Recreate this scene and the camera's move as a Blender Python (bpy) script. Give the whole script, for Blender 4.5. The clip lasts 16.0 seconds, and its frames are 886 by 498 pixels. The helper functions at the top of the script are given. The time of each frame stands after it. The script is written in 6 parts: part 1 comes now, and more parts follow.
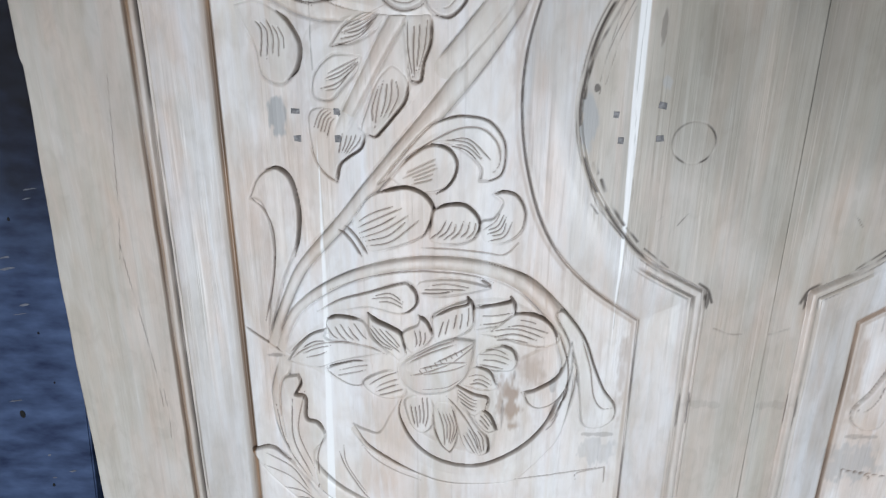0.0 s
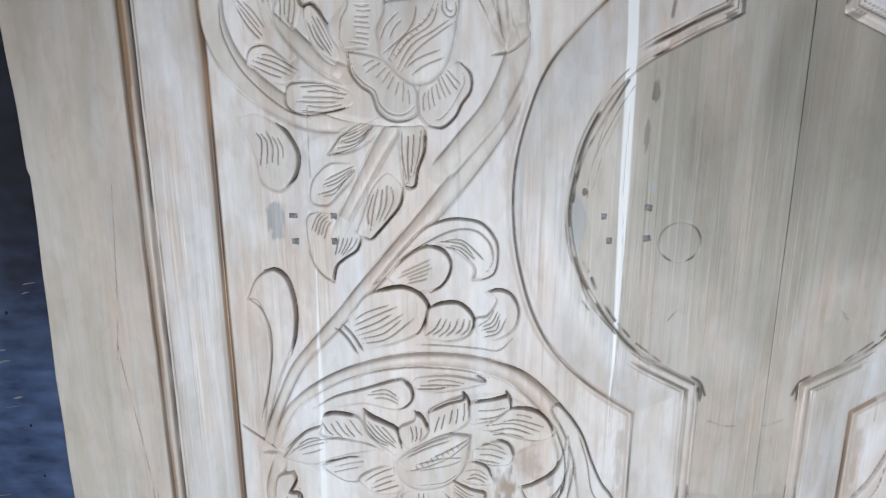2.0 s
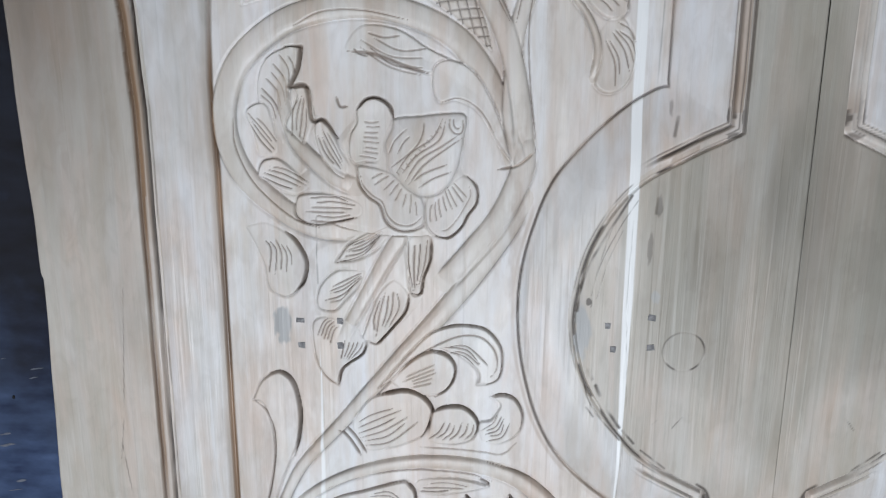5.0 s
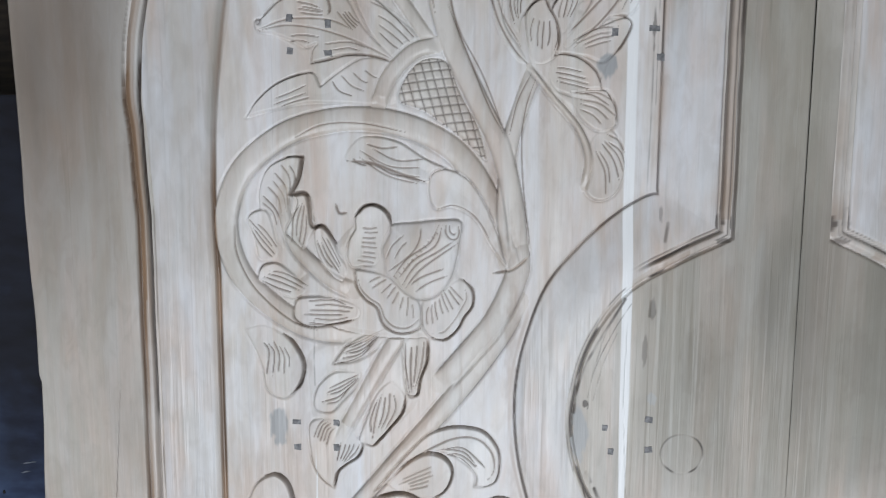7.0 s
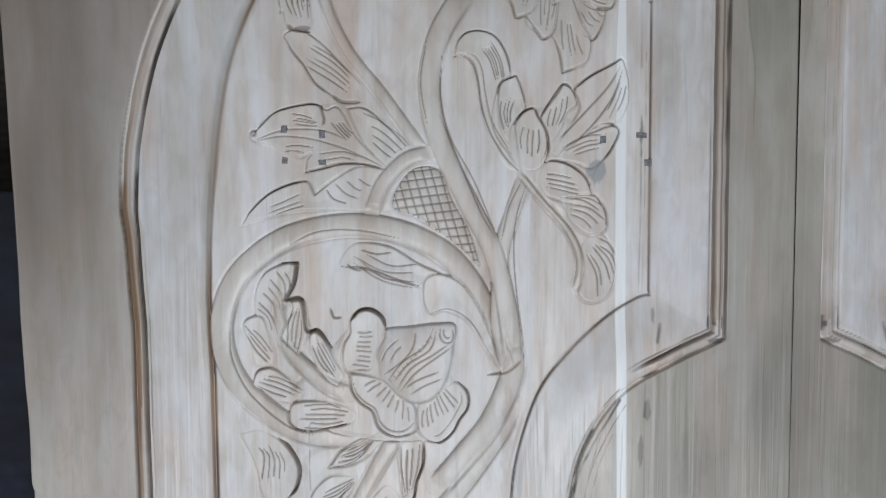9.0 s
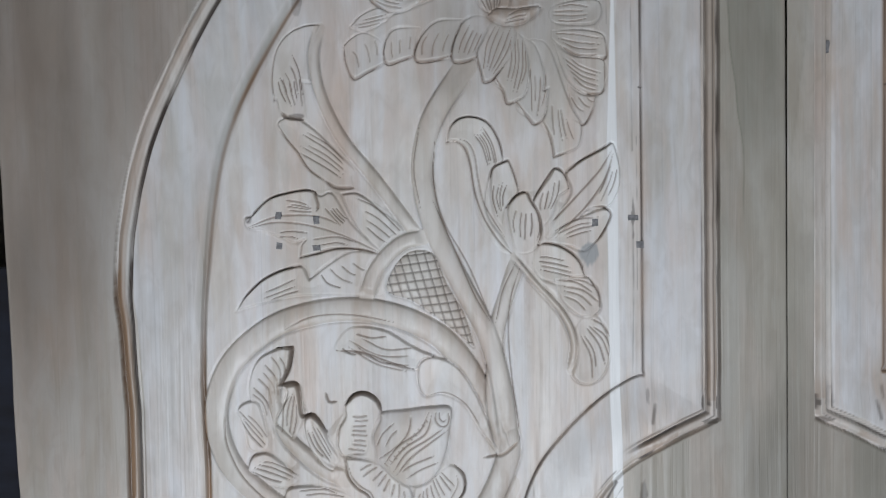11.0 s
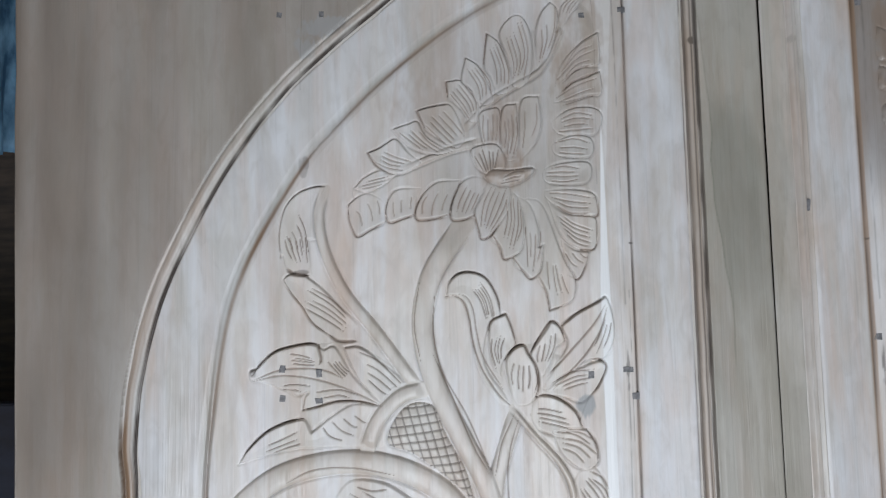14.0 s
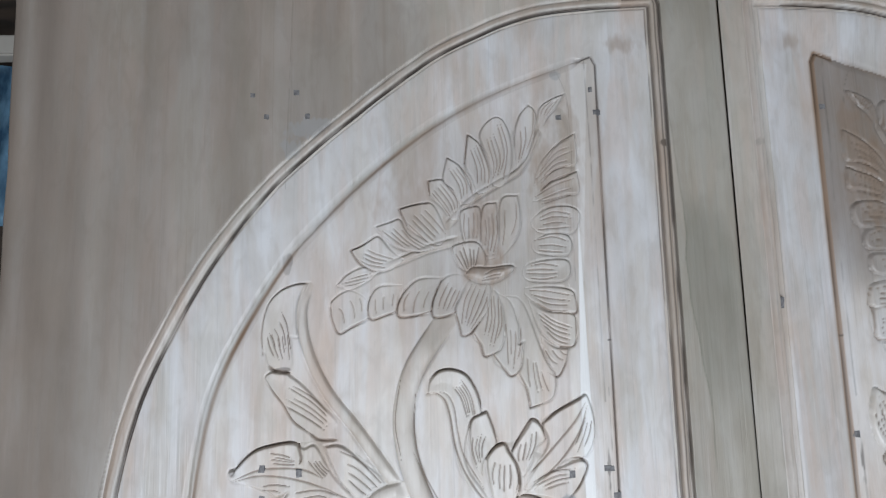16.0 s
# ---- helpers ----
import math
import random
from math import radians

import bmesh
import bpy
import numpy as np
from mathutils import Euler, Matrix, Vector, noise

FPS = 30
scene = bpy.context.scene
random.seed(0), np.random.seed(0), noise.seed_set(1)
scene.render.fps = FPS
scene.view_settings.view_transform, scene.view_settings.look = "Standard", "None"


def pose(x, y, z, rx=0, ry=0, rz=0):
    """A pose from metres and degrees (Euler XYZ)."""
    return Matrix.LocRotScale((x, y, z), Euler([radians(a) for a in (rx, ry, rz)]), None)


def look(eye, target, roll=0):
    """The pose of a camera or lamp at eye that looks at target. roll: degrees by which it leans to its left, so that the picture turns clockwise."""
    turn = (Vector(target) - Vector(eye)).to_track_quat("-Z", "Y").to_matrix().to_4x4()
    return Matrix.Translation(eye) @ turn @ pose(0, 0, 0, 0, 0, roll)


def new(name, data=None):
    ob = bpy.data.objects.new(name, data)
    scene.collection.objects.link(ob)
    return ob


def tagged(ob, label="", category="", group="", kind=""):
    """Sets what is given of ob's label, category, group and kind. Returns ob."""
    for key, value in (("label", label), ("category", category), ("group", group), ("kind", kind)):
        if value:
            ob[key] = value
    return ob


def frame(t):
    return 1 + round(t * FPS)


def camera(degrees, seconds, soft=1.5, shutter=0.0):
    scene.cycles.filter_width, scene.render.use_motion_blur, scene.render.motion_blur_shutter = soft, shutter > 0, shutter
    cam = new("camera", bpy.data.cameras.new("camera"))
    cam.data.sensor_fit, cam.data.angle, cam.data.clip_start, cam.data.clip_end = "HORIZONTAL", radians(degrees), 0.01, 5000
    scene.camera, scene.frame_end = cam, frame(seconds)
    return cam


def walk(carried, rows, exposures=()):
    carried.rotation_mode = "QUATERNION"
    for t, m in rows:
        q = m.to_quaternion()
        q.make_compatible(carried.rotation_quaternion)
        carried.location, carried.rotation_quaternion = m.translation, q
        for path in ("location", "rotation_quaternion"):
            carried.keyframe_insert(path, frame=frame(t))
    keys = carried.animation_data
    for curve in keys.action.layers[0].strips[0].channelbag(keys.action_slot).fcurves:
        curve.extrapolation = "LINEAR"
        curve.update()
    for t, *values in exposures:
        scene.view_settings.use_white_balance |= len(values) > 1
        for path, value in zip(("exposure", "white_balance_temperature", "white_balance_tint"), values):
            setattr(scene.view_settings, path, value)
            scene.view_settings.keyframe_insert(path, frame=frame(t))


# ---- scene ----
cam = camera(73.4, 16.0, soft=1.2)
PATH = [
    (0, (0.296, -0.427, 1.305), (0.282, 1.476, 0.691), 0.3),
    (0.5, (0.296, -0.427, 1.312), (0.307, 1.485, 0.724), 0.6),
    (1, (0.296, -0.43, 1.325), (0.299, 1.493, 0.775), 0.2),
    (1.5, (0.297, -0.426, 1.335), (0.305, 1.512, 0.84), -0.1),
    (2, (0.296, -0.426, 1.343), (0.3, 1.522, 0.888), -0.2),
    (2.5, (0.293, -0.424, 1.352), (0.299, 1.527, 0.911), -0.1),
    (3, (0.293, -0.422, 1.363), (0.287, 1.535, 0.947), 0.5),
    (3.5, (0.292, -0.421, 1.371), (0.277, 1.538, 0.971), 0.4),
    (6, (0.298, -0.419, 1.422), (0.284, 1.56, 1.134), 0.4),
    (6.5, (0.298, -0.42, 1.431), (0.276, 1.566, 1.2), 0.4),
    (7, (0.298, -0.421, 1.439), (0.284, 1.57, 1.245), 0.3),
    (7.5, (0.298, -0.42, 1.45), (0.288, 1.573, 1.278), 0.3),
    (8, (0.296, -0.419, 1.462), (0.293, 1.575, 1.316), 0.3),
    (8.5, (0.298, -0.421, 1.479), (0.293, 1.576, 1.357), -0.1),
    (11, (0.302, -0.421, 1.543), (0.313, 1.578, 1.491), -1.0),
    (11.5, (0.298, -0.422, 1.557), (0.308, 1.577, 1.526), -0.9),
    (12, (0.299, -0.424, 1.567), (0.302, 1.576, 1.557), -1.0),
    (12.5, (0.303, -0.427, 1.579), (0.305, 1.573, 1.595), -1.4),
    (13, (0.303, -0.43, 1.594), (0.312, 1.569, 1.641), -1.3),
    (13.5, (0.305, -0.435, 1.603), (0.306, 1.562, 1.708), -1.5),
    (14, (0.305, -0.436, 1.614), (0.313, 1.56, 1.747), -1.2),
    (14.5, (0.306, -0.44, 1.628), (0.327, 1.554, 1.787), -1.6),
    (15, (0.31, -0.442, 1.633), (0.33, 1.548, 1.829), -1.3),
    (15.5, (0.313, -0.449, 1.644), (0.334, 1.536, 1.886), -1.3),
    (16, (0.315, -0.447, 1.655), (0.347, 1.534, 1.925), -1.2),
]
walk(cam, [(t, look(eye, target, roll)) for t, eye, target, roll in PATH], [(0, 0.05), (7, -0.04), (8.5, -0.11), (11, -0.17), (11.6, -0.16), (12.1, 0.0), (12.5, 0.04), (13.2, 0.04), (14, 0.10), (16, 0.23)])


# ---- light ----
world = bpy.data.worlds.new("overcast_sky")
scene.world = world
world.use_nodes = True
wn, wl = world.node_tree.nodes, world.node_tree.links
sky = wn.new("ShaderNodeTexSky")
sky.sky_type, sky.sun_disc = "NISHITA", False
sky.sun_elevation, sky.sun_rotation = radians(40), radians(230)
wl.new(sky.outputs[0], wn["Background"].inputs[0])
wn["Background"].inputs[1].default_value = 0.10


def added_light(name, place, target, width, height, power, colour):
    """An added area lamp that stands in for daylight from an unseen opening."""
    lamp = bpy.data.lights.new(name, "AREA")
    lamp.shape, lamp.size, lamp.size_y = "RECTANGLE", width, height
    lamp.energy, lamp.color = power, colour
    ob = new(name, lamp)
    ob.matrix_world = look(place, target)
    return ob


# Main lamp, low in front; its doorway is assumed and out of view.
added_light("low_daylight_lamp", (0.42, -1.66, 0.72), (0.38, 0.0, 1.22), 0.86, 0.86, 31, (0.845, 0.915, 1.0))
# Weak fill lamp, added at the left behind an assumed opening.
added_light("side_fill_lamp", (-1.75, -1.0, 1.2), (0.3, 0.0, 1.2), 0.9, 1.1, 5, (0.845, 0.915, 1.0))


# ---- materials ----
def nodes_of(name):
    m = bpy.data.materials.new(name)
    m.use_nodes = True
    return m, m.node_tree.nodes, m.node_tree.links, m.node_tree.nodes["Principled BSDF"]


def wood(name, pale, deep, lime, lime_amount, rough=0.5, marks=True, figure=1.0):
    """Bleached, lime-washed wood with upright grain, wash streaks and stains."""
    m, n, l, shader = nodes_of(name)
    where = n.new("ShaderNodeTexCoord")

    def streak(sx, sz, detail, low, high, shift=0.0, curl=0.4):
        mp = n.new("ShaderNodeMapping")
        mp.inputs["Scale"].default_value = (sx, sx * 0.3, sz)
        mp.inputs["Location"].default_value = (shift, shift * 0.7, shift)
        l.new(where.outputs["Object"], mp.inputs["Vector"])
        tex = n.new("ShaderNodeTexNoise")
        tex.inputs["Scale"].default_value, tex.inputs["Detail"].default_value = 1.0, detail
        tex.inputs["Distortion"].default_value = curl
        l.new(mp.outputs[0], tex.inputs["Vector"])
        r = n.new("ShaderNodeMapRange")
        r.inputs["From Min"].default_value, r.inputs["From Max"].default_value = low, high
        l.new(tex.outputs["Fac"], r.inputs["Value"])
        return r.outputs[0]

    def mix(fac, a, b):
        x = n.new("ShaderNodeMix")
        x.data_type = "RGBA"
        for socket, v in ((x.inputs[0], fac), (x.inputs[6], a), (x.inputs[7], b)):
            if isinstance(v, (int, float)):
                socket.default_value = v
            elif isinstance(v, tuple):
                socket.default_value = (*v, 1)
            else:
                l.new(v, socket)
        return x.outputs[2]

    def scaled(v, k):
        x = n.new("ShaderNodeMath")
        x.operation = "MULTIPLY"
        l.new(v, x.inputs[0])
        x.inputs[1].default_value = k
        return x.outputs[0]

    def attribute(key):
        a = n.new("ShaderNodeAttribute")
        a.attribute_name = key
        return a.outputs["Fac"]

    broad = streak(15, 2.6, 5, 0.36, 0.66, 0.0, 1.3)
    fine = streak(170, 4, 5, 0.38, 0.70, 3.1)
    wash = streak(22, 5.0, 6, 0.43, 0.68, 7.7, 1.4)
    rosy = streak(26, 4.0, 4, 0.47, 0.66, 12.3, 1.0)
    blot = streak(13, 8, 6, 0.47, 0.68, 21.0, 1.8)
    col = mix(scaled(broad, 0.75 * figure), pale, deep)
    col = mix(scaled(fine, 0.15), col, tuple(c * 0.72 for c in deep))
    col = mix(scaled(rosy, 0.48), col, (0.60, 0.44, 0.355))
    col = mix(scaled(streak(48, 4.5, 4, 0.48, 0.7, 71.0), 0.35), col, (0.43, 0.36, 0.30))
    col = mix(scaled(blot, 0.32), col, (0.40, 0.38, 0.33))
    col = mix(scaled(wash, lime_amount), col, lime)
    col = mix(scaled(streak(40, 6.0, 6, 0.49, 0.63, 121.0, 1.2), 0.42), col, (0.56, 0.455, 0.395))
    col = mix(scaled(streak(55, 5.0, 5, 0.52, 0.64, 141.0, 1.2), 0.36 * lime_amount), col, tuple(c * k for c, k in zip(lime, (1.03, 1.05, 1.09))))
    col = mix(scaled(streak(30, 17, 6, 0.50, 0.68, 131.0), 0.22), col, tuple(c * 0.8 for c in deep))
    col = mix(scaled(streak(16, 12, 5, 0.5, 0.7, 33.0), 0.45 * lime_amount), col, lime)
    col = mix(scaled(streak(420, 30, 2, 0.62, 0.74, 41.0), 0.22 * lime_amount), col, (0.78, 0.78, 0.78))
    col = mix(scaled(streak(150, 9, 3, 0.60, 0.76, 55.0, 0.8), 0.18), col, tuple(c * 0.55 for c in deep))
    col = mix(scaled(streak(90, 40, 6, 0.48, 0.66, 81.0, 1.0), 0.22), col, tuple(c * 0.78 for c in deep))
    col = mix(scaled(streak(75, 22, 5, 0.52, 0.68, 91.0), 0.30 * lime_amount), col, lime)
    col = mix(scaled(streak(300, 5, 2, 0.63, 0.72, 101.0), 0.15), col, tuple(c * 0.5 for c in deep))
    if marks:
        # Unlimed wood and the painted shadow on the right leaf share this brown.
        col = mix(attribute("raw_and_shade"), col, mix(scaled(broad, 0.6), (0.192, 0.156, 0.130), (0.122, 0.095, 0.076)))
        col = mix(attribute("olive"), col, mix(scaled(broad, 0.6), (0.245, 0.238, 0.196), (0.160, 0.147, 0.115)))
        col = mix(attribute("white"), col, (0.82, 0.82, 0.82))
        col = mix(attribute("putty"), col, (0.33, 0.335, 0.34))
        col = mix(attribute("stain"), col, (0.25, 0.150, 0.085))
        # Pencil, dirt and the painted shade of the cuts share this dark colour.
        col = mix(attribute("ink_and_shade"), col, (0.045, 0.032, 0.025))
    l.new(col, shader.inputs["Base Color"])
    rr = n.new("ShaderNodeMapRange")
    rr.inputs["To Min"].default_value, rr.inputs["To Max"].default_value = rough - 0.08, rough + 0.14
    l.new(wash, rr.inputs["Value"])
    l.new(rr.outputs[0], shader.inputs["Roughness"])
    bump = n.new("ShaderNodeBump")
    bump.inputs["Strength"].default_value, bump.inputs["Distance"].default_value = 0.35, 0.0007
    l.new(fine, bump.inputs["Height"])
    l.new(bump.outputs[0], shader.inputs["Normal"])
    return m


def plain(name, colour, rough=0.7, mottle=0.25, scale=30.0, stretch=(1, 1, 1), second=None, low=0.4, high=0.65):
    """A rough surface with two tones at two scales."""
    m, n, l, shader = nodes_of(name)
    where = n.new("ShaderNodeTexCoord")
    mp = n.new("ShaderNodeMapping")
    mp.inputs["Scale"].default_value = stretch
    l.new(where.outputs["Object"], mp.inputs["Vector"])
    tex = n.new("ShaderNodeTexNoise")
    tex.inputs["Scale"].default_value, tex.inputs["Detail"].default_value = scale, 7
    l.new(mp.outputs[0], tex.inputs["Vector"])
    ramp = n.new("ShaderNodeValToRGB")
    ramp.color_ramp.elements[0].position, ramp.color_ramp.elements[1].position = low, high
    ramp.color_ramp.elements[0].color = (*[c * (1 - mottle) for c in colour], 1)
    ramp.color_ramp.elements[1].color = (*(second or [min(1, c * (1 + mottle)) for c in colour]), 1)
    l.new(tex.outputs["Fac"], ramp.inputs[0])
    l.new(ramp.outputs[0], shader.inputs["Base Color"])
    shader.inputs["Roughness"].default_value = rough
    bump = n.new("ShaderNodeBump")
    bump.inputs["Strength"].default_value, bump.inputs["Distance"].default_value = 0.3, 0.002
    l.new(tex.outputs["Fac"], bump.inputs["Height"])
    l.new(bump.outputs[0], shader.inputs["Normal"])
    return m


STILE = wood("bleached_stile_wood", (0.54, 0.50, 0.44), (0.39, 0.34, 0.285), (0.60, 0.585, 0.565), 0.5, 0.5)
BEVEL = wood("limed_bevel_wood", (0.60, 0.575, 0.55), (0.46, 0.42, 0.385), (0.68, 0.695, 0.73), 0.62, 0.42)
PANEL = wood("limed_panel_wood", (0.73, 0.68, 0.635), (0.57, 0.505, 0.455), (0.775, 0.785, 0.815), 0.65, 0.5)
CARVED = wood("limed_carved_wood", (0.72, 0.68, 0.63), (0.56, 0.50, 0.445), (0.775, 0.785, 0.815), 0.55, 0.48)
STEM = wood("rubbed_stem_wood", (0.655, 0.60, 0.54), (0.48, 0.41, 0.35), (0.74, 0.73, 0.72), 0.5, 0.45)
BEAD = wood("waxed_bead_wood", (0.56, 0.52, 0.47), (0.42, 0.37, 0.32), (0.64, 0.62, 0.60), 0.6, 0.42)
EDGE = wood("raw_edge_wood", (0.40, 0.30, 0.20), (0.25, 0.17, 0.10), (0.5, 0.42, 0.33), 0.2, 0.6, marks=False)
PEG = plain("grey_wood_peg", (0.18, 0.175, 0.18), 0.6, 0.35, 300)


def top_dark_blue():
    """Worn blue paint, blackened towards the top by a ragged line."""
    m = plain("worn_blue_paint", (0.020, 0.034, 0.090), 0.62, 0.4, 30, (0.7, 1, 1.8), (0.085, 0.130, 0.245), 0.28, 0.82)
    n, l = m.node_tree.nodes, m.node_tree.links
    shader = n["Principled BSDF"]
    paint = shader.inputs["Base Color"].links[0].from_socket
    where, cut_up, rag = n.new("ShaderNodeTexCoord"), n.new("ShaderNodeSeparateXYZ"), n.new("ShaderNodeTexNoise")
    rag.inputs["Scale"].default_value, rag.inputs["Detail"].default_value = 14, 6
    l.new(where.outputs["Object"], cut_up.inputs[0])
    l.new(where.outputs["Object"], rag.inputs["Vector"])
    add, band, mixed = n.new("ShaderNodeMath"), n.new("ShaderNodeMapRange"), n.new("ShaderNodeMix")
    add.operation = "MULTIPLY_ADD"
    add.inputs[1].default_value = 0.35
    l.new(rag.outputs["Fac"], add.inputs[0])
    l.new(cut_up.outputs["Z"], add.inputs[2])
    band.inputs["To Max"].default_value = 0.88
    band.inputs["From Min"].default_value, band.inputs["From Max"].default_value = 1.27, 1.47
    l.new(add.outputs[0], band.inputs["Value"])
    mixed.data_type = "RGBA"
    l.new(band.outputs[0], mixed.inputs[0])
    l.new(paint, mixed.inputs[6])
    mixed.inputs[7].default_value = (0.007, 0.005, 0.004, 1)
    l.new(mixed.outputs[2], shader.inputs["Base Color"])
    return m


BLUE = top_dark_blue()
BLUE.node_tree.nodes["Principled BSDF"].inputs["Specular IOR Level"].default_value = 0.2
HOLE = plain("black_hole", (0.004, 0.004, 0.004), 0.9, 0.2, 200)
BROWN = plain("sooty_brown_board", (0.030, 0.020, 0.014), 0.7, 0.5, 14, (1, 1, 6))
SCRATCH = plain("bare_scratched_paint", (0.12, 0.13, 0.16), 0.6, 0.3, 90)
TARP = plain("blue_sheet", (0.05, 0.16, 0.30), 0.5, 0.5, 16, (3, 1, 1), (0.22, 0.42, 0.60))
CONCRETE = plain("workshop_concrete", (0.24, 0.23, 0.21), 0.85, 0.3, 7)
PLASTER = plain("workshop_plaster", (0.34, 0.32, 0.29), 0.9, 0.25, 4)


def mesh_object(name, bm, material, parent=None, label=""):
    me = bpy.data.meshes.new(name)
    bm.to_mesh(me)
    bm.free()
    me.materials.append(material)
    ob = new(name, me)
    ob.parent = parent
    if label:
        ob["label"] = label
    return ob


def slab(bm, x0, x1, y0, y1, z0, z1, bevel=0.0):
    made = bmesh.ops.create_cube(bm, size=1, matrix=Matrix.Translation(((x0 + x1) / 2, (y0 + y1) / 2, (z0 + z1) / 2)) @ Matrix.Diagonal((x1 - x0, y1 - y0, z1 - z0, 1)))
    if bevel:
        edges = {e for v in made["verts"] for e in v.link_edges}
        bmesh.ops.bevel(bm, geom=list(edges), offset=bevel, segments=2, affect="EDGES")
    return bm


def part(name, bm, material, parent, label=""):
    return mesh_object(name, bm, material, parent, label)


# ---- the workshop ----
def structure(name, material, *boxes):
    bm = bmesh.new()
    for b in boxes:
        slab(bm, *b)
    return tagged(mesh_object(name, bm, material), kind="structure")


structure("floor", CONCRETE, (-1.9, 2.7, -1.8, 0.6, -0.1, 0))
structure("ceiling", PLASTER, (-1.9, 2.7, -1.8, 0.6, 2.7, 2.8))
structure("wall_back", BROWN, (-1.9, 2.7, 0.5, 0.6, 0, 2.7))
structure("wall_right", PLASTER, (2.6, 2.7, -1.8, 0.5, 0, 2.7))
# Unseen walls, added with openings where the two lamps stand.
structure("wall_left", PLASTER, (-1.9, -1.8, -0.5, 0.5, 0, 2.7), (-1.9, -1.8, -1.8, -1.5, 0, 2.7), (-1.9, -1.8, -1.5, -0.5, 1.8, 2.7), (-1.9, -1.8, -1.5, -0.5, 0, 0.6))
structure("wall_front", PLASTER, (-1.8, -0.08, -1.8, -1.7, 0, 2.7), (0.92, 2.6, -1.8, -1.7, 0, 2.7), (-0.08, 0.92, -1.8, -1.7, 1.25, 2.7))

# ---- the carved relief of a door leaf, as a field of heights ----
STEP = 0.00065
X0, X1, Z0, Z1 = 0.0, 0.549, 0.905, 1.948
xs, zs = np.arange(X0, X1 + STEP / 2, STEP), np.arange(Z0, Z1 + STEP / 2, STEP)
GX, GZ = np.meshgrid(xs, zs)
height = np.zeros(GX.shape)
owner = np.zeros(GX.shape, int)
marks = {key: np.zeros(GX.shape) for key in ("ink_and_shade", "putty", "stain", "white", "raw_and_shade", "olive")}
owners = ["stile", "bead_moulding", "bevel", "panel_ground"]


def spline(points, closed=False, step=0.0015):
    """A smooth line through a few control points, in metres; sharp turns stay corners."""
    p = np.array(points, float) / 1000
    q = np.vstack([p[-1], p, p[:2]]) if closed else np.vstack([2 * p[0] - p[1], p, 2 * p[-1] - p[-2]])
    slope = (q[2:] - q[:-2]) / 2
    one, two = q[1:-1] - q[:-2], q[2:] - q[1:-1]
    bend = (one * two).sum(1) / (np.linalg.norm(one, axis=1) * np.linalg.norm(two, axis=1) + 1e-12)
    out = []
    for n in range(len(q) - 3):
        b, c = q[n + 1], q[n + 2]
        m0, m1 = slope[n], slope[n + 1]
        if bend[n] < -0.02:
            m0 = (c - b) * 0.9
        if bend[n + 1] < -0.02:
            m1 = (c - b) * 0.9
        count = max(2, int(np.linalg.norm(c - b) / step))
        t = (np.arange(count) / count)[:, None]
        out.append((2 * t**3 - 3 * t**2 + 1) * b + (t**3 - 2 * t**2 + t) * m0 + (3 * t**2 - 2 * t**3) * c + (t**3 - t**2) * m1)
    return np.vstack(out + [q[-2:-1] if not closed else p[:1]])


def window(line, reach):
    lo, hi = line.min(0) - reach, line.max(0) + reach
    i0, i1 = np.clip(((np.array([lo[0] - X0, hi[0] - X0])) / STEP).astype(int) + (0, 2), 0, len(xs))
    j0, j1 = np.clip(((np.array([lo[1] - Z0, hi[1] - Z0])) / STEP).astype(int) + (0, 2), 0, len(zs))
    return slice(j0, j1), slice(i0, i1)


def distance(line, reach):
    """Over a window of the field: how far the line is, and how far along it, from 0 to 1."""
    w = window(line, reach)
    gx, gz = GX[w], GZ[w]
    far, along = np.full(gx.shape, 1.0), np.zeros(gx.shape)
    if not gx.size:
        return w, far, along
    run = np.r_[0, np.cumsum(np.linalg.norm(np.diff(line, axis=0), axis=1))]
    for n, (a, b) in enumerate(zip(line, line[1:])):
        lo, hi = np.minimum(a, b) - reach, np.maximum(a, b) + reach
        i0, i1 = np.searchsorted(gx[0], (lo[0], hi[0]))
        j0, j1 = np.searchsorted(gz[:, 0], (lo[1], hi[1]))
        if i0 == i1 or j0 == j1:
            continue
        x, z, d = gx[j0:j1, i0:i1] - a[0], gz[j0:j1, i0:i1] - a[1], b - a
        t = np.clip((x * d[0] + z * d[1]) / max(d @ d, 1e-12), 0, 1)
        r = np.hypot(x - t * d[0], z - t * d[1])
        near = r < far[j0:j1, i0:i1]
        far[j0:j1, i0:i1][near] = r[near]
        along[j0:j1, i0:i1][near] = ((run[n] + t * (run[n + 1] - run[n])) / run[-1])[near]
    return w, far, along


def inside(line, w):
    gx, gz = GX[w][0] if GX[w].size else xs[:0], GZ[w][:, 0]
    mask = np.zeros(GX[w].shape, bool)
    for a, b in zip(line, np.roll(line, -1, 0)):
        if a[1] == b[1]:
            continue
        lo, hi = (a, b) if a[1] < b[1] else (b, a)
        j0, j1 = np.searchsorted(gz, (lo[1], hi[1]))
        if j0 < j1:
            cross = lo[0] + (gz[j0:j1] - lo[1]) / (hi[1] - lo[1]) * (hi[0] - lo[0])
            mask[j0:j1] ^= gx[None] > cross[:, None]
    return mask


def smooth(v):
    v = np.clip(v, 0, 1)
    return v * v * (3 - 2 * v)


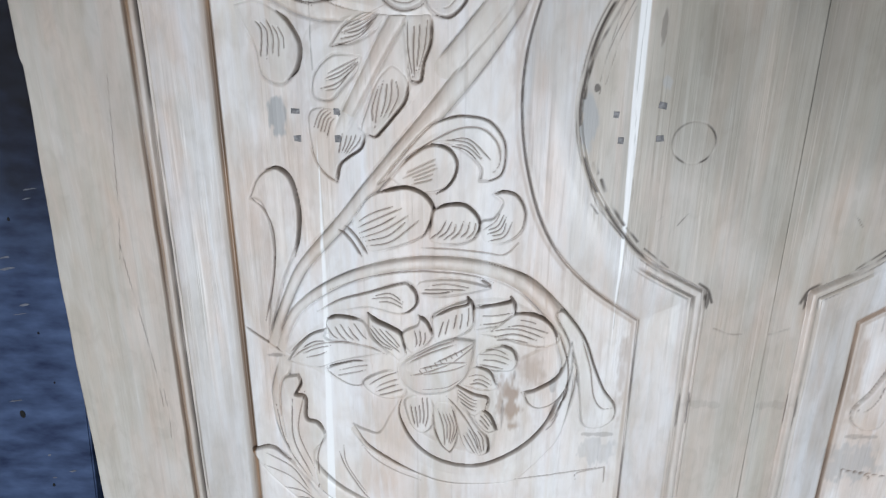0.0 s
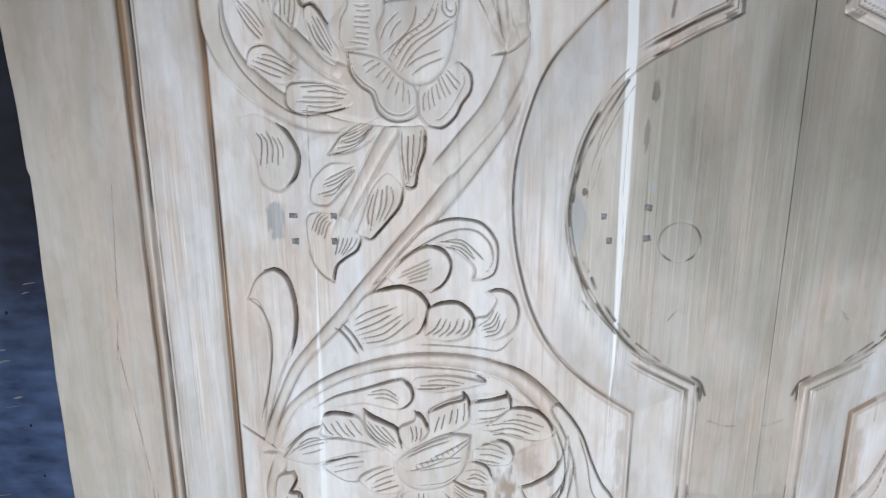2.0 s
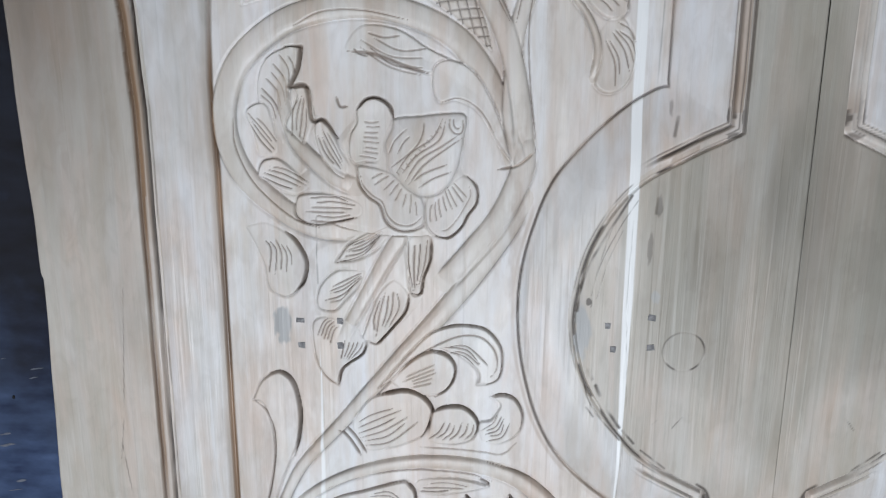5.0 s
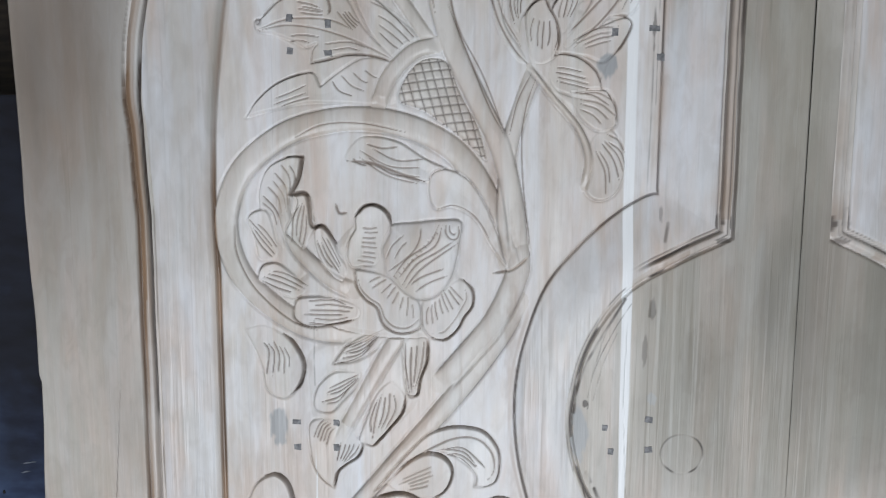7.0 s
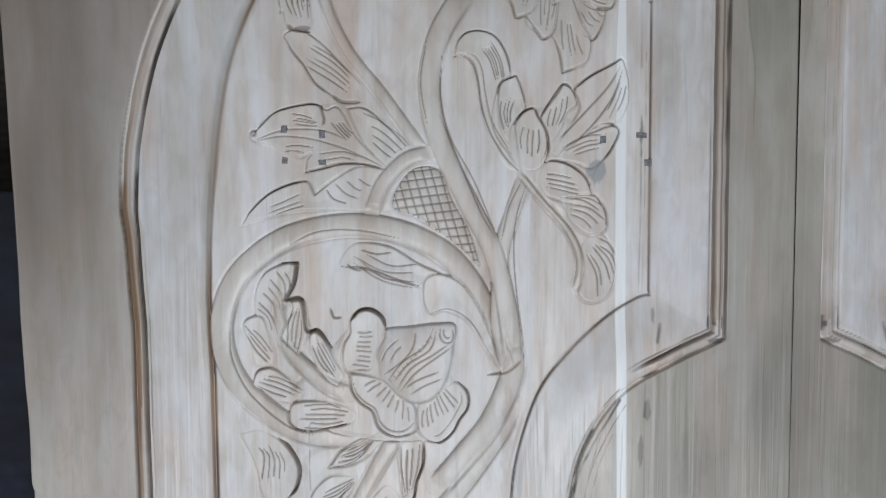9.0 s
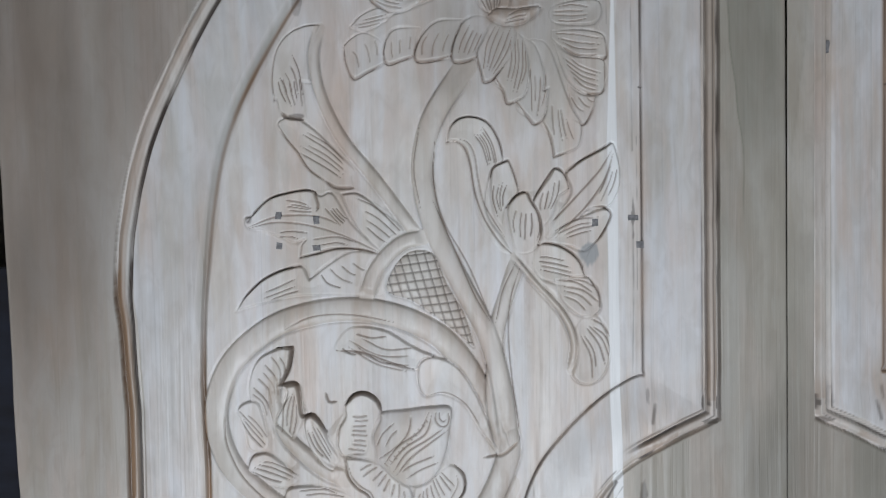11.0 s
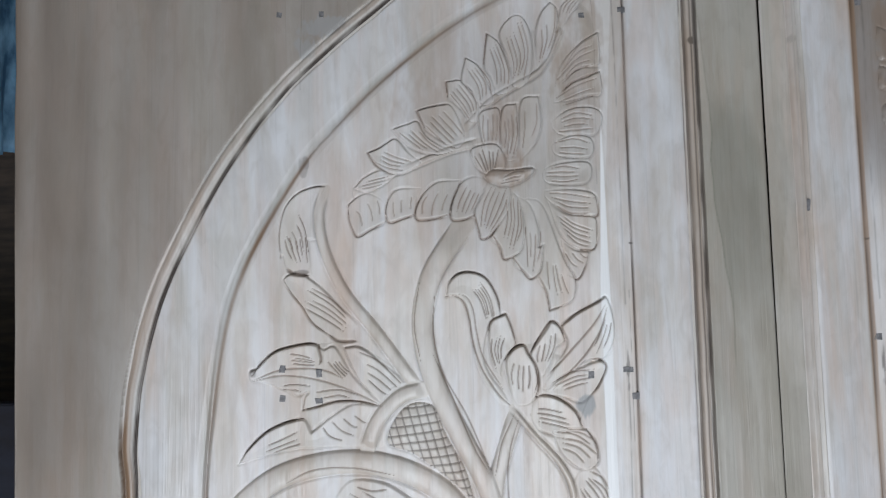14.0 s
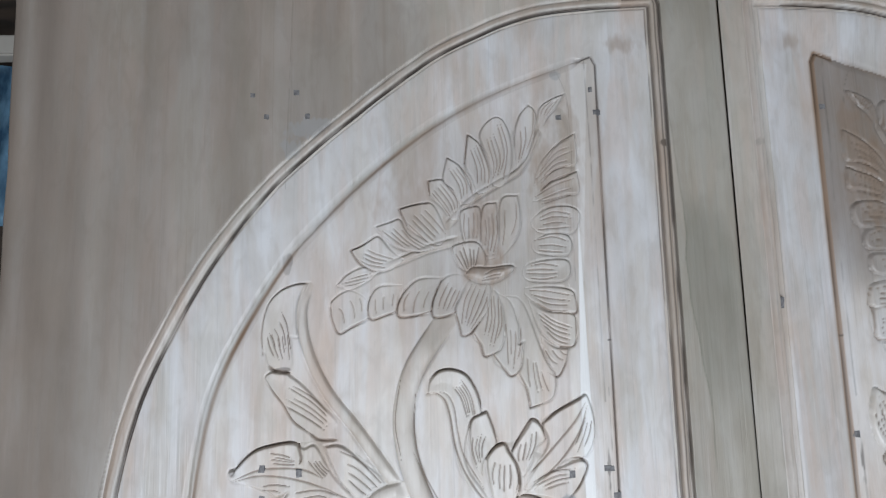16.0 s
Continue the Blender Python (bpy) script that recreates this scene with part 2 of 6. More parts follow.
def wobble(shape_x, shape_z, seed, w=None):
    """Soft noise over the field, or a window of it, from -1 to 1, with cells of the given size in metres."""
    rng = np.random.default_rng(seed)
    nx, nz = int((X1 - X0) / shape_x) + 3, int((Z1 - Z0) / shape_z) + 3
    g = rng.uniform(-1, 1, (nz, nx))
    fx, fz = (xs - X0) / shape_x, (zs - Z0) / shape_z
    if w:
        fx, fz = fx[w[1]], fz[w[0]]
    ix, iz = fx.astype(int), fz.astype(int)
    tx, tz = smooth(fx - ix)[None], smooth(fz - iz)[:, None]
    a, b = g[np.ix_(iz, ix)], g[np.ix_(iz, ix + 1)]
    c, d = g[np.ix_(iz + 1, ix)], g[np.ix_(iz + 1, ix + 1)]
    return (a * (1 - tx) + b * tx) * (1 - tz) + (c * (1 - tx) + d * tx) * tz


# outlines of the sunk panel: straight foot, round arch, round bite beside the lock
ARCH_OUTER = [(73, 1480), (70.8, 1508), (74.5, 1553), (88, 1610), (109.5, 1660), (142.5, 1719), (191, 1778), (254, 1833), (306, 1873), (351, 1897), (384, 1910), (425, 1918), (499, 1922)]
BITE_OUTER = [(494, 1402), (464, 1388), (427, 1365), (402, 1328), (392, 1288), (391, 1262), (398, 1231), (410, 1207), (428, 1182), (449, 1161), (496, 1135)]
ARCH_INNER = [(130, 1440), (133, 1503), (142, 1571), (153, 1617), (172, 1658), (203, 1708), (226, 1735), (261, 1770), (305, 1806), (349, 1833), (390, 1851), (444, 1871)]
BITE_INNER = [(448, 1438), (440, 1436.5), (418.5, 1423.5), (392, 1399), (369.5, 1370), (355.8, 1333), (349.3, 1300), (348.8, 1266), (353.8, 1230), (365.5, 1191), (383, 1160), (410, 1133), (448, 1107)]


def contour(left, arch, right, bite, foot):
    line = [np.array([[left, foot]]) / 1000, np.array([[left, z] for z in np.linspace(foot, arch[0][1] - 60, 60)]) / 1000, spline(arch, step=0.003)]
    line.append(np.array([[right, z] for z in np.linspace(arch[-1][1], bite[0][1] + 4, 60)])[1:] / 1000)
    line += [spline(bite, step=0.003), np.array([[bite[-1][0], z] for z in np.linspace(bite[-1][1], foot, 60)])[1:] / 1000]
    return np.vstack(line)


OUTER = contour(76, ARCH_OUTER, 501.5, BITE_OUTER, 500)
INNER = contour(132, ARCH_INNER, 447.5, BITE_INNER, 560)


def whole(line, reach):
    w, far, along = distance(line, reach)
    d, m = np.full(GX.shape, 1.0), np.zeros(GX.shape, bool)
    d[w] = far
    full = (slice(0, len(zs)), slice(0, len(xs)))
    return d, inside(line, full)


d_out, in_out = whole(np.vstack([OUTER, OUTER[:1]]), 0.07)
d_in, in_in = whole(np.vstack([INNER, INNER[:1]]), 0.07)
depth = np.where(in_out, d_out, -d_out)
GROUND = -0.0052

# stile, moulding, bevel, sunk ground
grain = wobble(0.004, 0.06, 3) * 0.00010 + wobble(0.03, 0.16, 4) * 0.0005 + wobble(0.0016, 0.02, 9) * 0.00004
height += grain
band = in_out & ~in_in
slope = np.clip((d_out - 0.013) / np.maximum(d_out - 0.013 + d_in, 1e-4), 0, 1)
height = np.where(band, grain - 0.0008 - 0.0052 * smooth(slope * 0.85 + 0.05), height)
height = np.where(in_in, GROUND + grain * 1.6 + wobble(0.012, 0.03, 5) * 0.00022, height)
owner[band] = 2
owner[in_in] = 3
lift = smooth((GX - 0.366) / 0.008) * smooth((1.392 - GZ) / 0.01) * smooth((GZ - 1.145) / 0.01) * smooth((0.475 - GX) / 0.01)
bead = in_out & (d_out < 0.0132 - 0.0072 * lift)
owner[bead] = 1


def furrow(d, at, half, deep):
    return deep * smooth(1.1 - np.abs(d - at) / half)


def stripe(at, half):
    return np.clip((half - np.abs(e - at)) / 0.0008 + 0.5, 0, 1)


shake = wobble(0.02, 0.02, 6) * 0.0003
e = depth + shake
plainly = 1 - lift
left_low = smooth((0.115 - GX) / 0.01) * smooth((1.53 - GZ) / 0.03)
height += np.where(bead, 0.0013 * np.sqrt(np.clip(1 - ((e - 0.0056) / 0.0032) ** 2, 0, 1)), 0) * plainly
at = 0.0095 + 0.0018 * smooth((GZ - 1.46) / 0.06) * smooth((0.20 - GX) / 0.06)
fade = 1 - 0.72 * (GX > 0.47) * smooth((1.128 - GZ) / 0.012)
arch = smooth((GZ - 1.52) / 0.1) * smooth((0.46 - GX) / 0.02)
height -= furrow(e, 0.0014, 0.0019, 0.0030) * (1 - 0.72 * arch) * (1 - 0.5 * lift) * fade + (furrow(e, at, 0.0017, 0.0026) + furrow(e, 0.0126, 0.0012, 0.0007)) * plainly * fade
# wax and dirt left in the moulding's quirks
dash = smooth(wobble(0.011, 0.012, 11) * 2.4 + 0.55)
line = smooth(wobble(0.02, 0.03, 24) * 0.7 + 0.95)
marks["ink_and_shade"] += 0.95 * stripe(at, 0.0009 + 0.0003 * arch) * line * np.where(GX > 0.47, 0.75, 1) * plainly
marks["ink_and_shade"] += stripe(0.0014, 0.0009) * (smooth(wobble(0.03, 0.03, 12) * 1.2 + 0.5) * (0.5 + 0.4 * smooth((GZ - 1.40) / 0.1) * (GX < 0.47)) * (1 - 0.6 * arch) * (1 - left_low) * plainly + 0.95 * lift * dash)
marks["ink_and_shade"] += np.where((GX > 0.47) & (GZ > 1.405), 0.75 * stripe(0.0052, 0.0005) + 0.6 * stripe(0.0004, 0.0006), 0)
marks["ink_and_shade"] += 0.55 * stripe(0.0010, 0.0008) * left_low
marks["ink_and_shade"] += 0.7 * stripe(0.0126, 0.0004) * smooth(wobble(0.02, 0.03, 13) * 2 + 0.5) * plainly
marks["ink_and_shade"] += 0.7 * stripe(0.0046, 0.0005) * lift * smooth(wobble(0.015, 0.02, 27) * 2 + 0.3)
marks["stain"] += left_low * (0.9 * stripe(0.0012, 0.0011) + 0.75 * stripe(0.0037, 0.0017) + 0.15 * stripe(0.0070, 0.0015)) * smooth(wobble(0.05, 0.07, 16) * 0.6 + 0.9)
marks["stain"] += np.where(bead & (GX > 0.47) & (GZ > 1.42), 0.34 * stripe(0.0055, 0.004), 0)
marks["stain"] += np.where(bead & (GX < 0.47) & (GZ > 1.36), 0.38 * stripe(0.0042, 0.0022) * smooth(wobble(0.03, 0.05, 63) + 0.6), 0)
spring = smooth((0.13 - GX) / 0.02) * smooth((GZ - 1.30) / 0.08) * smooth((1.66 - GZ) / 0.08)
marks["ink_and_shade"] += spring * (0.45 * stripe(0.0044, 0.0011) + 0.4 * stripe(at, 0.0013)) * smooth(wobble(0.03, 0.04, 97) + 0.75)
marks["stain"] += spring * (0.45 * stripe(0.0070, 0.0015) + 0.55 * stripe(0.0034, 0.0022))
marks["ink_and_shade"] *= fade
# boards that took less lime: brown at the head, olive beside the lock
streaks = 0.85 + 0.15 * wobble(0.012, 0.2, 20)
raw_and_shade = smooth((GZ - 1.25 + 0.10 * wobble(0.07, 0.12, 17)) / 0.38) * smooth((0.40 - GX + 0.05 * wobble(0.05, 0.2, 18)) / 0.2)
tone = np.interp(GX + 0.012 * wobble(0.05, 0.3, 33), (0.0, 0.03, 0.075, 0.12, 0.16, 0.22, 0.30), (1.05, 0.98, 0.74, 0.66, 0.76, 0.68, 0.72))
marks["raw_and_shade"] = np.where(in_out, 0.0, raw_and_shade * tone) * streaks
marks["raw_and_shade"] = np.maximum(marks["raw_and_shade"], np.where(in_in, 0.30 * smooth((GZ - 1.58) / 0.2) * (0.6 + 0.4 * wobble(0.02, 0.12, 22)), 0))
olive = smooth((GZ - 1.13 + 0.06 * wobble(0.04, 0.09, 19)) / 0.12) * smooth((GX - 0.415) / 0.03) * 0.85
marks["olive"] = np.where(in_out, 0.0, np.maximum(olive * (0.55 + 0.45 * smooth(wobble(0.035, 0.13, 26) * 1.3 + 0.4)) * (0.72 + 0.28 * smooth((GX - 0.48) / 0.03)), 0.2 * (GX > 0.42))) * streaks
film = smooth((0.40 - GX) / 0.12) * np.clip(1.3 - np.abs(np.where(in_in, d_in, -d_in) + 0.0028) / 0.0034, 0, 1)
height -= 0.0010 * film
heart = np.interp(GZ, (1.50, 1.553, 1.60, 1.673, 1.764, 1.85, 1.95), (0.519, 0.5185, 0.517, 0.508, 0.5075, 0.498, 0.498)) + 0.0012 * wobble(0.5, 0.02, 37)
bare = np.clip(1 - np.abs(GX - heart) / 0.0011, 0, 1) * smooth((GZ - 1.54) / 0.03)
marks["olive"] = np.where(in_out, marks["olive"], np.clip(marks["olive"] * (1 - 0.4 * (GX > 0.49) * (GX < heart) * smooth((GZ - 1.54) / 0.08)) + 0.3 * bare, 0, 1))
# quirk between bevel and ground, wide beside the left stile
soft = smooth((GZ - 1.50) / 0.1) * smooth((0.438 - GX) / 0.01)
wide = np.where(GX < 0.21, 0.0025, 0.0009) * (1 - soft) + 0.0042 * soft
height -= (0.0022 - 0.0015 * soft) * np.clip(1.1 - np.abs(d_in) / wide, 0, 1) ** 0.6 * np.where(GX < 0.21, 1.1, 1)
low = smooth((1.50 - GZ) / 0.1)
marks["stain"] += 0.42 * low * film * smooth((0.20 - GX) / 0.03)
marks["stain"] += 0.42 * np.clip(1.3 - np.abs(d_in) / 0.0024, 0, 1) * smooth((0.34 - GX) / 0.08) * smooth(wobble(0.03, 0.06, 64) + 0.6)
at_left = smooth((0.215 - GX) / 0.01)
# The groove's shade is put into the colour here, over its brown stain.
marks["ink_and_shade"] += (np.where(GX < 0.21, 0.25 + 0.35 * low, 0.66) * (1 - soft) + 0.14 * soft) * np.clip(1.35 - np.abs(d_in - 0.0002) / (wide * 0.85), 0, 1) * smooth(wobble(0.03, 0.05, 14) + 0.8)
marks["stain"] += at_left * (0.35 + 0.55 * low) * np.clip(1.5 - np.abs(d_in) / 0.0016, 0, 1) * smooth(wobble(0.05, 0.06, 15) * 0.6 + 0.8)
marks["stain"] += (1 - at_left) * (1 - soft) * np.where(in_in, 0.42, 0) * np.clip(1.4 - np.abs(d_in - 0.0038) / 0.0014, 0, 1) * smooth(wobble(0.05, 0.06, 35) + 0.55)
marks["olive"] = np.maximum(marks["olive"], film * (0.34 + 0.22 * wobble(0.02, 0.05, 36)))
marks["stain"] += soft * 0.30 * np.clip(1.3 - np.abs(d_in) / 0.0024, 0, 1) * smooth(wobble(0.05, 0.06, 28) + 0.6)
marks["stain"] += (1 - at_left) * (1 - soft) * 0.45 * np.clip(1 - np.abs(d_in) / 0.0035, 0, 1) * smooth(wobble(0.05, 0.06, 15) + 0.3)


BOLD = np.interp(zs, (0.9, 1.18, 1.36, 1.6, 1.95), (1.4, 1.25, 1.0, 0.85, 0.70))[:, None] * np.ones_like(GX)


# ---- carving tools ----
def cut(points, wide, deep, ink_and_shade=0.25):
    """A gouge cut along a line; width and depth in mm. The cut's shade is also put into the colour."""
    w, far, along = distance(spline(points), wide / 1000 * 1.3)
    taper = np.clip(np.minimum(along, 1 - along) * 7, 0.25, 1)
    k = np.clip(1 - far / (wide / 1000 * taper), 0, 1)
    height[w] -= deep / 1000 * np.minimum(1, 1.5 * k) * np.minimum(BOLD[w], 1.3)
    marks["ink_and_shade"][w] = np.maximum(marks["ink_and_shade"][w], ink_and_shade * BOLD[w] * np.minimum(1, 1.3 * k))
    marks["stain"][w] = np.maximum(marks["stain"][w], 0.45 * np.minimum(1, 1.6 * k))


def ridge(name, points, r0, r1, rise):
    """A rounded stem; radii and rise in mm."""
    line = spline(points)
    w, far, along = distance(line, max(r0, r1) / 1000 + 0.004)
    r = (r0 + (r1 - r0) * along) / 1000
    k = far / r
    body = k < 1
    top = GROUND + 0.74 * rise / 1000 * smooth(np.minimum(along * 9 + 0.1, (1 - along) * 9 + 0.1)) * np.clip(1 - k ** 2.4, 0, 1) ** 0.6
    h = height[w]
    height[w] = np.where(body, np.maximum(top + grain[w], h - 0.0054 * (h > GROUND + 0.01)), h)
    owners.append(name)
    owner[w][body] = len(owners) - 1
    run_out = smooth(np.minimum(along, 1 - along) * 14)
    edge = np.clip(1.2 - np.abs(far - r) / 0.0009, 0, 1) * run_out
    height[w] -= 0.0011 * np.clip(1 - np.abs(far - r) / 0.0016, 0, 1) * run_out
    # The stem's outline is darkened in colour too, for the shade beside it.
    marks["ink_and_shade"][w] = np.where(body, 0, marks["ink_and_shade"][w]) + 0.48 * BOLD[w] * edge * smooth(wobble(0.03, 0.03, len(owners), w) + 0.5)


def lobe(name, points, rise, root, veins):
    """A leaf or petal: a raised, softly scooped lobe with a cut outline and gouged veins that fan out from its root."""
    line = spline(points, True)
    w, far, along = distance(line, 0.03)
    body = inside(line, w)
    if not body.any():
        return
    deep = far[body].max()
    k = np.clip(far / deep, 0, 1)
    top = GROUND + 0.62 * rise / 1000 * smooth((far + 0.0003) / 0.0018) - 0.0006 * smooth(k)
    if name.endswith("_body"):
        top = GROUND + 0.62 * rise / 1000 * smooth(far / 0.005)
    if name in ("flower_heart", "seed"):
        top = GROUND + rise / 1000 * (0.15 + 0.85 * np.clip(1 - (1 - k) ** 2, 0, 1) ** 0.6)
    if name == "seed_pod":
        top = GROUND + rise / 1000 * (0.1 + 0.9 * np.clip(1 - (1 - k) ** 2, 0, 1) ** 0.6)
        p, q = GX[w] + GZ[w] * 0.28, GZ[w] - GX[w] * 0.12 + 0.4 * (GX[w] - 0.28) ** 2
        for v in (p, q):
            saw = np.abs((v / 0.0062) % 1 - 0.5) * 2
            top -= 0.0013 * np.clip((saw - 0.70) / 0.3, 0, 1)
            marks["ink_and_shade"][w] = np.where(body, np.maximum(marks["ink_and_shade"][w], 0.68 * np.clip((saw - 0.76) / 0.2, 0, 1)), marks["ink_and_shade"][w])
    if root:
        away = np.hypot(GX[w] - root[0] / 1000, GZ[w] - root[1] / 1000)
        lo, hi = away[body].min(), away[body].max()
        top = top + 0.0017 * smooth(far / 0.0015) * (smooth((away - lo) / (hi - lo)) - 0.55)
    open_end = 1.0
    if root and name != "flower_heart":
        open_end = smooth((away - lo) / (hi - lo) * 2.6 - 0.05)
    merged = np.maximum(height[w] * 0.5 + top * 0.5, GROUND)
    height[w] = np.where(body, (top + grain[w] * 0.6) * open_end + merged * (1 - open_end), height[w])
    marks["ink_and_shade"][w] = np.where(body & (name != "seed_pod"), 0, marks["ink_and_shade"][w])
    flat = name.endswith("_body")
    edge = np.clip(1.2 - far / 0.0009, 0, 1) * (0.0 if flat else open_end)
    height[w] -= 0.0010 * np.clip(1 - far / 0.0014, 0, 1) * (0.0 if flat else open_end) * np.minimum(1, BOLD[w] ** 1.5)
    # Dirt and painted shade together darken the cut outline.
    marks["ink_and_shade"][w] += 0.28 * BOLD[w] * edge * smooth(wobble(0.02, 0.02, len(owners), w) * 1.2 + 0.6)
    owners.append(name)
    owner[w][body] = len(owners) - 1
    if not root or not veins:
        return
    base = np.array(root) / 1000
    rel = line - base
    mid = rel.mean(0)
    turn = np.arctan2(rel[:, 1] * mid[0] - rel[:, 0] * mid[1], rel @ mid)
    lo, hi = turn.min(), turn.max()
    rng = np.random.default_rng(len(owners))
    side = rng.choice((-1, 1))
    veins = veins + 1
    for n in range(veins):
        a = lo + (hi - lo) * (0.16 + 0.68 * (n + rng.uniform(0.3, 0.7)) / veins)
        hits = np.linalg.norm(rel[np.abs(turn - a) < (hi - lo) * 0.06 + 0.01], axis=1)
        if len(hits) < 2 or hits.max() - hits.min() < 0.006:
            continue
        r0, r1 = hits.min(), hits.max()
        s, t = r0 + (r1 - r0) * rng.uniform(0.10, 0.28), r0 + (r1 - r0) * rng.uniform(0.74, 0.92)
        way = math.atan2(mid[1], mid[0]) + a
        bend = rng.uniform(0.10, 0.17) * (t - s) / ((s + t) / 2) * side
        pts = [base + r * np.array([math.cos(way + b), math.sin(way + b)]) for r, b in ((s, 0), ((s + t) / 2, bend), (t, bend * 0.3))]
        cut([tuple(p * 1000) for p in pts], rng.uniform(0.55, 0.75), rng.uniform(0.8, 1.2), rng.uniform(0.40, 0.65))


def strokes(first, last, count, ink_and_shade=0.7):
    """A row of fine gouge strokes that pass evenly from the first to the last."""
    a, b = np.array(first), np.array(last)
    rng = np.random.default_rng(int(a.sum() + b.sum()))
    spread = np.linalg.norm(b - a, axis=1).mean()
    count = max(2, min(count, int(spread / 1.7) + 1))
    for n in range(count):
        line = a + (b - a) * (n + rng.uniform(-0.12, 0.12)) / max(count - 1, 1)
        along = line[-1] - line[0]
        line[0] += along * rng.uniform(-0.12, 0.15)
        line[-1] -= along * rng.uniform(-0.08, 0.18)
        cut([tuple(p) for p in line], rng.uniform(0.44, 0.58), rng.uniform(1.0, 1.4), ink_and_shade * rng.uniform(0.8, 1.2))


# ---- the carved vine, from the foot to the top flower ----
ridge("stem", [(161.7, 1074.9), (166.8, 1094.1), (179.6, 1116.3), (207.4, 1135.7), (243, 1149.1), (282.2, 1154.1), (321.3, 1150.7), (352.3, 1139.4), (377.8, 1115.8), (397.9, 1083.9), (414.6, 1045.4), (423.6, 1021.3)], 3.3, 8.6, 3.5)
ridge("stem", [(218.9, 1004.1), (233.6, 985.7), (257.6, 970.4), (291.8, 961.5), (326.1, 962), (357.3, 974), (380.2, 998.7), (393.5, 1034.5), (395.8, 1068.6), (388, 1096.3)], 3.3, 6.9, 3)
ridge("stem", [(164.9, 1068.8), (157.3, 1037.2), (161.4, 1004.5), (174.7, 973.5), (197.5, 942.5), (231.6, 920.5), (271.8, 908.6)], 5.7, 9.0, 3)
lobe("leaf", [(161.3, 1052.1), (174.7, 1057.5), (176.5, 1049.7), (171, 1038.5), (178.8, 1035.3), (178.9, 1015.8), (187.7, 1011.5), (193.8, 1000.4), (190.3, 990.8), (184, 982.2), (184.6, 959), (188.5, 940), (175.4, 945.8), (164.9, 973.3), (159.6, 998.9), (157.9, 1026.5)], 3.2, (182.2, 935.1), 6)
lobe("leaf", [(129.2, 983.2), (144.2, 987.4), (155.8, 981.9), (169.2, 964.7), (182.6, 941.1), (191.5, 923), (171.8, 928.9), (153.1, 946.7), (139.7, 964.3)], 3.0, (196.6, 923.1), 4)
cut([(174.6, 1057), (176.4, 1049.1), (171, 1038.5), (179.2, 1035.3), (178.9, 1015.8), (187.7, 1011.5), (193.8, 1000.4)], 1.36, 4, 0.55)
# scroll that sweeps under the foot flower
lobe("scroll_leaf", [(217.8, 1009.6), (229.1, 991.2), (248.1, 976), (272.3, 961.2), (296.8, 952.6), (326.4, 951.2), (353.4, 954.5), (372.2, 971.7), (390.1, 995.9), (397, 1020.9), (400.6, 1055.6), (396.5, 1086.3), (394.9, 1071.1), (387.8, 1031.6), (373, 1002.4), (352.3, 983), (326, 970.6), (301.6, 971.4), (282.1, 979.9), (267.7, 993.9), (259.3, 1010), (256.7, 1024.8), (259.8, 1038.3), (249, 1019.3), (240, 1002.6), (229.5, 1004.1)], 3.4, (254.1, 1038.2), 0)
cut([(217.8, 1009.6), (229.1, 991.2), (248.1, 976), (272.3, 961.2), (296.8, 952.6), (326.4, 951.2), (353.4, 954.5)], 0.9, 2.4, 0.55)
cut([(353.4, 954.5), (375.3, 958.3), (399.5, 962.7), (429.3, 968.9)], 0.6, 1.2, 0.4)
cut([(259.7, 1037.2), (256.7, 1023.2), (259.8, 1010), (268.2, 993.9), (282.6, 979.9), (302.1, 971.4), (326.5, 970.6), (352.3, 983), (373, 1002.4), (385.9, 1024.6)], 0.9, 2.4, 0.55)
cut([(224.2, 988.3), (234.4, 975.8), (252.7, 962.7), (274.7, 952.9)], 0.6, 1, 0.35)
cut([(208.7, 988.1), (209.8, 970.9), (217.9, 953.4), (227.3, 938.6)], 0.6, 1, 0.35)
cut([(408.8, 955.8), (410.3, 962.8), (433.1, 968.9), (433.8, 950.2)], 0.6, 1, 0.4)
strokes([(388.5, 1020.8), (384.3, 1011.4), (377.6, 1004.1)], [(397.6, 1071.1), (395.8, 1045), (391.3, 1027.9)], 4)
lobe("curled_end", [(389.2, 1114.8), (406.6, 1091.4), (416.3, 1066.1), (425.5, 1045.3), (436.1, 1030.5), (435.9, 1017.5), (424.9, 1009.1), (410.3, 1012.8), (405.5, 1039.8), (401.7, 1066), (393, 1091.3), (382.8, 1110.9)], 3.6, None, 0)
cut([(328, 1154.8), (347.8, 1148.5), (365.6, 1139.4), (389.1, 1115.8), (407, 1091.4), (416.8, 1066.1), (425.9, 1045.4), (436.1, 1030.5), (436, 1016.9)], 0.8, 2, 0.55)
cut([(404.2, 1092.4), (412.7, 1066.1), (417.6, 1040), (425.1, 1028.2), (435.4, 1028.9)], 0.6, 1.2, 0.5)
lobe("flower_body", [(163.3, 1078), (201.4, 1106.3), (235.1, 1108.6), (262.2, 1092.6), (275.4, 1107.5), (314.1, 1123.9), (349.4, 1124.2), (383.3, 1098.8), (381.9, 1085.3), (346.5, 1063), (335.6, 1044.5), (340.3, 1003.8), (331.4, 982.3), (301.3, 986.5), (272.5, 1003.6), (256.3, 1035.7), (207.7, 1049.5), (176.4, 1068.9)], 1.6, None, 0)
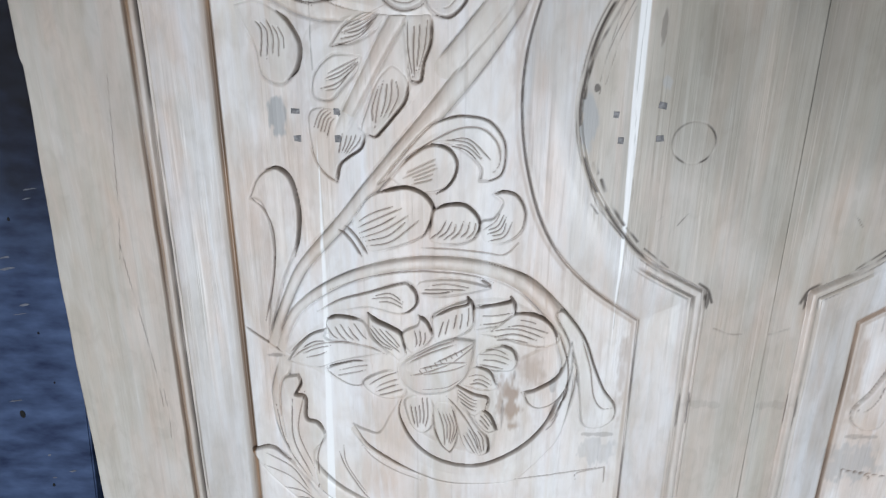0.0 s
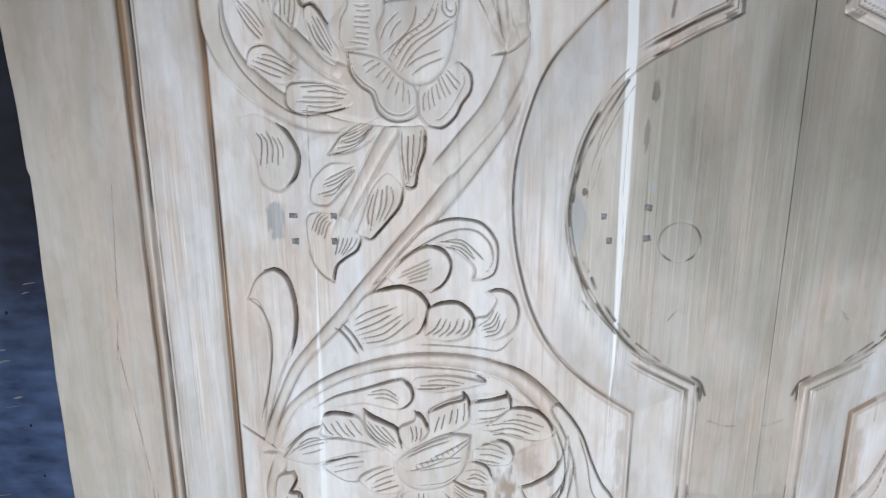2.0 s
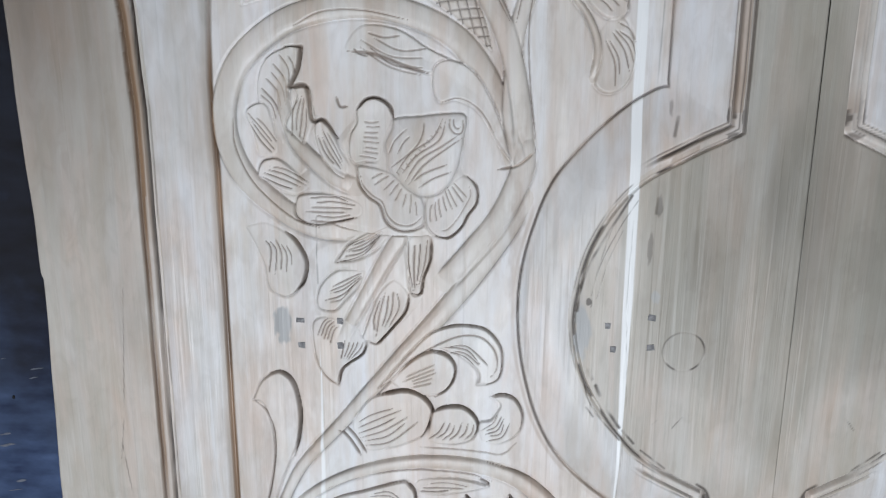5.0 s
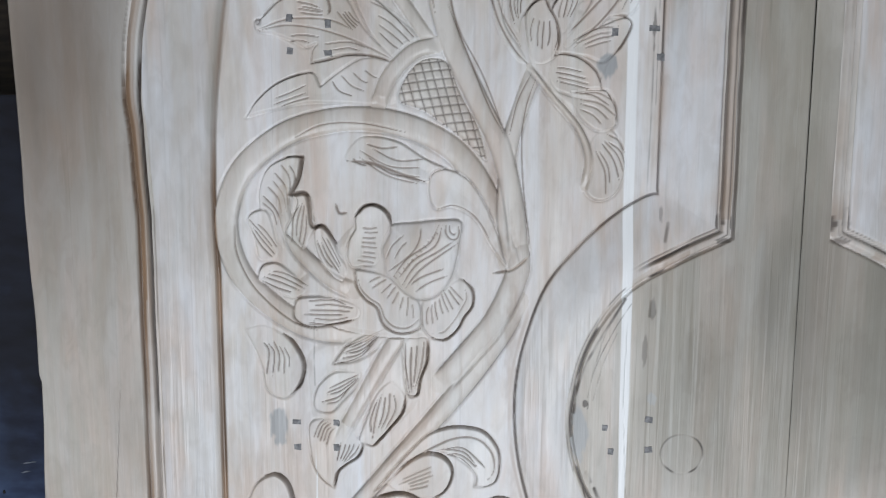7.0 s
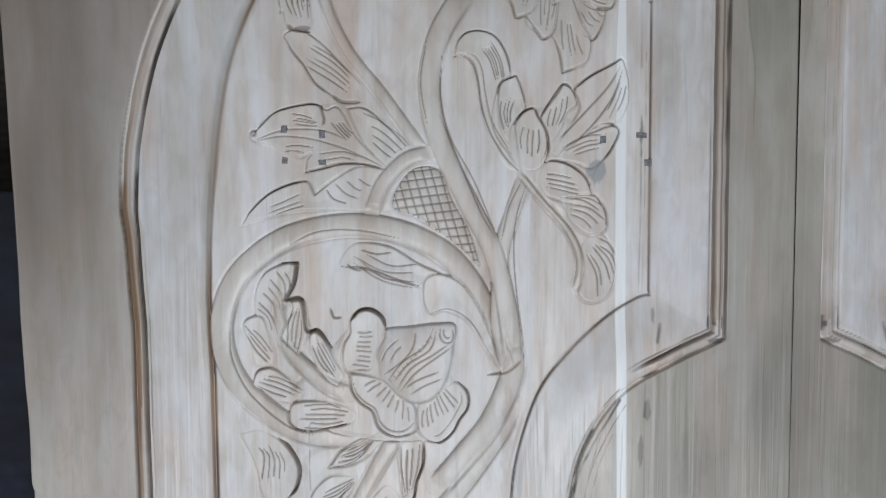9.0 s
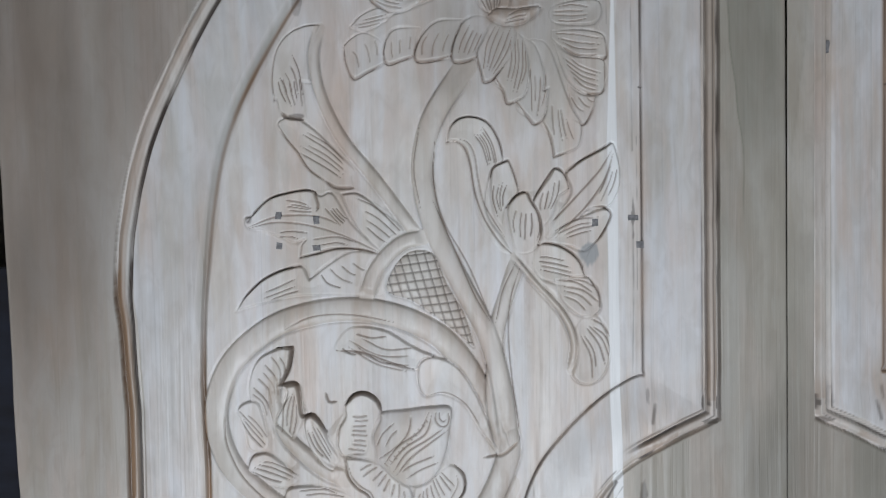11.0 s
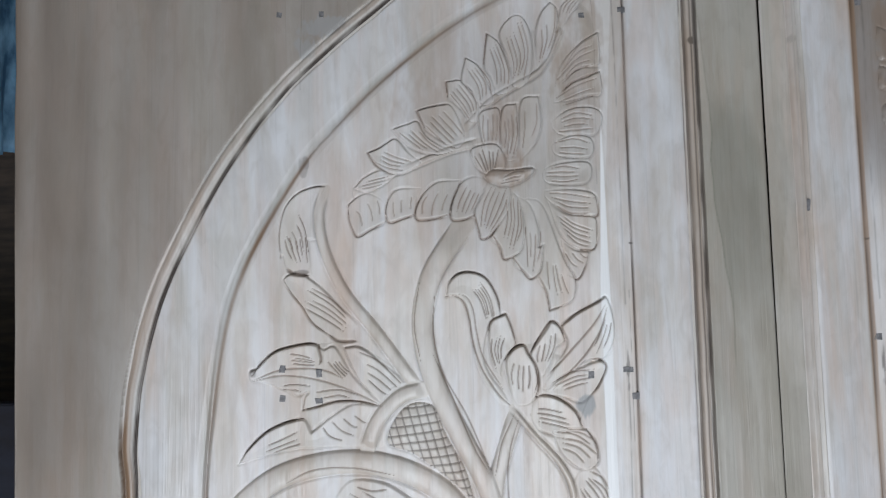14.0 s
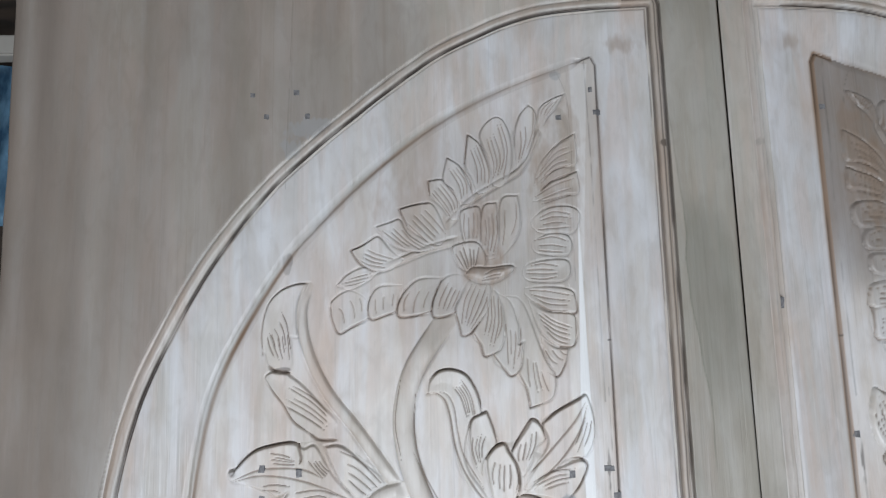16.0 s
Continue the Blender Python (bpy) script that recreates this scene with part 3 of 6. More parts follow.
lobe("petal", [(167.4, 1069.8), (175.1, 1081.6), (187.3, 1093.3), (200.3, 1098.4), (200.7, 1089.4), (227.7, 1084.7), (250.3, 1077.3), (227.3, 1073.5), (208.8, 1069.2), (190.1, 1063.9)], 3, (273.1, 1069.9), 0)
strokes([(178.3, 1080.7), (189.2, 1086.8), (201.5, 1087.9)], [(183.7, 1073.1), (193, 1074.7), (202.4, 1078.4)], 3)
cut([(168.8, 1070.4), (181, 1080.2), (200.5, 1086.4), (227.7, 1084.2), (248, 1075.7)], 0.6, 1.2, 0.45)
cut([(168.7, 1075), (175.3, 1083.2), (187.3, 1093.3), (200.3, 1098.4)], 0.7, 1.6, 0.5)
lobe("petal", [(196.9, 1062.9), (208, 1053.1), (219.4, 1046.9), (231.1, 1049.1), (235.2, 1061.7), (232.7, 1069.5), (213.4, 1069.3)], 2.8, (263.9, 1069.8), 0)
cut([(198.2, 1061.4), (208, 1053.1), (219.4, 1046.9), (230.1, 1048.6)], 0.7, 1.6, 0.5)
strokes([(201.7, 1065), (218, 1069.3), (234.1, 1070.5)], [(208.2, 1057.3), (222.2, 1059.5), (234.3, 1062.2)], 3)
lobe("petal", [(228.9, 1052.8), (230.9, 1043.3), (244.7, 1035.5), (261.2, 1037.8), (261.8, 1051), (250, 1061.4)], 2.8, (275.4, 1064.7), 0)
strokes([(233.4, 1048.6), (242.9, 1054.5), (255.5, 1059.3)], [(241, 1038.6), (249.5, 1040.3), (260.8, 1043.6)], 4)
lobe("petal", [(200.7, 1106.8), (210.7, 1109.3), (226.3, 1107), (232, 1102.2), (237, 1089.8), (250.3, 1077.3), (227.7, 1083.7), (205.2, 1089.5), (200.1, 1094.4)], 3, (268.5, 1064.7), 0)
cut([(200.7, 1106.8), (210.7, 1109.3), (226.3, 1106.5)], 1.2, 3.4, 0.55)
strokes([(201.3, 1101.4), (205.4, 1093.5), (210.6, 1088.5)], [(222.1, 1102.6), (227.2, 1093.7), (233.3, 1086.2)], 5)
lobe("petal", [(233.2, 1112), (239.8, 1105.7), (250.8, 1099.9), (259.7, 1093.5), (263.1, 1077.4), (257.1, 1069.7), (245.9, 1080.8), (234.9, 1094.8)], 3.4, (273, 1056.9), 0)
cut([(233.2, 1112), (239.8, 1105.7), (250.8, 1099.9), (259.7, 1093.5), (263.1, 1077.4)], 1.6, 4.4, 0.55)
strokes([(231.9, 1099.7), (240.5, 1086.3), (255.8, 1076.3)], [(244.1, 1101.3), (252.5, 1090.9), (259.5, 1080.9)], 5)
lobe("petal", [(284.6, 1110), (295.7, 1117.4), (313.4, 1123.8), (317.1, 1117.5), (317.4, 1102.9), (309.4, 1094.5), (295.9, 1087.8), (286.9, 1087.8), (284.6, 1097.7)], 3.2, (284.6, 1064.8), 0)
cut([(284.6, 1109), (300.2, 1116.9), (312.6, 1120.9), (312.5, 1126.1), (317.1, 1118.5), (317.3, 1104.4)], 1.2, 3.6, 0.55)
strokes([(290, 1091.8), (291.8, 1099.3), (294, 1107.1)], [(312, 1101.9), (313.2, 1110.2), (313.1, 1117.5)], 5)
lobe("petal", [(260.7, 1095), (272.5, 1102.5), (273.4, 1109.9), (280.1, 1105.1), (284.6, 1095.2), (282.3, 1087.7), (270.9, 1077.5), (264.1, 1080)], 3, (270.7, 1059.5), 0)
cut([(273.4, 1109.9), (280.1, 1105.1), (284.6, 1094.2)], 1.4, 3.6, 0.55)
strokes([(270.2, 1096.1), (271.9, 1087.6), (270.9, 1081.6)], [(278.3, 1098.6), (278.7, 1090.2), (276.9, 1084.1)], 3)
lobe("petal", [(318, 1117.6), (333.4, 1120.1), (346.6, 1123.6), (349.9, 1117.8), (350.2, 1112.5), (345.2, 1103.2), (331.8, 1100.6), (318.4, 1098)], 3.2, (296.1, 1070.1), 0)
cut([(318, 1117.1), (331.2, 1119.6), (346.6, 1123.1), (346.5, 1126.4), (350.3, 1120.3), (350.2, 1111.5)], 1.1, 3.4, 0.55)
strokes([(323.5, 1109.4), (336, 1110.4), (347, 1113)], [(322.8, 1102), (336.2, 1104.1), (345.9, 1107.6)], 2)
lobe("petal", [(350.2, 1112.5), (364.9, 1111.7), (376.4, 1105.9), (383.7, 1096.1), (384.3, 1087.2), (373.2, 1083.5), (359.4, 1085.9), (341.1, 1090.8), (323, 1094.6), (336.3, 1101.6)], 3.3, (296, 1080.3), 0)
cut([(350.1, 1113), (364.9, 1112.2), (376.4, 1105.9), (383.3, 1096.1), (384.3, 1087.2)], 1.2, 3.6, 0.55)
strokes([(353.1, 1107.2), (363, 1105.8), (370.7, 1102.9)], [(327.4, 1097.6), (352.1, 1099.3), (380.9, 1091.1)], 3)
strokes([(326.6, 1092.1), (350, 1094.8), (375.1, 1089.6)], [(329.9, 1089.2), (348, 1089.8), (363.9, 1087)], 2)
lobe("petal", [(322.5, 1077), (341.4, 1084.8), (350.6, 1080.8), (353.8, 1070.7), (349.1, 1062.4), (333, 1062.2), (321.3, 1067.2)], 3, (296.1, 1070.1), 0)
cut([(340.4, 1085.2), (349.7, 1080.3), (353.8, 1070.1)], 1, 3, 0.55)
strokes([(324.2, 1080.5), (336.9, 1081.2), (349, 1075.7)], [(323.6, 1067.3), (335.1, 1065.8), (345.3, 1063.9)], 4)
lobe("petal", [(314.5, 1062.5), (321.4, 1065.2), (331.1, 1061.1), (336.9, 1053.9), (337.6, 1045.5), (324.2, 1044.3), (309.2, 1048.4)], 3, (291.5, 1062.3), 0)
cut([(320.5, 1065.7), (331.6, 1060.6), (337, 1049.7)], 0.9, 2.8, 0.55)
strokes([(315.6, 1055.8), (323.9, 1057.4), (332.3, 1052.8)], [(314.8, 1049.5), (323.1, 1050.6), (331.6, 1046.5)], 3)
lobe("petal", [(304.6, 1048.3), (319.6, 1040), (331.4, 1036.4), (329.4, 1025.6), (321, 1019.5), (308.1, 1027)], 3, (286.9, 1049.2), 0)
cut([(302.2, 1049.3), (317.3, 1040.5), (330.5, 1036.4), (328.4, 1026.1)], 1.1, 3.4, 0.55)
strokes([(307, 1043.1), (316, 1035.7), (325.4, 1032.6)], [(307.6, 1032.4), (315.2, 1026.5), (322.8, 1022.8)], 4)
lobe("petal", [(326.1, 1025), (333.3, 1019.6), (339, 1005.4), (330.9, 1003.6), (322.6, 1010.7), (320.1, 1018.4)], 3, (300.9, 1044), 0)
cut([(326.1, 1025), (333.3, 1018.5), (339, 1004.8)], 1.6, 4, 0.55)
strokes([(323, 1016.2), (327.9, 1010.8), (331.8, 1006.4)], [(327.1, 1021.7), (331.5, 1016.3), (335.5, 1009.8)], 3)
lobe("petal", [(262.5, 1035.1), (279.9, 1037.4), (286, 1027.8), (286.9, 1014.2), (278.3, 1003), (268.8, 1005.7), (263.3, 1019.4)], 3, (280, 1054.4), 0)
strokes([(265.8, 1033), (268, 1019.5), (270.7, 1007.9)], [(279.9, 1033.1), (280.8, 1019.6), (278.4, 1007.5)], 5)
lobe("petal", [(286.9, 1030), (298.7, 1031.2), (306.9, 1014.4), (304.3, 992.1), (299.5, 982.9), (291.8, 991.4), (286, 1008.7)], 3, (284.6, 1054.4), 0)
cut([(286, 1007), (291.8, 991.4), (299.5, 982.9), (304.3, 992.1)], 0.8, 2, 0.55)
strokes([(289.8, 1023.5), (294.1, 1008.7), (295.6, 989.1)], [(301.1, 1023.6), (305.5, 1007.8), (301.4, 992)], 5)
lobe("petal", [(301, 1033.4), (308, 1032.4), (322.7, 1009.1), (331.1, 998), (331.4, 983.9), (324.8, 980.4), (313.5, 985.9), (307.1, 1000.5)], 3.2, (289.2, 1054.5), 0)
cut([(331, 999.7), (332.4, 985), (325.7, 980.4)], 1.2, 3, 0.55)
strokes([(309.4, 1003.4), (314.9, 992.2), (320.8, 982.6)], [(321.7, 1007.4), (326.7, 998), (328, 986.1)], 5)
cut([(296.3, 1037.6), (308.2, 1022.6), (319.4, 1003.5), (325.7, 982.1)], 0.7, 1.2, 0.5)
lobe("flower_heart", [(256.9, 1062), (261.3, 1048.9), (275.2, 1040.1), (296.2, 1042.4), (310.1, 1053.6), (316.7, 1070.3), (318.6, 1089.6), (300.4, 1090.4), (277.8, 1080.1), (261.6, 1069.7)], 4.6, (249.2, 1027.4), 0)
cut([(264.8, 1068.7), (282.3, 1078.1), (302.8, 1086.4)], 0.6, 1, 0.45)
cut([(268.6, 1072.9), (286.9, 1083.2), (302.7, 1089.4)], 0.6, 1, 0.4)
cut([(273.1, 1063.7), (296.1, 1070.1), (315.3, 1070.3)], 0.6, 1, 0.5)
cut([(275.3, 1058.5), (300.7, 1063.9), (313.5, 1068.7)], 0.6, 1, 0.45)
cut([(275.2, 1043.8), (296.2, 1046.6), (308.7, 1054.7)], 0.6, 1, 0.5)
cut([(286.9, 1070), (306, 1080.4), (318.2, 1087.5)], 0.6, 1, 0.5)
cut([(300.6, 1070.1), (311.9, 1079.4), (318.2, 1084.5)], 0.6, 1, 0.45)
cut([(266.1, 1057.4), (282.3, 1062.2), (300.6, 1070.1)], 0.6, 1, 0.4)
cut([(274, 1063.2), (276.3, 1059.6)], 0.5, 0.7, 0.45)
cut([(278.1, 1065.6), (280.4, 1062)], 0.5, 0.7, 0.45)
cut([(282.3, 1068), (284.6, 1064.4)], 0.5, 0.7, 0.45)
cut([(286.4, 1070.4), (288.7, 1066.8)], 0.5, 0.7, 0.45)
cut([(290.5, 1072.8), (292.9, 1069.2)], 0.5, 0.7, 0.45)
cut([(294.7, 1075.2), (297, 1071.6)], 0.5, 0.7, 0.45)
cut([(298.7, 1077.6), (301.1, 1074)], 0.5, 0.7, 0.45)
cut([(302.8, 1079.9), (305.1, 1076.4)], 0.5, 0.7, 0.45)
cut([(306.9, 1082.3), (309.2, 1078.8)], 0.5, 0.7, 0.45)
lobe("curled_leaf", [(359.7, 1040.9), (370.7, 1044.8), (386.3, 1055.5), (392.3, 1068.5), (396.4, 1088.8), (398.5, 1071.1), (395.1, 1047.7), (386.3, 1033.2), (374, 1027.1), (364.9, 1030.8)], 3.6, None, 0)
cut([(358.3, 1041.5), (370.7, 1044.8), (386.3, 1055.5), (392.3, 1068.5)], 0.9, 2.4, 0.5)
cut([(360.7, 1040.4), (364.9, 1030.8), (374, 1027.1), (386.3, 1033.2), (395.1, 1047.7)], 0.7, 1.6, 0.5)
lobe("leaf", [(192.9, 1111.1), (211.4, 1122.9), (233.8, 1129.7), (256.1, 1136.6), (265.7, 1137.6), (271.8, 1130.1), (272.6, 1120.5), (266.8, 1113.7), (255.6, 1111.7), (233.4, 1116.8), (215.4, 1114.2)], 2.6, (164.7, 1094.1), 0)
cut([(264.9, 1137.6), (271.4, 1130.1), (272.2, 1120.5), (266.3, 1113.7), (260.9, 1111.7)], 1.2, 3, 0.55)
strokes([(233.8, 1127.8), (251.5, 1129.4), (265.5, 1121.4)], [(238.9, 1121.7), (251.3, 1121.3), (261, 1116.6)], 3)
cut([(193, 1112.6), (211.4, 1122.9), (233.8, 1129.3), (256.1, 1136.1), (265.7, 1137.6)], 0.6, 1.2, 0.45)
lobe("leaf", [(274.5, 1137.7), (300, 1141.2), (324.1, 1137.1), (329.9, 1133.9), (313.3, 1129.5), (291.3, 1126.4), (275.8, 1128.2)], 2.6, (238.3, 1132.6), 0)
cut([(322.7, 1140.4), (329, 1136.7), (329.9, 1133.9)], 1.4, 2.4, 0.55)
strokes([(276.3, 1135.3), (295.6, 1136.9), (322, 1133.8)], [(276.2, 1128.7), (289, 1128.8), (302.3, 1131.3)], 3)
cut([(385.7, 1096.3), (394.2, 1071.2), (395.1, 1045.2), (386, 1020.9)], 0.80, 1.6, 0.55)
cut([(204.4, 982.4), (209.5, 965.2), (222.4, 941.6), (231.9, 929.7)], 0.64, 1.4, 0.55)
cut([(134.2, 1099.8), (146.9, 1089.9), (162.7, 1077)], 0.88, 1.6, 0.55)
cut([(129.2, 983.2), (146.6, 987.4), (162.5, 973.3)], 0.64, 1.4, 0.55)
cut([(205, 1132.4), (234, 1142), (273.5, 1147.1), (312.8, 1144.6), (332.6, 1138.2)], 0.56, 1.0, 0.55)
lobe("leaf", [(148.7, 1204.9), (156.9, 1221.1), (170.7, 1227.5), (180.3, 1217.9), (184.4, 1192.2), (182, 1170), (170.4, 1142.4), (161.6, 1113.7), (152.1, 1086.5), (158.3, 1128.1), (164, 1160.8), (161.5, 1187.7), (156, 1202)], 3.4, None, 0)
cut([(162.3, 1226.2), (171.5, 1227.5), (180.4, 1218.8), (184.7, 1196.6), (183.3, 1176.8), (179.1, 1158.7)], 1.61, 4.5, 0.55)
cut([(149.9, 1204.1), (159.5, 1194.2), (164.7, 1174.4), (160.8, 1137.6), (151.8, 1103.9)], 1.04, 1.2, 0.55)
ridge("stem", [(155.4, 1083), (165.8, 1111.4), (184.1, 1149.5), (214.1, 1183.7), (249.2, 1224.7), (282.4, 1262.7), (313.7, 1301.3), (337.6, 1336.7), (347.9, 1359.3)], 3.3, 9.0, 4.2)
lobe("scroll_leaf", [(245.3, 1216), (255.8, 1228.9), (268.7, 1244.1), (283.7, 1259), (298.6, 1264.5), (310.9, 1265.3), (325.8, 1261.7), (336.1, 1249.5), (338.1, 1237), (335.8, 1224.3), (328.3, 1219.1), (319.4, 1218.6), (320.5, 1226.8), (315.3, 1234.4), (306.3, 1241.4), (296.2, 1246.3), (283.7, 1245.5), (268.6, 1236.6), (255.7, 1222.5)], 3.2, None, 0)
cut([(283.7, 1259), (298.6, 1264.5), (310.9, 1265.3), (325.8, 1261.7), (336.1, 1249.5), (338.1, 1237), (335.8, 1224.3), (328.3, 1219.1), (319.4, 1218.6)], 0.8, 2, 0.5)
strokes([(296.3, 1244.8), (308.8, 1241.4), (318.5, 1233.9)], [(291.7, 1249.7), (311.2, 1248.9), (327.1, 1233.9)], 4)
cut([(254.4, 1221.2), (276.2, 1241.7), (296.2, 1253.7), (311, 1257.7), (323.5, 1255.1), (332.6, 1244.5), (333.7, 1232), (329.4, 1225.1)], 0.7, 1.3, 0.45)
lobe("scroll_leaf", [(253.1, 1220.7), (268.6, 1236.1), (283.7, 1244.7), (296.3, 1241.8), (302.7, 1233), (301.5, 1222.8), (295.2, 1213.7), (283.7, 1209.5), (268.3, 1209.4)], 3.2, (242.5, 1208.1), 0)
cut([(283.7, 1245), (295.5, 1242.8), (302.4, 1233.8), (301.5, 1222.8), (295.5, 1213.7), (287.5, 1208.4)], 1.2, 3.6, 0.55)
strokes([(262.1, 1222.6), (276.1, 1229.6), (286.7, 1234.7)], [(270.9, 1216.2), (281.1, 1218.8), (287.5, 1220.9)], 5, 0.35)
lobe("scroll_leaf", [(239.9, 1208.1), (252.9, 1212.1), (265.7, 1213.5), (278.5, 1208.4), (285.7, 1197.9), (283.7, 1187.1), (277.1, 1175.6), (254.5, 1166.3), (234.6, 1164.2), (224, 1184), (230.5, 1197.5)], 3.4, (214.4, 1159), 0)
cut([(243.8, 1209.2), (255.5, 1212.1), (267, 1213.3), (278.5, 1208.4), (285.7, 1197.9), (283.1, 1185.8), (277.1, 1174.8)], 1.3, 4, 0.55)
strokes([(225.6, 1185.3), (239.5, 1193.5), (256.5, 1199.2)], [(236, 1168.7), (253.3, 1172.1), (273.2, 1188.1)], 6)
lobe("scroll_leaf", [(285.7, 1196.5), (296.6, 1200.6), (309.5, 1200.2), (318.8, 1191.4), (320.5, 1182), (315.7, 1173.7), (302.1, 1169.5), (283.6, 1171.5), (283.7, 1185.8)], 3.2, (275.7, 1162.3), 0)
cut([(286.3, 1196.5), (296.6, 1200.6), (309.5, 1200.2), (318.8, 1191.4), (320.3, 1182.5), (315.7, 1174.3)], 1.24, 3.6, 0.55)
strokes([(283.1, 1173.5), (291, 1179.6), (295.1, 1187.7)], [(310, 1173.7), (315.6, 1179.8), (317, 1186.8)], 6)
lobe("scroll_leaf", [(321.5, 1187.4), (330.5, 1190.2), (335.4, 1198.2), (336.5, 1203.5), (329.9, 1208.7), (337.5, 1210.9), (347.9, 1207.5), (354.4, 1195.7), (353, 1182.2), (345.5, 1174), (333.8, 1169.5), (323.1, 1173.2)], 3.2, (312.8, 1159.8), 0)
cut([(330.4, 1208.7), (338.8, 1210.9), (348.5, 1207.3), (354.4, 1195.2), (352.7, 1181.7)], 0.9, 2.6, 0.55)
strokes([(324.2, 1182.5), (331.9, 1187.5), (336, 1196.1)], [(327.6, 1172.2), (339.3, 1176.1), (344.6, 1187.6)], 5)
cut([(275.7, 1166.2), (296.9, 1165.8), (323.4, 1163.3), (339.3, 1161.4), (350.8, 1171.2)], 0.6, 1, 0.35)
cut([(214, 1181.5), (222.2, 1172.6), (230.3, 1159.1)], 1.28, 1.8, 0.55)
cut([(219.2, 1183.7), (227.4, 1174), (234.7, 1161.4)], 1.28, 1.8, 0.55)
lobe("leaf", [(149.8, 1338.3), (166.4, 1341), (183.9, 1329.8), (193.1, 1314.6), (190.7, 1297.6), (179.7, 1286.3), (166, 1292.2), (162.3, 1310.1), (155.7, 1326.2)], 3.2, (161.3, 1385.3), 0)
strokes([(162.6, 1332.4), (167.5, 1321.4), (165.4, 1303.3)], [(178.6, 1325.9), (182.6, 1317), (182.6, 1307.5)], 5)
cut([(178.6, 1334.8), (186.7, 1327.2), (193.5, 1312.5), (190.7, 1297.6), (183.9, 1289.8)], 1.49, 4.5, 0.55)
lobe("flower_body", [(199, 1266.7), (196.5, 1293.3), (197, 1321), (219.9, 1331.7), (252.9, 1336.1), (284.6, 1332.1), (278.5, 1290.5), (267.7, 1272.4), (247.5, 1252.3), (235.7, 1250.5), (216.8, 1216), (200.7, 1243.6)], 1.4, None, 0)
ridge("leaf_rib", [(216.7, 1248.8), (224.5, 1266), (237.7, 1289.8), (251.7, 1315.1), (265.1, 1337.2), (270, 1350.2)], 4.5, 6.5, 3.0)
lobe("leaf", [(214.6, 1312.6), (224.8, 1326.1), (239.3, 1335), (253.9, 1339.8), (251.3, 1328.4), (241.1, 1319.5), (229, 1313.8)], 2.6, (267.6, 1345.9), 0)
strokes([(225.9, 1325.7), (239.2, 1332.3), (252.3, 1338.5)], [(217.5, 1313.3), (233.9, 1317.7), (249, 1331.7)], 6)
lobe("leaf", [(200.5, 1279), (202.7, 1294.3), (214.2, 1305.8), (226.3, 1307), (235.8, 1305.9), (231.1, 1294.4), (221.6, 1283.9), (212.6, 1275.5)], 2.8, (248.2, 1317.3), 0)
strokes([(211.2, 1293.9), (222.3, 1299.5), (234.6, 1305)], [(203.6, 1280.2), (218, 1284.5), (232, 1299)], 5)
lobe("leaf", [(266.2, 1328.5), (267.1, 1308.4), (269.2, 1290), (276.5, 1288.8), (279, 1301.6), (283.8, 1315.2), (284.3, 1330.8), (280.3, 1339.5), (272.1, 1337.3)], 3.2, (273.5, 1354.4), 0)
cut([(284.3, 1331.9), (283.8, 1315.2), (279, 1301.6), (276.5, 1289.3), (269.2, 1289.5)], 1.12, 3.6, 0.55)
strokes([(267.8, 1327.4), (268, 1310.6), (271, 1293.5)], [(281.5, 1328.6), (279.5, 1310.7), (274.8, 1293.5)], 4)
lobe("leaf", [(232.7, 1253.8), (237.4, 1268.5), (244.9, 1287.5), (252.4, 1296.8), (258.5, 1299.2), (268, 1288.8), (265.4, 1275.8), (256.5, 1263.7), (248.9, 1255.1), (243.8, 1250.2), (237.6, 1251.9)], 3.2, (262.4, 1315.1), 0)
cut([(268, 1288.8), (265.9, 1275.8), (256.5, 1263.7), (248.9, 1255.1), (243.8, 1250.2), (238.8, 1251.9)], 1.12, 3.6, 0.55)
strokes([(241.5, 1257.5), (241.9, 1270.9), (247.3, 1287.5)], [(252.8, 1263.7), (260.3, 1278.2), (259.6, 1292.7)], 5)
lobe("leaf", [(195.9, 1264.6), (202.5, 1270.7), (212.3, 1270.2), (219.6, 1268.4), (228.1, 1263.6), (232.7, 1256.3), (236.3, 1250.1), (232.2, 1241.4), (223.1, 1235), (217.2, 1228.7), (214.6, 1217.1), (207.2, 1222.2), (200.6, 1231.1), (197.1, 1243.7)], 3.2, (230.1, 1282.7), 0)
cut([(236.3, 1251.4), (233, 1241.9), (223.1, 1235), (217.2, 1229.2), (214.6, 1217.1)], 1.2, 3.6, 0.55)
strokes([(199.1, 1255.6), (203.7, 1266.3), (207.9, 1269.7)], [(208.2, 1249.2), (211.8, 1260.5), (216.5, 1265.9)], 5)
strokes([(220.2, 1253.7), (218.6, 1246.3), (216.9, 1238.3)], [(233.9, 1252.6), (231.1, 1246.4), (224.5, 1238.8)], 5)
cut([(214.6, 1217.1), (207.2, 1221.9), (200.6, 1231.1), (197.1, 1243.7)], 0.6, 1.4, 0.45)
ridge("stem", [(236.4, 1336.8), (203.4, 1337.9), (174.9, 1352.3), (150.8, 1375), (139.4, 1403.6), (141, 1430), (153.8, 1456.1), (181.7, 1478), (213.8, 1487.9), (245.7, 1489.2), (277.5, 1481.5), (303.5, 1466.7), (321.7, 1442.9), (334.1, 1414.9), (344.7, 1384.4)], 8.6, 8.6, 3.8)
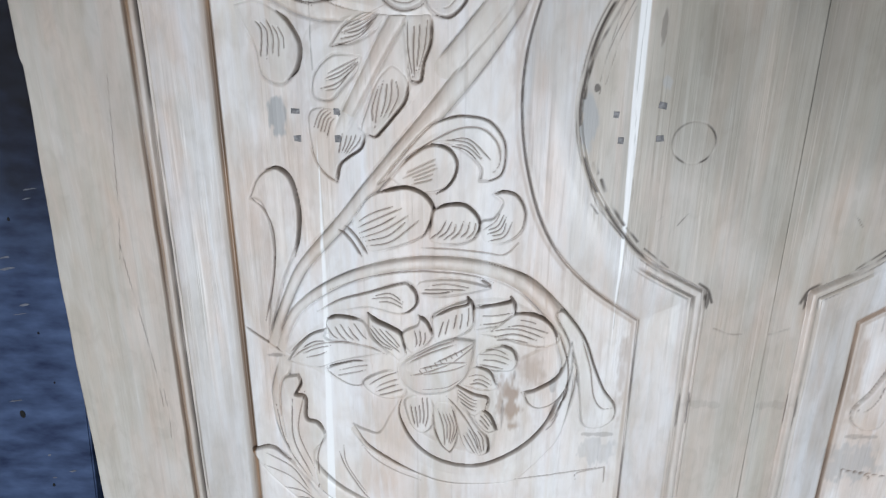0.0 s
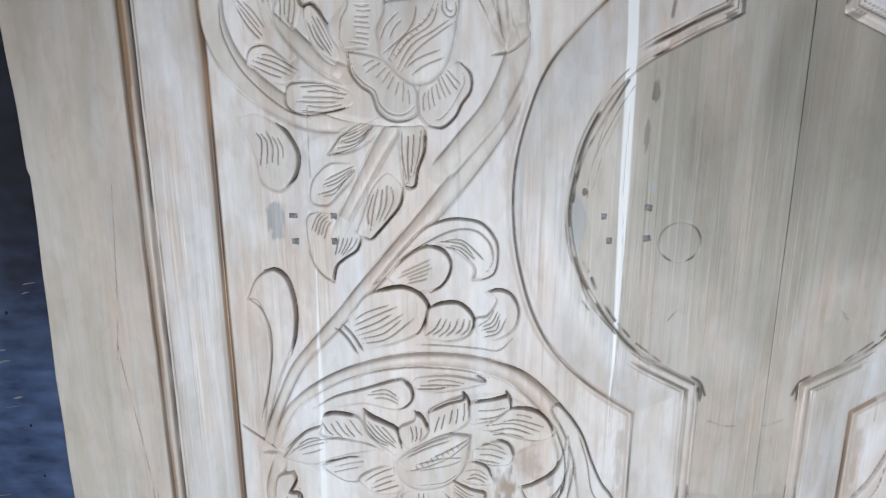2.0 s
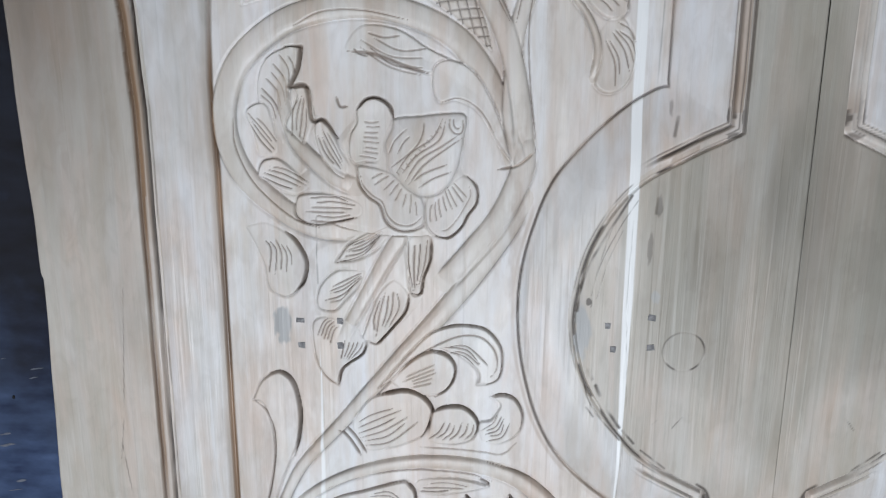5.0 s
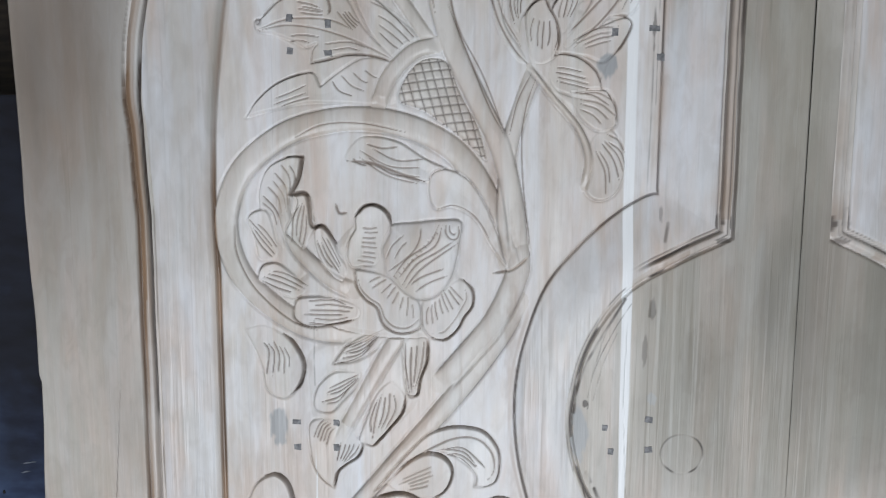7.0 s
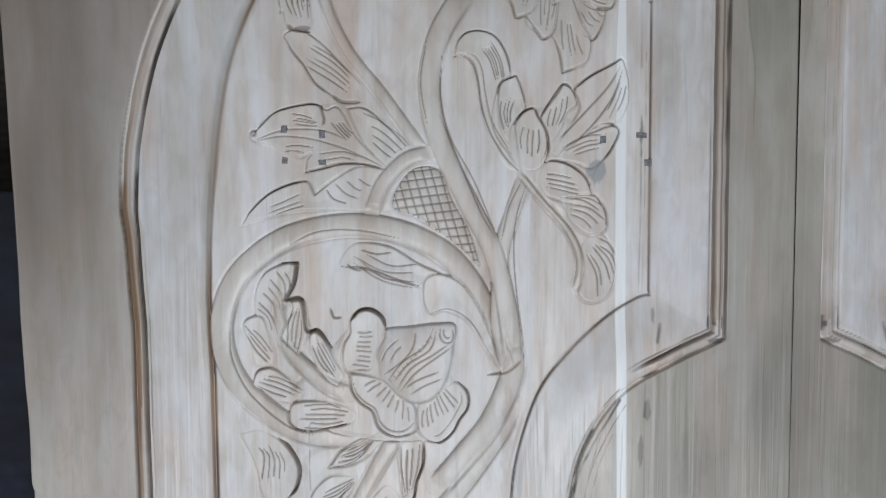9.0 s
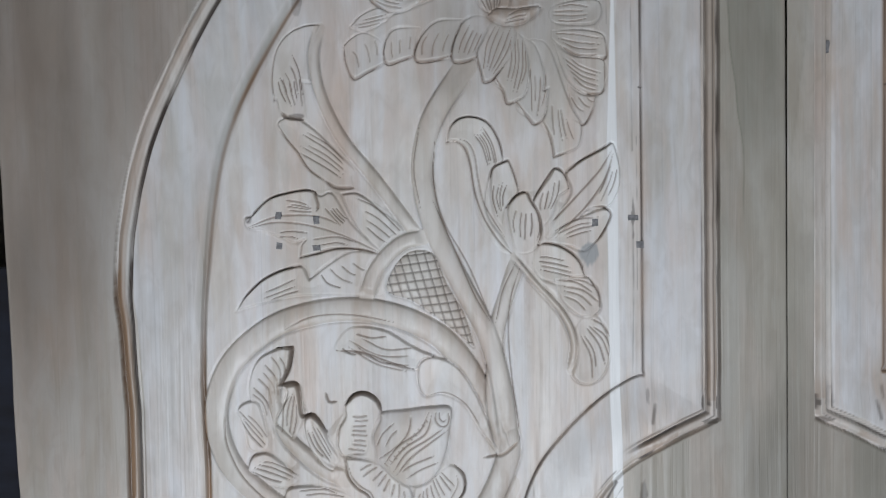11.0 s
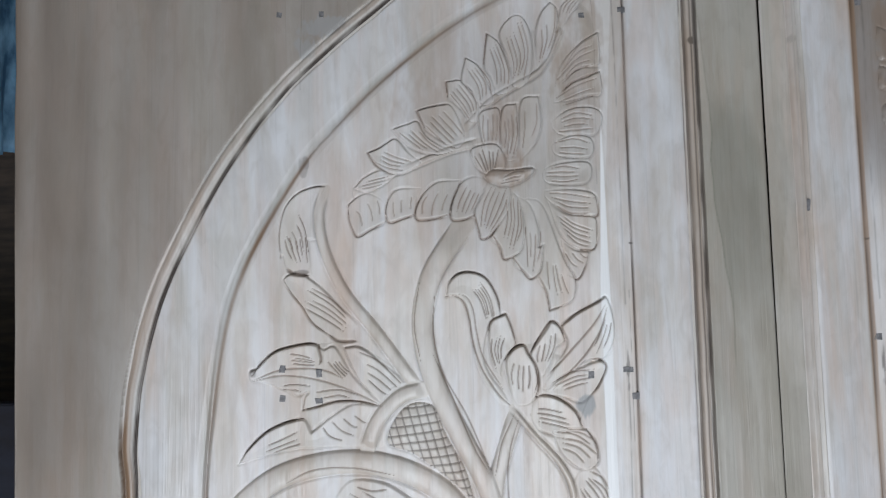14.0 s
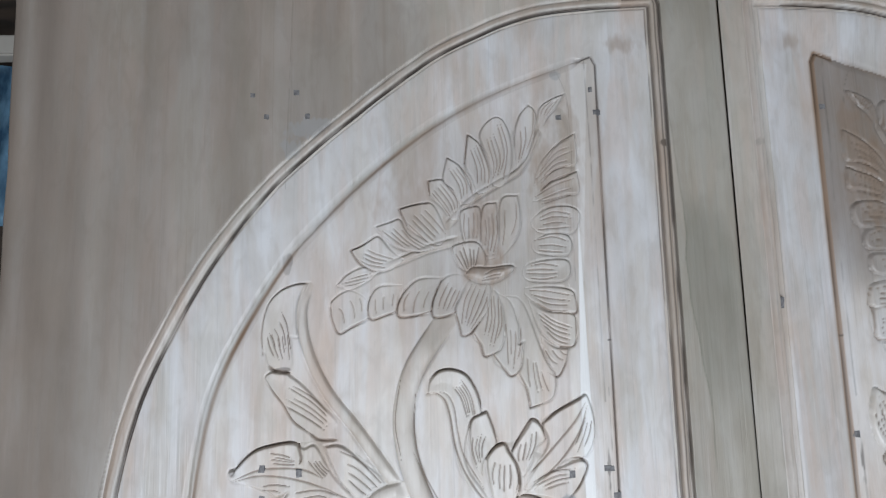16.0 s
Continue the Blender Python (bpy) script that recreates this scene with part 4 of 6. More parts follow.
ridge("stem", [(294.3, 1298.3), (314.8, 1322.2), (333, 1345), (346.1, 1372.1), (349.9, 1389.7), (345.6, 1406.8)], 8.2, 8.6, 4.2)
lobe("flower_body", [(187.3, 1354.5), (179.3, 1364.8), (198, 1381.5), (218.3, 1401.2), (237.1, 1418.4), (258.1, 1414.4), (306.6, 1417.9), (306.1, 1382.1), (316.1, 1361.5), (300.7, 1331.4), (281.7, 1332.1), (257, 1331.9), (219.9, 1338)], 1.4, None, 0)
lobe("leaf", [(163.5, 1425.3), (164, 1442.2), (171.1, 1455.8), (186.2, 1463), (195, 1462.2), (191.9, 1448.3), (186.4, 1436.2), (182.8, 1418.1), (179.9, 1395.7), (170.1, 1409.9)], 3.4, (220.1, 1348.4), 6)
ridge("leaf_rib", [(181.1, 1438.9), (181, 1426.5), (183.4, 1411.9), (189.4, 1398.1), (200.8, 1385.3), (216.1, 1373.4), (230.6, 1366.5)], 4.0, 6.5, 3.0)
lobe("leaf", [(154.5, 1419), (163.7, 1425.3), (170.2, 1423.3), (173.6, 1411.8), (175.8, 1392.6), (168.3, 1387.8), (161.8, 1390.4), (159.1, 1403.2)], 3, (206, 1373.3), 0)
strokes([(158.9, 1418), (167.3, 1409.6), (175.6, 1397.6)], [(157.2, 1411.7), (164.5, 1399.4), (172.5, 1390.4)], 4)
lobe("leaf", [(160.9, 1375.1), (164.8, 1385), (175, 1387.2), (185.9, 1379.7), (197.1, 1366.6), (189.6, 1361), (178.4, 1363.2), (168.5, 1369.7)], 3, (221.5, 1362.4), 0)
cut([(160.9, 1375.1), (164.8, 1384.8), (175, 1387)], 0.6, 1.4, 0.4)
strokes([(168, 1382.2), (181.4, 1379), (195, 1371)], [(165.3, 1373.9), (176.4, 1368.7), (190.2, 1363.9)], 4)
lobe("leaf", [(186.8, 1348.7), (188.5, 1359.9), (198.8, 1362.7), (216.9, 1361.3), (232.7, 1355.8), (233.6, 1346.9), (221, 1342.9), (202.5, 1339.8), (191.2, 1342.7)], 3, (253.1, 1349.3), 0)
cut([(195.7, 1342), (214.1, 1341.7), (230.2, 1345)], 0.8, 2, 0.5)
strokes([(196.4, 1358.9), (214.6, 1359.7), (230.9, 1355.4)], [(195.3, 1343.8), (214.1, 1342.2), (230.6, 1345.7)], 6)
lobe("leaf", [(181.7, 1409.7), (186.6, 1420.3), (190.4, 1430.7), (187.3, 1434.9), (198.2, 1436), (201.1, 1424.6), (202.9, 1413.1), (198, 1401.4), (194.5, 1396), (189.1, 1401.3), (185.3, 1405.1)], 3.4, (206, 1375.5), 0)
strokes([(187.1, 1406), (187.7, 1420.3), (193.5, 1432.8)], [(193.4, 1398.1), (196.4, 1412), (197, 1426.6)], 4)
lobe("leaf", [(202.1, 1402.5), (203.3, 1412), (209.5, 1413.8), (215.9, 1403.7), (220.5, 1393), (226.5, 1382.2), (222.2, 1373), (215.1, 1377.3), (206.5, 1388.1)], 3.4, (232.8, 1360.3), 0)
strokes([(203.5, 1405.7), (209.9, 1390.8), (219.6, 1377.4)], [(209.8, 1407.9), (215.7, 1396.8), (223.7, 1380)], 4)
cut([(183.3, 1462.6), (194.6, 1463), (191.9, 1448.3), (185.6, 1436.2), (197.3, 1435.9), (200.6, 1414.1), (208.7, 1413.4), (218.3, 1401.2)], 1.61, 4.6, 0.55)
lobe("petal", [(225.6, 1393), (227, 1403.7), (231.6, 1412.3), (231.8, 1420.7), (238.5, 1428), (247.3, 1428.7), (255, 1422.9), (257.7, 1414.6), (253.7, 1406.1), (250.2, 1395.4), (246.7, 1385.7), (237.8, 1384.5), (229.9, 1383.3), (226.2, 1388.7)], 3.6, (266.9, 1391.2), 0)
cut([(231.8, 1420.2), (238.5, 1427.8), (247.3, 1428.7), (255, 1423.4), (257.8, 1415)], 1.4, 4, 0.55)
strokes([(237.8, 1412.7), (243.1, 1412.3), (249.3, 1413.2)], [(234.5, 1389.2), (240.5, 1388.4), (247.9, 1386.7)], 8, 0.42)
lobe("petal", [(231, 1382.3), (237.7, 1382.3), (254.5, 1378.1), (266.9, 1369.4), (278.2, 1358.5), (279.8, 1342.8), (271.4, 1336.3), (261, 1336.2), (251.9, 1343), (247.5, 1354.2), (239.1, 1360.3), (233, 1369.1)], 3.2, (275.9, 1389.1), 0)
cut([(230.9, 1380.1), (232.5, 1369.6), (238.9, 1360.3), (247, 1354.2), (251.2, 1342.5), (260.3, 1335.8), (271.8, 1335.9), (279.6, 1339.6)], 0.8, 2.4, 0.5)
strokes([(239.3, 1372.5), (246.2, 1376.3), (252.3, 1378.5)], [(273.6, 1346.1), (273.2, 1352.8), (272.5, 1359.5)], 8, 0.42)
cut([(233.6, 1376.8), (235.7, 1368.7), (242.3, 1361.5), (249.3, 1356.6), (253.1, 1347), (260.4, 1340.8), (270.2, 1340.4), (278.2, 1346.8)], 0.6, 1, 0.42)
lobe("petal", [(280.5, 1359.6), (289.5, 1363), (303, 1374.1), (309.7, 1375.3), (316.6, 1367.6), (316.8, 1356.6), (310.6, 1347.5), (305.8, 1338.5), (296.7, 1331.3), (287.5, 1332.4), (280.5, 1340.5)], 3.4, (282.6, 1387), 0)
cut([(309.7, 1375.3), (316.6, 1367.6), (316.8, 1356.6), (310.6, 1347.5), (305.8, 1338.5), (297.1, 1331.1), (287.5, 1332.1)], 1.12, 3.2, 0.55)
strokes([(284.2, 1340.1), (283.7, 1350.7), (285.5, 1358.1)], [(310, 1360.5), (304.9, 1365.8), (300.3, 1370.8)], 8, 0.45)
cut([(310.9, 1369.8), (312.2, 1362.1), (307.8, 1353.1), (302.2, 1344.1), (295.5, 1337.2), (287.4, 1336)], 0.5, 0.8, 0.3)
lobe("flower_heart", [(254.5, 1380.3), (253.1, 1388.9), (251.8, 1397.5), (257, 1409.3), (258.6, 1415), (275.9, 1416.8), (293.5, 1418.6), (307.8, 1417.5), (307, 1402.3), (303.9, 1385), (298.5, 1371.9), (289.5, 1363), (278.2, 1360.7), (269.1, 1365), (262.4, 1371.6)], 5, (239.6, 1362.6), 0)
cut([(254, 1390), (258.5, 1399.7), (267, 1407.9)], 0.65, 1, 0.5)
cut([(260.7, 1391.2), (264.7, 1398.5), (269.7, 1403.2)], 0.65, 1, 0.5)
cut([(254.5, 1380.3), (271.4, 1393.4), (278.1, 1404.2), (279.4, 1416.4)], 0.65, 1, 0.5)
cut([(259, 1377), (269.6, 1391.2), (285.2, 1402.1), (292, 1414.8)], 0.65, 1, 0.5)
cut([(262.8, 1376), (273.7, 1389.6), (289.7, 1400.6), (294.4, 1414.9)], 0.65, 1, 0.5)
cut([(265.1, 1370.5), (275.9, 1386.5), (291.9, 1396.4), (304.7, 1405)], 0.65, 1, 0.5)
cut([(267.3, 1368.3), (278.6, 1382.7), (294.2, 1394.2), (306.5, 1402.3)], 0.65, 1, 0.5)
cut([(270.7, 1371.2), (280.4, 1377.9), (296.5, 1383.9)], 0.65, 1, 0.5)
cut([(275.2, 1366.9), (285.4, 1373.5), (298.8, 1378.5)], 0.65, 1, 0.5)
cut([(297.1, 1414.9), (296.9, 1409.6), (300.3, 1405.2), (304.9, 1405.2), (306.6, 1409.7), (305.9, 1415)], 0.65, 1, 0.5)
cut([(299.7, 1414.9), (299.8, 1410.7), (302.5, 1408.2), (304.6, 1409.7)], 0.65, 1, 0.5)
cut([(259.7, 1377.7), (261.9, 1375.5)], 0.5, 0.6, 0.35)
cut([(263, 1381), (265.2, 1378.8)], 0.5, 0.6, 0.35)
cut([(266.2, 1384.3), (268.5, 1382.1)], 0.5, 0.6, 0.35)
cut([(269.4, 1387.6), (271.6, 1385.4)], 0.5, 0.6, 0.35)
cut([(272.4, 1390.8), (274.7, 1388.7)], 0.5, 0.6, 0.35)
cut([(275.4, 1394.1), (277.7, 1392)], 0.5, 0.6, 0.35)
cut([(278.4, 1397.3), (280.6, 1395.2)], 0.5, 0.6, 0.35)
cut([(281.2, 1400.6), (283.5, 1398.4)], 0.5, 0.6, 0.35)
cut([(284, 1403.8), (286.2, 1401.7)], 0.5, 0.6, 0.35)
cut([(286.7, 1407), (289, 1404.9)], 0.5, 0.6, 0.35)
cut([(289.4, 1410.2), (291.6, 1408.1)], 0.5, 0.6, 0.35)
lobe("leaf", [(225.9, 1465.5), (237.6, 1477), (261.5, 1474.4), (281.5, 1462.6), (296.7, 1455.5), (284, 1445.5), (261.5, 1451.8), (241.5, 1458.5), (227, 1459.2)], 3.0, (205.6, 1474.1), 5)
cut([(226.2, 1460), (245.5, 1458.1), (265.5, 1450.6), (282.3, 1445.5)], 1.28, 1.6, 0.55)
lobe("curled_leaf", [(284.4, 1436.7), (286.3, 1450.7), (297.6, 1454.7), (313.6, 1446.9), (326.7, 1426.9), (338.4, 1398.6), (342.7, 1382.3), (330.3, 1398.6), (317.9, 1418.8), (301.7, 1427.6), (289.6, 1425.9)], 3.2, None, 0)
cut([(217.8, 1429.6), (220.2, 1423.1), (225.8, 1423.2)], 1.12, 1.5, 0.55)
cut([(331.4, 1380.2), (344.7, 1383.1), (356.7, 1392.6)], 1.28, 1.6, 0.55)
cut([(145.4, 1415.9), (146.5, 1395.5), (155.7, 1373.8), (170, 1357.3), (187.1, 1344), (203.4, 1337.9)], 0.64, 1.2, 0.55)
cut([(189.6, 1476), (209.8, 1485.2), (237.7, 1486.1), (269.5, 1479.9)], 0.56, 0.9, 0.55)
cut([(290.5, 1425.9), (303.7, 1428.8), (317.9, 1420.8), (328.6, 1404.7)], 0.56, 0.9, 0.55)
ridge("stem", [(345.9, 1384.4), (339.4, 1414.9), (339.7, 1447), (342.5, 1474.7), (350.7, 1502.1), (358.2, 1523.4)], 5.3, 6.1, 4.0)
ridge("stem", [(350.8, 1384.4), (345.4, 1429.7), (334.6, 1470.8), (316.2, 1507.7), (300.5, 1540.4), (291.8, 1570.7), (290.7, 1596.9), (299.3, 1626.7), (322.8, 1662.3)], 6.9, 8.2, 4.2)
cut([(360.2, 1520.7), (352.8, 1498.2), (350.4, 1474.7), (352.3, 1439.1), (356.5, 1406.9), (357.6, 1392.6)], 0.64, 1.1, 0.55)
cut([(297.7, 1567), (312.9, 1530.9), (325.8, 1500.1), (337.2, 1479.4)], 0.64, 1.1, 0.55)
cut([(356.3, 1521.5), (346.8, 1502.1), (341.2, 1478.6)], 0.56, 0.9, 0.55)
cut([(288.7, 1618.9), (284.5, 1588.9), (288.8, 1560.7)], 0.56, 0.9, 0.55)
cut([(299.7, 1608.7), (298.4, 1580.7), (304.8, 1552.4), (322.4, 1519.8), (337.2, 1483)], 0.64, 1.0, 0.55)
lobe("leaf_body", [(163.8, 1551.9), (177.3, 1568.8), (215.9, 1575.2), (243.8, 1572.9), (286.1, 1544.4), (267.3, 1530.5), (262.6, 1502), (234, 1503.9), (203.6, 1519), (193.8, 1536.4)], 1.4, None, 0)
# leaves beside the seed pod
lobe("leaf", [(155, 1489.6), (161.7, 1500.1), (174.2, 1511.7), (188.1, 1518.4), (202.8, 1521.4), (208.3, 1511.9), (224, 1523.8), (240.4, 1531.7), (260.7, 1528.5), (253.2, 1517.2), (250.1, 1501), (223.6, 1500.2), (199.2, 1499.8), (174.7, 1495)], 3, (272.5, 1500.6), 0)
cut([(158.4, 1494.5), (162.5, 1500.5), (175, 1512.1), (189.3, 1518.8), (202.4, 1521.4)], 1, 3, 0.55)
strokes([(174.8, 1502.3), (185, 1506.2), (197.3, 1511.7)], [(177.9, 1496.6), (191, 1501.2), (202.5, 1504.3)], 3)
strokes([(213.7, 1517.9), (221.7, 1508.8), (233.8, 1503.7)], [(238.3, 1523.6), (244.3, 1519), (249.9, 1516.5)], 4)
lobe("leaf", [(232.2, 1572.5), (245.3, 1572.3), (261.3, 1559.8), (280.2, 1545.3), (265, 1541.4), (261.6, 1529.3), (244.8, 1545.9), (236.9, 1560.3)], 2.8, (273, 1531.1), 0)
strokes([(240.3, 1571.2), (257.3, 1561.9), (274.1, 1545.4)], [(249.7, 1549), (258.9, 1540.7), (266.2, 1535.7)], 4)
lobe("leaf", [(164.3, 1549.3), (162.8, 1556.3), (168.5, 1558.6), (180.1, 1569.4), (192.4, 1573.6), (206.7, 1575.8), (213.6, 1574.1), (217.6, 1571.6), (227, 1572.6), (240.8, 1550), (261.6, 1529.3), (240.5, 1532.9), (224.2, 1533.2), (214, 1530.1), (201.7, 1527.5), (203.1, 1536.4), (206, 1540.4), (197.8, 1537.7), (189.8, 1542), (175.6, 1547.1)], 3.2, (270.8, 1523), 0)
cut([(165.6, 1553.4), (171.9, 1562.6), (182.2, 1570.6), (194.4, 1574), (207.5, 1575.8), (214.8, 1574.1)], 0.99, 3, 0.55)
cut([(201.7, 1527.5), (214, 1530.1), (228.3, 1533.5), (244.5, 1532.9), (260.7, 1528.5)], 0.9, 2.6, 0.55)
cut([(213.6, 1574.9), (215.8, 1564.7), (214.5, 1560.6)], 1.2, 2, 0.55)
cut([(165.5, 1549.7), (184, 1556.7), (202.3, 1558), (218.5, 1556.1), (231.8, 1550.2)], 0.7, 1, 0.45)
cut([(165.5, 1548.9), (183.9, 1553), (204.2, 1551.5), (224.4, 1546.2), (242.6, 1538.6), (260.8, 1529.3)], 0.7, 1, 0.45)
strokes([(194.3, 1568.3), (202.4, 1567), (209.7, 1564.4)], [(193.4, 1562.2), (202.3, 1560.9), (210.9, 1560.3)], 4)
strokes([(221.5, 1561.7), (226.6, 1555.6), (231, 1551)], [(227.2, 1564.1), (232.4, 1557.5), (237.6, 1553.3)], 4)
strokes([(187.8, 1545.7), (196, 1546.7), (206.9, 1545.3)], [(185.7, 1542.8), (195.1, 1543.1), (204, 1541.3)], 2)
strokes([(212.9, 1539.9), (228.4, 1542.1), (243.8, 1537.7)], [(216.1, 1535.8), (228.3, 1537.6), (240.5, 1535.8)], 2)
lobe("leaf", [(188, 1623.3), (193.2, 1613.9), (201.1, 1603.6), (209, 1591.3), (221, 1582.1), (227, 1577.5), (241.3, 1577.3), (240.2, 1584.6), (241.5, 1590.7), (225.6, 1607.2), (215.6, 1617.6), (207.6, 1623.8), (203.5, 1626.3), (196.7, 1628)], 3.2, (251.3, 1570.2), 0)
strokes([(206.7, 1618.9), (223.5, 1608.1), (240.3, 1592.3)], [(206.3, 1600.7), (221.2, 1591.9), (233.3, 1583.5)], 5)
cut([(221, 1582.1), (229.1, 1577.1), (242.5, 1576.8)], 1.3, 2.2, 0.55)
cut([(188.4, 1622.9), (193.9, 1612.7), (201.9, 1602.8), (209.8, 1590.4), (221, 1582.1)], 0.8, 2.2, 0.55)
lobe("leaf", [(186, 1639.6), (184.9, 1656.4), (188.8, 1675.4), (198.1, 1686.6), (209.6, 1691.5), (220.5, 1692.5), (216.2, 1681.1), (212.7, 1666.4), (212.5, 1651.6), (206.9, 1652.2), (207.9, 1640), (209.6, 1625.4), (203.6, 1626.7), (191.4, 1630.2), (187.6, 1640.4)], 3.2, (213.4, 1611.5), 0)
cut([(190.6, 1631.4), (195.4, 1627.3), (206.4, 1625.8)], 1.8, 2.4, 0.55)
strokes([(189.4, 1653.3), (191.3, 1645.2), (196, 1634.6)], [(204.5, 1655.5), (205.1, 1646.2), (205.8, 1636.8)], 5)
strokes([(190.8, 1656.3), (194.5, 1648.6), (196.5, 1640.2)], [(200.1, 1672.1), (204.6, 1660.2), (206.6, 1645.4)], 4)
cut([(186, 1639.6), (184.9, 1656.4), (188.8, 1675.4), (198.1, 1686.6), (209.6, 1691.5), (220.5, 1692.5)], 0.6, 1.4, 0.45)
ridge("leaf_rib", [(219.3, 1689.7), (214.8, 1670.6), (218.4, 1645.2), (232.6, 1613.4), (257.2, 1581.7), (285.4, 1542)], 3.7, 4.9, 3.2)
lobe("seed_pod", [(263.6, 1502.6), (269.6, 1520.4), (281.4, 1530.4), (297.2, 1528.2), (306, 1507.8), (319.3, 1483.3), (325.5, 1460.8), (303.4, 1479.3), (281.5, 1494.8)], 3.6, None, 0)
ridge("collar", [(248.9, 1499.8), (256.9, 1519.2), (273.5, 1535.8), (290, 1540.4)], 5.7, 5.7, 3.6)
lobe("flower_body", [(361.2, 1515.9), (351.8, 1551), (366.8, 1572.7), (391.1, 1564.3), (422.9, 1556.2), (404.1, 1512.4), (416.1, 1485.1), (389.3, 1492.7)], 1.4, None, 0)
# lily in profile
lobe("curled_petal", [(308.1, 1607.8), (310.3, 1618), (317.4, 1624.7), (327.5, 1625.8), (337.6, 1621.6), (344.4, 1611.3), (347.5, 1601.1), (348.1, 1592.9), (341.2, 1589), (338.2, 1580.9), (335.5, 1564.6), (338.5, 1552.4), (348.4, 1537.9), (353.6, 1527.7), (346.3, 1529.8), (338.3, 1540.2), (330.4, 1556.6), (326.7, 1577), (324.1, 1593.3), (321.1, 1603.5), (315, 1608.5)], 3.4, (356.2, 1517.4), 0)
cut([(310.3, 1618.8), (317.4, 1624.7), (327.5, 1625.8), (337.6, 1621.6), (344.4, 1611.3), (347.5, 1601.1), (348.2, 1593.7)], 0.9, 2.8, 0.55)
cut([(308.1, 1608.2), (315, 1608.5), (321.1, 1603.5), (324.9, 1591.3), (327.5, 1572.9), (333.7, 1554.5), (344.4, 1537.2), (353.6, 1527.7)], 0.8, 1.4, 0.55)
cut([(315.9, 1610.1), (323.2, 1607.6), (327.9, 1598.5), (330.4, 1581), (335, 1562.6), (348.5, 1540)], 0.65, 1, 0.4)
strokes([(326.2, 1616.9), (333.7, 1604.1), (339.1, 1587)], [(333.9, 1618.4), (340.6, 1606), (343.3, 1592.2)], 5)
lobe("petal", [(339, 1580.9), (341.2, 1589.8), (349.4, 1593.7), (352.2, 1594.5), (356.1, 1584.6), (359.2, 1572.4), (353, 1564.3), (348.8, 1558.3), (347.4, 1548.1), (342.6, 1554.3), (339.6, 1568.6)], 3.2, (356.3, 1521.5), 0)
cut([(339, 1581.7), (341.6, 1589.8), (352.2, 1594.5), (356.1, 1584.6), (359.2, 1572)], 0.8, 2, 0.55)
strokes([(341.8, 1577.6), (340.8, 1567.8), (343.9, 1555.5)], [(351.2, 1579.8), (348.2, 1569.3), (348, 1560.4)], 4)
lobe("petal", [(369.2, 1564.1), (373.4, 1572.1), (381.8, 1583.4), (385.1, 1588.2), (392, 1584), (395.1, 1573.8), (387.6, 1567.8), (383.4, 1555.7), (377.1, 1547.6), (372, 1555.9)], 3.2, (364.5, 1523.4), 0)
cut([(369.3, 1564.9), (373.9, 1572.9), (385.1, 1588.2), (392, 1583.6), (395.1, 1573.8)], 0.9, 2.4, 0.55)
strokes([(377.1, 1572.1), (374.9, 1564), (374.8, 1556.6)], [(388.2, 1580), (386.8, 1569.4), (381.3, 1557.3)], 4)
lobe("petal", [(393.2, 1585.2), (404.3, 1594), (418.7, 1601.9), (426.1, 1605.8), (429.3, 1599.6), (431.9, 1587.4), (431.7, 1575.2), (426.2, 1563.1), (418, 1558.3), (408.7, 1558.5), (399.5, 1549.3), (385.1, 1537.3), (377, 1539.5), (387.4, 1555.6), (396.6, 1571.7)], 3.2, (366.6, 1527.4), 0)
cut([(393.2, 1584.8), (404.3, 1593.6), (418.7, 1601), (425.7, 1605.4)], 0.95, 2.8, 0.55)
cut([(381.2, 1548.4), (399.8, 1567.6), (416.4, 1585.6), (425.2, 1599.7)], 0.9, 1.2, 0.45)
cut([(385.1, 1538.5), (405.8, 1559.3), (420.4, 1579.4), (426.4, 1597.6)], 0.9, 1.4, 0.5)
strokes([(414.5, 1566.5), (419.5, 1576.6), (423.8, 1587.5)], [(422.2, 1566.4), (426.9, 1577.3), (429.5, 1588.2)], 3)
lobe("petal", [(376.9, 1535.4), (391.4, 1547.4), (405.7, 1554.5), (419.3, 1559.1), (424.9, 1554.9), (419.8, 1542.8), (413.6, 1534.8), (405.3, 1528.8), (395.2, 1532.2), (383, 1534.5)], 3, (360.4, 1523.5), 0)
cut([(411.9, 1560), (420.1, 1559.9), (424.9, 1554.5), (419.8, 1542.8), (414, 1534.8)], 1.1, 2, 0.55)
strokes([(387.2, 1544.6), (400.4, 1551.3), (416.7, 1553.4)], [(392, 1538), (403.5, 1541.5), (412.5, 1543.7)], 4)
lobe("petal", [(350.9, 1560.3), (357.1, 1569.1), (364.5, 1571.5), (367.2, 1566.1), (373.2, 1555.8), (375, 1543.6), (372.8, 1533.4), (364.6, 1527.5), (356.4, 1529.7), (352.6, 1544)], 3.4, (358.2, 1515.4), 0)
cut([(350, 1560.3), (357.1, 1569.1), (364.5, 1571.5), (368, 1565.3), (373.6, 1555), (375, 1542.8), (372.4, 1533.9)], 0.93, 2.6, 0.55)
strokes([(357.4, 1561.4), (354.8, 1550.1), (355.8, 1537.8)], [(371.9, 1555), (373.4, 1545.7), (371.2, 1536.3)], 5)
lobe("petal", [(372.8, 1533.4), (381, 1534.5), (391.1, 1531.1), (401.1, 1522.8), (405.5, 1512.5), (405.4, 1506.4), (390.7, 1504.6), (380.5, 1506.8), (372.4, 1511), (368.5, 1521.3)], 3.2, (352.2, 1521.6), 0)
